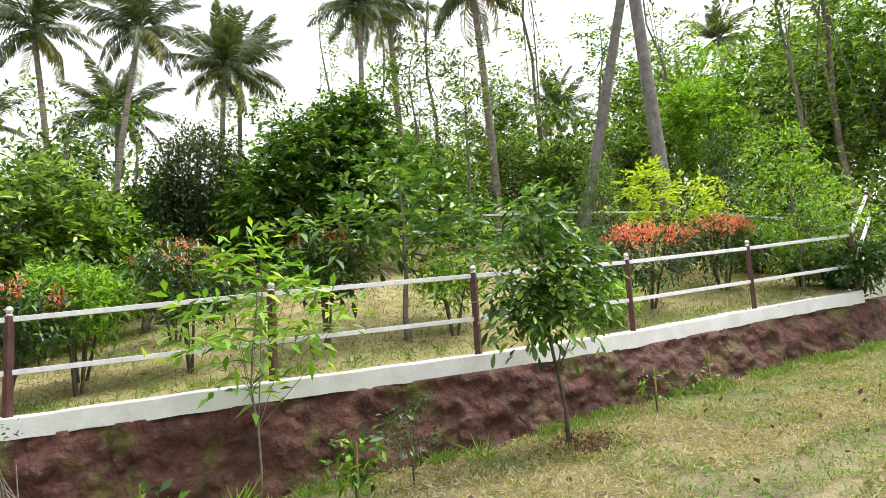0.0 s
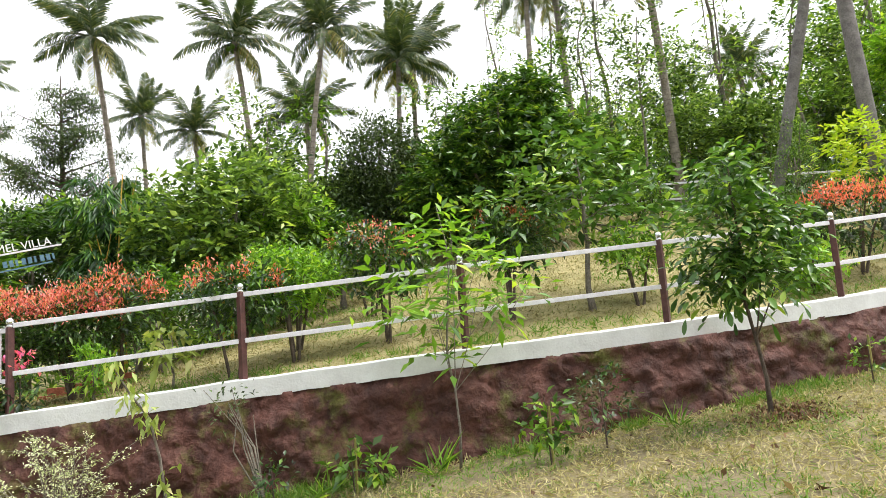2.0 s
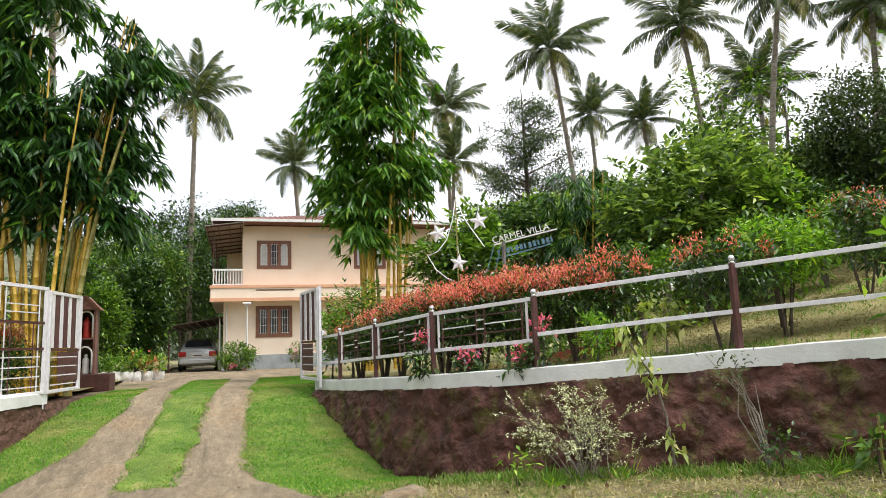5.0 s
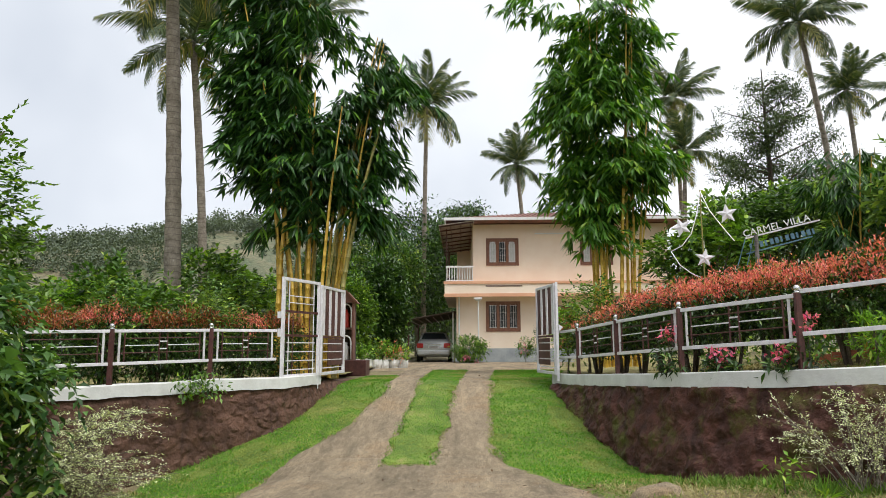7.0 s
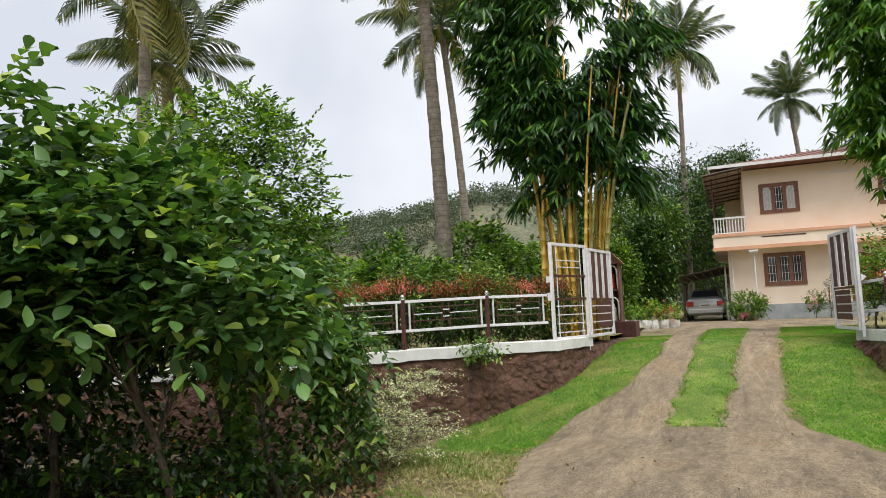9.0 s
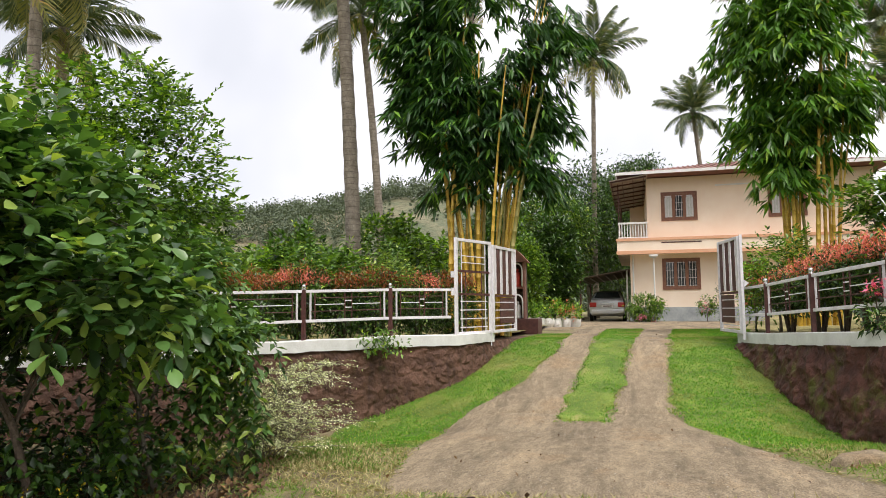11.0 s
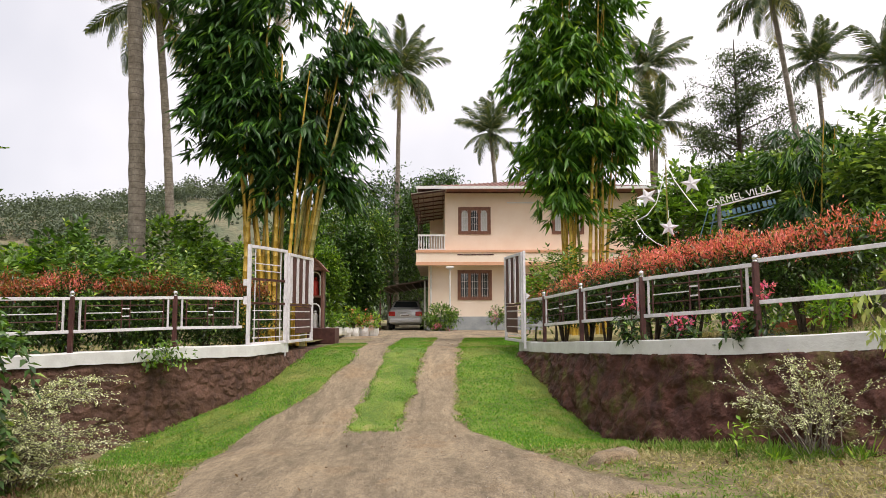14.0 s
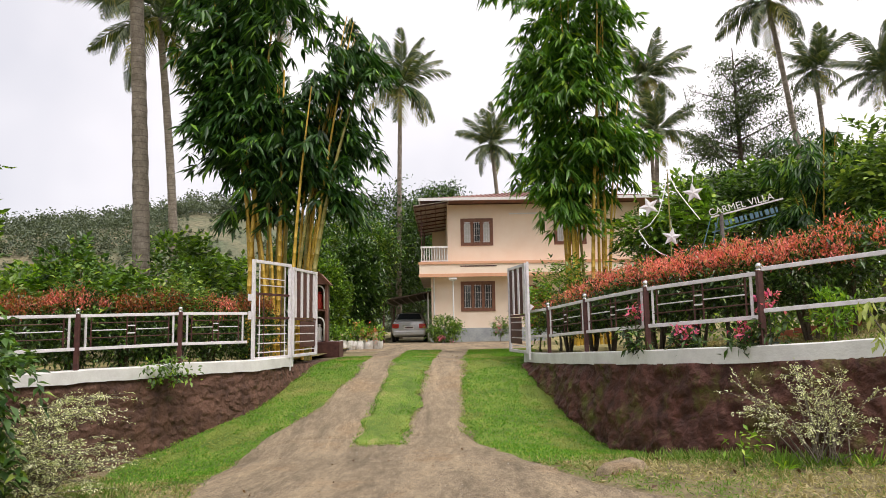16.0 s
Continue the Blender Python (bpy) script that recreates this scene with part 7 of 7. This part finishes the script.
to.matrix_local = Matrix.Translation(S0 + Vector((0, 0, 0.025)) - d * 0.02 - sg.location) @ rot @ Matrix.Diagonal((0.94, 1, 1, 1))
for k in range(13):
    a = S0.lerp(S1, 0.05 + k * 0.07) - Vector((0, 0, 0.14))
    part("lower_line_bar", Geo().bar(a, a + d * (0.05 if k % 3 else 0.03), 0.012, 0.085), M_BLUE, sg)
part("lower_rail", Geo().bar(S0 - Vector((0, 0, 0.235)), S1 - Vector((0.1, -0.04, 0.235)), 0.015, 0.02), M_BLUE, sg)


def star(c, r, tilt, seed):
    c = Vector(c)
    ax = Vector((0.93, -0.36, 0)).normalized()
    g = Geo()
    pts = []
    for k in range(10):
        a = math.pi / 2 + tilt + k * math.pi / 5
        q = r if k % 2 == 0 else r * 0.42
        pts.append(c + ax * (q * math.cos(a)) + up * (q * math.sin(a)))
    n = ax.cross(up) * 0.022
    g.add(pts + [c + n, c - n], [(k, (k + 1) % 10, 10) for k in range(10)] + [((k + 1) % 10, k, 11) for k in range(10)])
    e = thing("star_lantern", tuple(c), "silver-white five-pointed star lantern hung on a cord", "lantern", "star lanterns")
    part("star_body", g, M_SILVER, e)
    part("cord", Geo().tube([c + up * r, c + up * (r + 0.12)], [0.006, 0.006], 5), M_WHITE, e)


star((2.92, 10.85, 3.45), 0.17, 0.35, 1)
star((3.56, 10.6, 3.62), 0.17, 0.1, 2)
star((3.22, 10.72, 2.93), 0.16, -0.15, 3)
e = thing("light_cord", (3.27, 10.92, 4.06), "pale hanging cord with lights looped over the shrubs", "cord")
for P in ([(3.27, 10.92, 4.06), (3.2, 10.9, 3.7), (3.08, 10.88, 3.35), (2.92, 10.87, 3.15), (2.74, 10.87, 3.06)], [(3.27, 10.92, 4.06), (3.36, 10.8, 3.72), (3.45, 10.6, 3.45), (3.5, 10.4, 3.25), (3.5, 10.22, 3.13)], [(2.74, 10.87, 3.06), (2.85, 10.8, 2.83), (3.0, 10.7, 2.68), (3.15, 10.65, 2.6)]):
    part("cord", Geo().tube(P, [0.008] * len(P), 6), M_SILVER, e, smooth=True)
part("pole", Geo().tube([(3.27, 10.92, hg(3.27, 10.92)), (3.27, 10.92, 4.08)], [0.012, 0.01], 8), M_CULMG, e)

# ------------------------------------------------------------ shrine, planters and pots
sh = thing("garden_shrine", (-3.65, 18.6, 0.9), "small brick garden shrine with two arched niches and a tiled gable", "shrine")
part("base", Geo().box((-4.0, 18.3, 0.78), (-3.2, 19.1, 1.2)), M_MAROON, sh, bevel=0.02)
part("backing", Geo().box((-3.99, 18.72, 1.2), (-3.56, 18.9, 2.78)), M_BARKD, sh)
for x in (-3.99, -3.61):
    part("side_panel", Geo().box((x, 18.42, 1.2), (x + 0.05, 18.72, 2.78)), M_TILE, sh)
part("shelf", Geo().box((-3.94, 18.42, 2.02), (-3.61, 18.72, 2.07)), M_TILE, sh)
for z in (1.22, 2.07):
    arch = [(-3.775 + 0.15 * math.cos(a), 18.41, z + 0.46 + 0.17 * math.sin(a)) for a in np.linspace(0, math.pi, 9)]
    part("niche_trim", Geo().tube([(-3.625, 18.41, z)] + arch + [(-3.925, 18.41, z)], [0.022] * 11, 6), M_WHITE, sh, "white painted arched trim", smooth=True)
roof = part("roof", Geo().add([(-4.08, 18.3, 2.74), (-3.47, 18.3, 2.74), (-3.775, 18.3, 3.06), (-4.08, 19.0, 2.74), (-3.47, 19.0, 2.74), (-3.775, 19.0, 3.06)], ((0, 1, 2), (5, 4, 3), (0, 2, 5, 3), (2, 1, 4, 5), (1, 0, 3, 4))), M_TILE, sh)
part("barge_board", Geo().bar((-4.1, 18.28, 2.72), (-3.775, 18.28, 3.07), 0.03, 0.05).bar((-3.775, 18.28, 3.07), (-3.45, 18.28, 2.72), 0.03, 0.05), M_WOOD, roof)


def statue(x, y, z, h, material, label):
    g = Geo().tube([(x, y, z), (x, y, z + h * 0.1), (x, y, z + h * 0.45), (x, y, z + h * 0.7), (x, y, z + h * 0.8), (x, y, z + h * 0.84)], [h * 0.18, h * 0.2, h * 0.15, h * 0.17, h * 0.12, h * 0.05], 10)
    g.ball((x, y, z + h * 0.91), h * 0.085, 6)
    tagged(part("statue", g, material, smooth=True), label, "statue", "shrine statues")


M_REDP = surface("red_paint", (0.5, 0.03, 0.02), (0.62, 0.06, 0.04), 0.5, 6, 40, 0.05, 0.002)
statue(-3.775, 18.55, 2.07, 0.5, M_REDP, "small red painted statue in the shrine niche")
statue(-3.775, 18.55, 1.2, 0.48, M_WHITE, "small white painted statue in the shrine niche")
M_SACK = surface("white_sack", (0.78, 0.78, 0.77), (0.88, 0.88, 0.87), 0.7, 7, 40, 0.6, 0.02)
for i in range(6):
    u = i / 5
    q = random.Random(460 + i)
    x, y = -4.1 + 1.42 * u + q.uniform(-0.05, 0.05), 22.6 + 1.3 * u + q.uniform(-0.12, 0.12)
    e = thing("planter_bag", (x, y, 0.82), "white plastic planter bag with a leafy flowering plant", "planter", "planter bags")
    w = q.uniform(0.135, 0.175)
    g = Geo()
    rings, sides = 7, 14
    hb = q.uniform(0.3, 0.4)
    for r in range(rings + 1):
        f = r / rings
        for k in range(sides):
            a = 6.2832 * k / sides
            rr = w * (0.95 + 0.22 * math.sin(f * 2.6)) * (1 + 0.16 * noise.noise((math.cos(a) * 1.6 + i * 3, math.sin(a) * 1.6, f * 2.2)))
            g.v.append((x + rr * math.cos(a) + 0.04 * f * (i % 3 - 1), y + rr * math.sin(a), 0.8 + hb * f + (0.05 * noise.noise((a, i, 1)) if r == rings else 0)))
    for r in range(rings):
        for k in range(sides):
            g.f.append((r * sides + k, r * sides + (k + 1) % sides, (r + 1) * sides + (k + 1) % sides, (r + 1) * sides + k))
    g.f.append(tuple(range(sides))[::-1])
    part("bag", g, M_SACK, e)
    top = Geo().tube([(x, y, 0.8 + hb - 0.07), (x, y, 0.8 + hb - 0.05)], [w * 0.85, w * 0.8], 12)
    part("soil", top, M_LITTER, e)
    rng = np.random.default_rng(460 + i)
    foliage(e, [(x, y, 1.3 + 0.16 * (i % 3 == 0) + 0.06 * (i % 2), 0.24, 0.24, 0.2 + 0.1 * (i % 3 == 0))], 24, 8, 0.08, 0.17, 0.05, L_BRIGHT if i % 2 else L_MID, rng, name="plant", rise=0.5)
    if i > 2:
        flowers(e, np.stack([x + rng.normal(0, 0.15, 8), y - 0.16 + rng.normal(0, 0.1, 8), 1.35 + rng.normal(0, 0.13, 8)], 1), L_SCAR, rng, 0.08, 8)
tree("round_shrub", -0.3, 30.7, 0.8, [(0, 0, 0.6, 0.75, 0.65, 0.55)], 0.03, 260, 9, 0.1, 0.14, 0.06, L_MID, "rounded green shrub beside the car", 470, category="shrub")
e = tree("potted_shrub", 2.25, 31.3, 0.8, [(0, 0, 0.7, 0.35, 0.35, 0.4)], 0.02, 60, 8, 0.07, 0.14, 0.05, L_MID, "flowering shrub by the house wall", 471, category="shrub")
rng = np.random.default_rng(472)
flowers(e, np.stack([2.1 + rng.normal(0, 0.15, 8), 31.1 + rng.normal(0, 0.1, 8), 1.4 + rng.normal(0, 0.15, 8)], 1), L_PINK, rng, 0.08, 9)
flowers(e, np.stack([-0.4 + rng.normal(0, 0.3, 8), 30.1 + rng.normal(0, 0.05, 8), 1.0 + rng.normal(0, 0.08, 8)], 1), L_PINK, rng, 0.08, 9, name="fallen_bloom")
tree("thin_conifer", 2.75, 31.0, 0.8, [(0, 0, 0.9, 0.15, 0.15, 0.8)], 0.02, 60, 9, 0.05, 0.09, 0.02, L_DARK, "thin dark conifer by the house wall", 473, category="shrub")

# pink flowering plants behind the grille fence
for i, (x, y, z, r) in enumerate([(2.3, 9.75, 1.72, 0.13), (2.85, 9.35, 1.4, 0.13), (3.2, 8.25, 1.42, 0.13), (3.45, 8.1, 1.75, 0.12), (2.75, 9.1, 1.42, 0.1)]):
    rng = np.random.default_rng(480 + i)
    zb = hg(x, y)
    e = thing("pink_flower_plant", (x, y, zb), "leafy plant with a cluster of pink flowers at the fence", "plant", "pink flowers")
    part("stem", Geo().tube([(x, y, zb - 0.03), (x, y, z)], [0.012, 0.006], 5), M_BARKD, e)
    foliage(e, [(x, y, (zb + z) / 2, 0.2, 0.2, (z - zb) / 2)], 26, 7, 0.05, 0.13, 0.045, L_DARK, rng, name="leaves")
    flowers(e, np.stack([x + rng.normal(0, r * 0.45, 6), y + rng.normal(0, r * 0.35, 6), z + rng.normal(0, r * 0.4, 6)], 1), L_PINK, rng, 0.085, 12)
tree("yucca", 4.15, 7.95, hg(4.15, 7.95), [(0, 0, 0.35, 0.2, 0.2, 0.28)], 0.02, 60, 10, 0.04, 0.10, 0.03, L_BRIGHT, "small bright green bushy plant behind the fence", 490, category="plant", rise=0.7)
tree("broad_leaf_plant", 4.75, 7.35, hg(4.75, 7.35), [(0, 0, 0.5, 0.25, 0.25, 0.25)], 0.015, 16, 5, 0.06, 0.2, 0.09, L_WILT, "pale broad-leaved plant leaning on the fence", 491, category="plant", droop=0.5)
# made-up bucket shape standing in for a hanging blue plastic bag
g = Geo().tube([(3.1, 9.9, 1.2), (3.1, 9.9, 1.5)], [0.1, 0.13], 12)
tagged(part("bucket", g, M_BLUE, smooth=True), "unidentified blue plastic item among the shrubs, shaped as a bucket", "bucket")

# ------------------------------------------------------------ small plants at the foot of the wall
def stake_plant(x, y, h, leaf, seed, stake=True, n=14, ln=0.14, label="small planted shrub tied to a wooden stake"):
    z = lg(x, y)
    rng = np.random.default_rng(seed)
    e = thing("young_plant", (x, y, z), label, "plant", "young plants")
    if stake:
        part("stake", Geo().tube([(x + 0.03, y, z - 0.05), (x + 0.04, y, z + 0.5)], [0.014, 0.012], 6), M_CULMG, e, "bare wooden stake")
    part("stem", Geo().tube([(x, y, z - 0.03), (x - 0.02, y + 0.01, z + h)], [0.01, 0.004], 5), M_BARKD, e)
    foliage(e, [(x, y, z + h * 0.6, h * 0.42, h * 0.42, h * 0.4)], n, 5, 0.05, ln, ln * 0.42, leaf, rng, name="leaves")


for i, (x, y, h, lf, st, n, ln) in enumerate([(5.1, 4.85, 0.45, L_MID, True, 12, 0.15), (6.1, 3.3, 0.6, L_MID, True, 26, 0.13), (6.55, 2.95, 0.75, L_DARK, False, 50, 0.07), (4.75, 5.6, 0.4, L_DARK, False, 20, 0.08), (2.55, 6.95, 0.4, L_BRIGHT, False, 9, 0.1),
                                              (9.1, 1.05, 0.45, L_MID, True, 16, 0.08), (10.1, 0.5, 0.4, L_GRASS, True, 10, 0.08), (5.35, 4.75, 0.3, L_BRIGHT, False, 9, 0.14)]):
    stake_plant(x, y, h, lf, 500 + i, st, n, ln, "small planted shrub tied to a wooden stake" if st else "small leafy shrub at the foot of the wall")
e = thing("dry_twig_shrub", (4.75, 5.75, lg(4.75, 5.75)), "dry leggy shrub leaning on the wall", "plant")
g = Geo()
q = random.Random(510)
for k in range(9):
    g.tube([(4.75, 5.75, lg(4.75, 5.75)), (4.65 + q.uniform(-0.2, 0.15), 5.85, 0.8), (4.5 + q.uniform(-0.3, 0.3), 5.95 + q.uniform(-0.1, 0.1), q.uniform(1.0, 1.45))], [0.012, 0.007, 0.003], 5, cap=False)
part("branching_stem", g, M_BARK, e)
foliage(e, [(4.5, 5.95, 1.25, 0.25, 0.15, 0.25)], 14, 5, 0.05, 0.07, 0.03, L_GREY, np.random.default_rng(511), name="leaves")


# ------------------------------------------------------------ grass
def blades(name, pts, ground_fn, leaf, ln, wd, per, rise, seed, label, spread=0.03, lift=0.0):
    rng = np.random.default_rng(seed)
    z = ground_fn(pts[:, 0], pts[:, 1])
    C = np.concatenate([pts, z[:, None] + lift], 1).repeat(per, 0) + rng.normal(0, spread, (len(pts) * per, 3)) * np.array([1, 1, 0])
    D = rng.normal(0, 0.55, C.shape) + np.array([0, 0, rise])
    D[:, 2] = np.abs(D[:, 2])
    s = rng.uniform(0.5, 1.3, len(C))
    ob = leaf_part(name, C, D, ln * s, wd, leaf, None, rng, droop=0.25, fold=0.1)
    return tagged(ob, label, "grass", kind="stuff")


def edge_arr(curve, y):
    return np.array([curve(v) for v in y])


def patchy(x, y, k, s):
    return np.array([noise.noise((a * s, b * s, k)) for a, b in zip(x, y)])


def lawn_ok(x, y):
    apron = (y > 5.7) & (x > edge_arr(EDGE_L, y) + 0.05) & (x < edge_arr(EDGE_R, y) - 0.02)
    return (behind(x, y) < -0.32) & ~apron & (y < 8.6)


rng = np.random.default_rng(600)
P = box_area(-5.2, 14, -6, 8.6, lawn_ok)(rng, 62000)
k = patchy(P[:, 0], P[:, 1], 1.0, 0.9)
blades("dry_grass", P[k < 0.18], low_ground, L_STRAW, 0.10, 0.011, 3, 0.18, 601, "straw-coloured dry grass and clippings on the lawn")
blades("green_grass", P[k > -0.05][:27000], low_ground, L_GRASS, 0.075, 0.011, 3, 0.5, 602, "green grass patches on the lawn")
Q = box_area(1.5, 14, -2, 8.6, lambda x, y: (behind(x, y) < -0.2) & (behind(x, y) > -0.75))(rng, 2600)
k = patchy(Q[:, 0], Q[:, 1], 3.0, 1.3)
blades("wall_foot_grass", Q[k > -0.05], low_ground, L_GRASS, 0.16, 0.012, 6, 0.8, 603, "longer green grass tufts along the foot of the wall", 0.05)
for i, (x, y, h) in enumerate([(4.95, 5.2, 0.4), (5.75, 4.35, 0.5), (2.9, 6.9, 0.3), (7.35, 2.6, 0.35), (3.6, 6.6, 0.3)]):
    T = np.array([[x, y]]).repeat(26, 0) + rng.normal(0, 0.06, (26, 2))
    blades("grass_tuft", T, low_ground, L_BRIGHT, h, 0.02, 1, 1.0, 610 + i, "upright tuft of long bright grass by the wall", 0.02)


def turf_ok(x, y):
    wl = np.interp(y, [8.3, 9.5, 11, 12.0, 13.2, 14.5, 17.6, 22], [-5.0, -6.2, -5.8, -4.85, -3.95, -3.35, -2.9, -2.5])
    wr = np.interp(y, [8.3, 9.5, 11.5, 13.4, 14.8, 17, 22], [2.0, 2.2, 1.78, 1.45, 1.3, 1.7, 2.6])
    el, er, ml, mr = (edge_arr(c, y) for c in (EDGE_L, EDGE_R, MID_L, MID_R))
    fringe = 0.03 + 0.11 * np.abs(patchy(x, y, 21.0, 7.0))
    a = (x > wl) & (x < el + fringe) & (y < 17.6)
    b = (x > er - fringe) & (x < wr)
    c = (x > ml - fringe) & (x < mr + fringe) & (y > 9.95 + 2 * fringe) & (y < 21.4)
    return a | b | c


T = box_area(-5.6, 2.6, 8.3, 21.4, turf_ok)(rng, 52000)
k = patchy(T[:, 0], T[:, 1], 5.0, 1.1) + 0.5 * patchy(T[:, 0], T[:, 1], 6.0, 3.5)
blades("turf_grass", T[k < 0.16], low_ground, L_TURF, 0.05, 0.009, 2, 0.9, 604, "short bright green turf blades", 0.02, 0.016)
blades("turf_grass", T[k >= 0.1], low_ground, L_PALE, 0.04, 0.009, 2, 0.8, 614, "paler yellow-green worn patches of turf", 0.02, 0.02)
B = box_area(3.2, 19, -2, 14, lambda x, y: (behind(x, y) > 0.25) & ~past_upper(x, y))(rng, 26000)
k = patchy(B[:, 0], B[:, 1], 7.0, 0.7)
blades("bank_grass", B[k < 0.2], high_ground, L_HAY, 0.09, 0.012, 3, 0.35, 605, "dry yellow grass on the bank", 0.05)
blades("bank_grass", B[k > 0.12], high_ground, L_GRASS, 0.09, 0.012, 3, 0.6, 606, "green grass on the bank", 0.05)
LT = box_area(-5.2, 13, -2, 8.2, lawn_ok)(rng, 500)
ob = blades("fallen_leaves", LT, low_ground, L_LITTER, 0.09, 0.045, 1, 0.1, 607, "brown fallen leaves on the lawn", 0.05, 0.015)
D2 = np.stack([7.65 + rng.normal(0, 0.3, 500), 1.6 + rng.normal(0, 0.22, 500)], 1)
blades("dead_mulch", D2, low_ground, L_LITTER, 0.08, 0.02, 2, 0.15, 608, "brown mulch heaped round the sapling", 0.03, 0.01)
DL = box_area(-3, 1.5, 6, 20, lambda x, y: ~turf_ok(x, y))(rng, 60)
blades("fallen_leaves", DL, low_ground, L_LITTER, 0.055, 0.025, 1, 0.1, 609, "brown leaves scattered on the drive", 0.05, 0.03)

VG = box_area(-6.6, -3.2, 6.6, 10.6, lambda x, y: (y < 8.3 + (x + 8.7) * 0.84) & (x < np.interp(y, [6.6, 8.3, 9.5, 11], [-3.2, -4.5, -5.5, -5.3])))(rng, 5200)
k = patchy(VG[:, 0], VG[:, 1], 2.0, 1.0)
blades("dry_grass", VG[k < 0.2], low_ground, L_STRAW, 0.1, 0.011, 3, 0.25, 615, "straw-coloured dry grass on the verge below the wall")
blades("green_grass", VG[k > -0.1], low_ground, L_GRASS, 0.09, 0.011, 3, 0.55, 616, "green grass tufts on the verge below the wall")
TL = box_area(-9.5, -3.6, 1.2, 7.0, lambda x, y: x < -3.7 - np.abs(y - 4.6) * 0.35)(rng, 2600)
blades("leaf_litter", TL, low_ground, L_LITTER, 0.1, 0.045, 2, 0.12, 611, "brown leaf litter beneath the thicket", 0.05, 0.03)

FT = box_area(4.4, 14, -1.2, 8.0, lambda x, y: (behind(x, y) > 0.3) & (behind(x, y) < 0.75))(rng, 170)
blades("fence_foot_grass", FT, high_ground, L_GRASS, 0.17, 0.012, 7, 0.9, 612, "green grass tufts along the foot of the fence", 0.04)

GP = box_area(-3.4, 1.7, 5.8, 20, lambda x, y: (x > edge_arr(EDGE_L, y)) & (x < edge_arr(EDGE_R, y)) & ~turf_ok(x, y))(rng, 5200)
k = patchy(GP[:, 0], GP[:, 1], 11.0, 0.8)
GP = GP[k > -0.12]
n = len(GP)
r = 0.003 + 0.006 * rng.random((n, 1, 1)) ** 3
O = np.array([[1, 0, 0], [0, 1, 0], [-1, 0, 0], [0, -1, 0], [0, 0, 0.8], [0, 0, -0.8]], float)[None] * r * rng.uniform(0.7, 1.3, (n, 6, 1))
ctr = np.concatenate([GP, (low_ground(GP[:, 0], GP[:, 1]) + 0.024)[:, None]], 1)[:, None]
g = Geo()
g.v = [tuple(p) for p in (ctr + O).reshape(-1, 3)]
oct_f = ((0, 1, 4), (1, 2, 4), (2, 3, 4), (3, 0, 4), (1, 0, 5), (2, 1, 5), (3, 2, 5), (0, 3, 5))
g.f = [tuple(6 * i + a for a in f) for i in range(n) for f in oct_f]
M_PEB = leafy("pebble", (0.17, 0.14, 0.11), (0.36, 0.31, 0.25), (0.5, 0.46, 0.4), 0.9, 0.0, spec=0.2)
tagged(part("drive_gravel", g, M_PEB), "loose gravel and grit on the worn concrete drive", "gravel", kind="stuff")
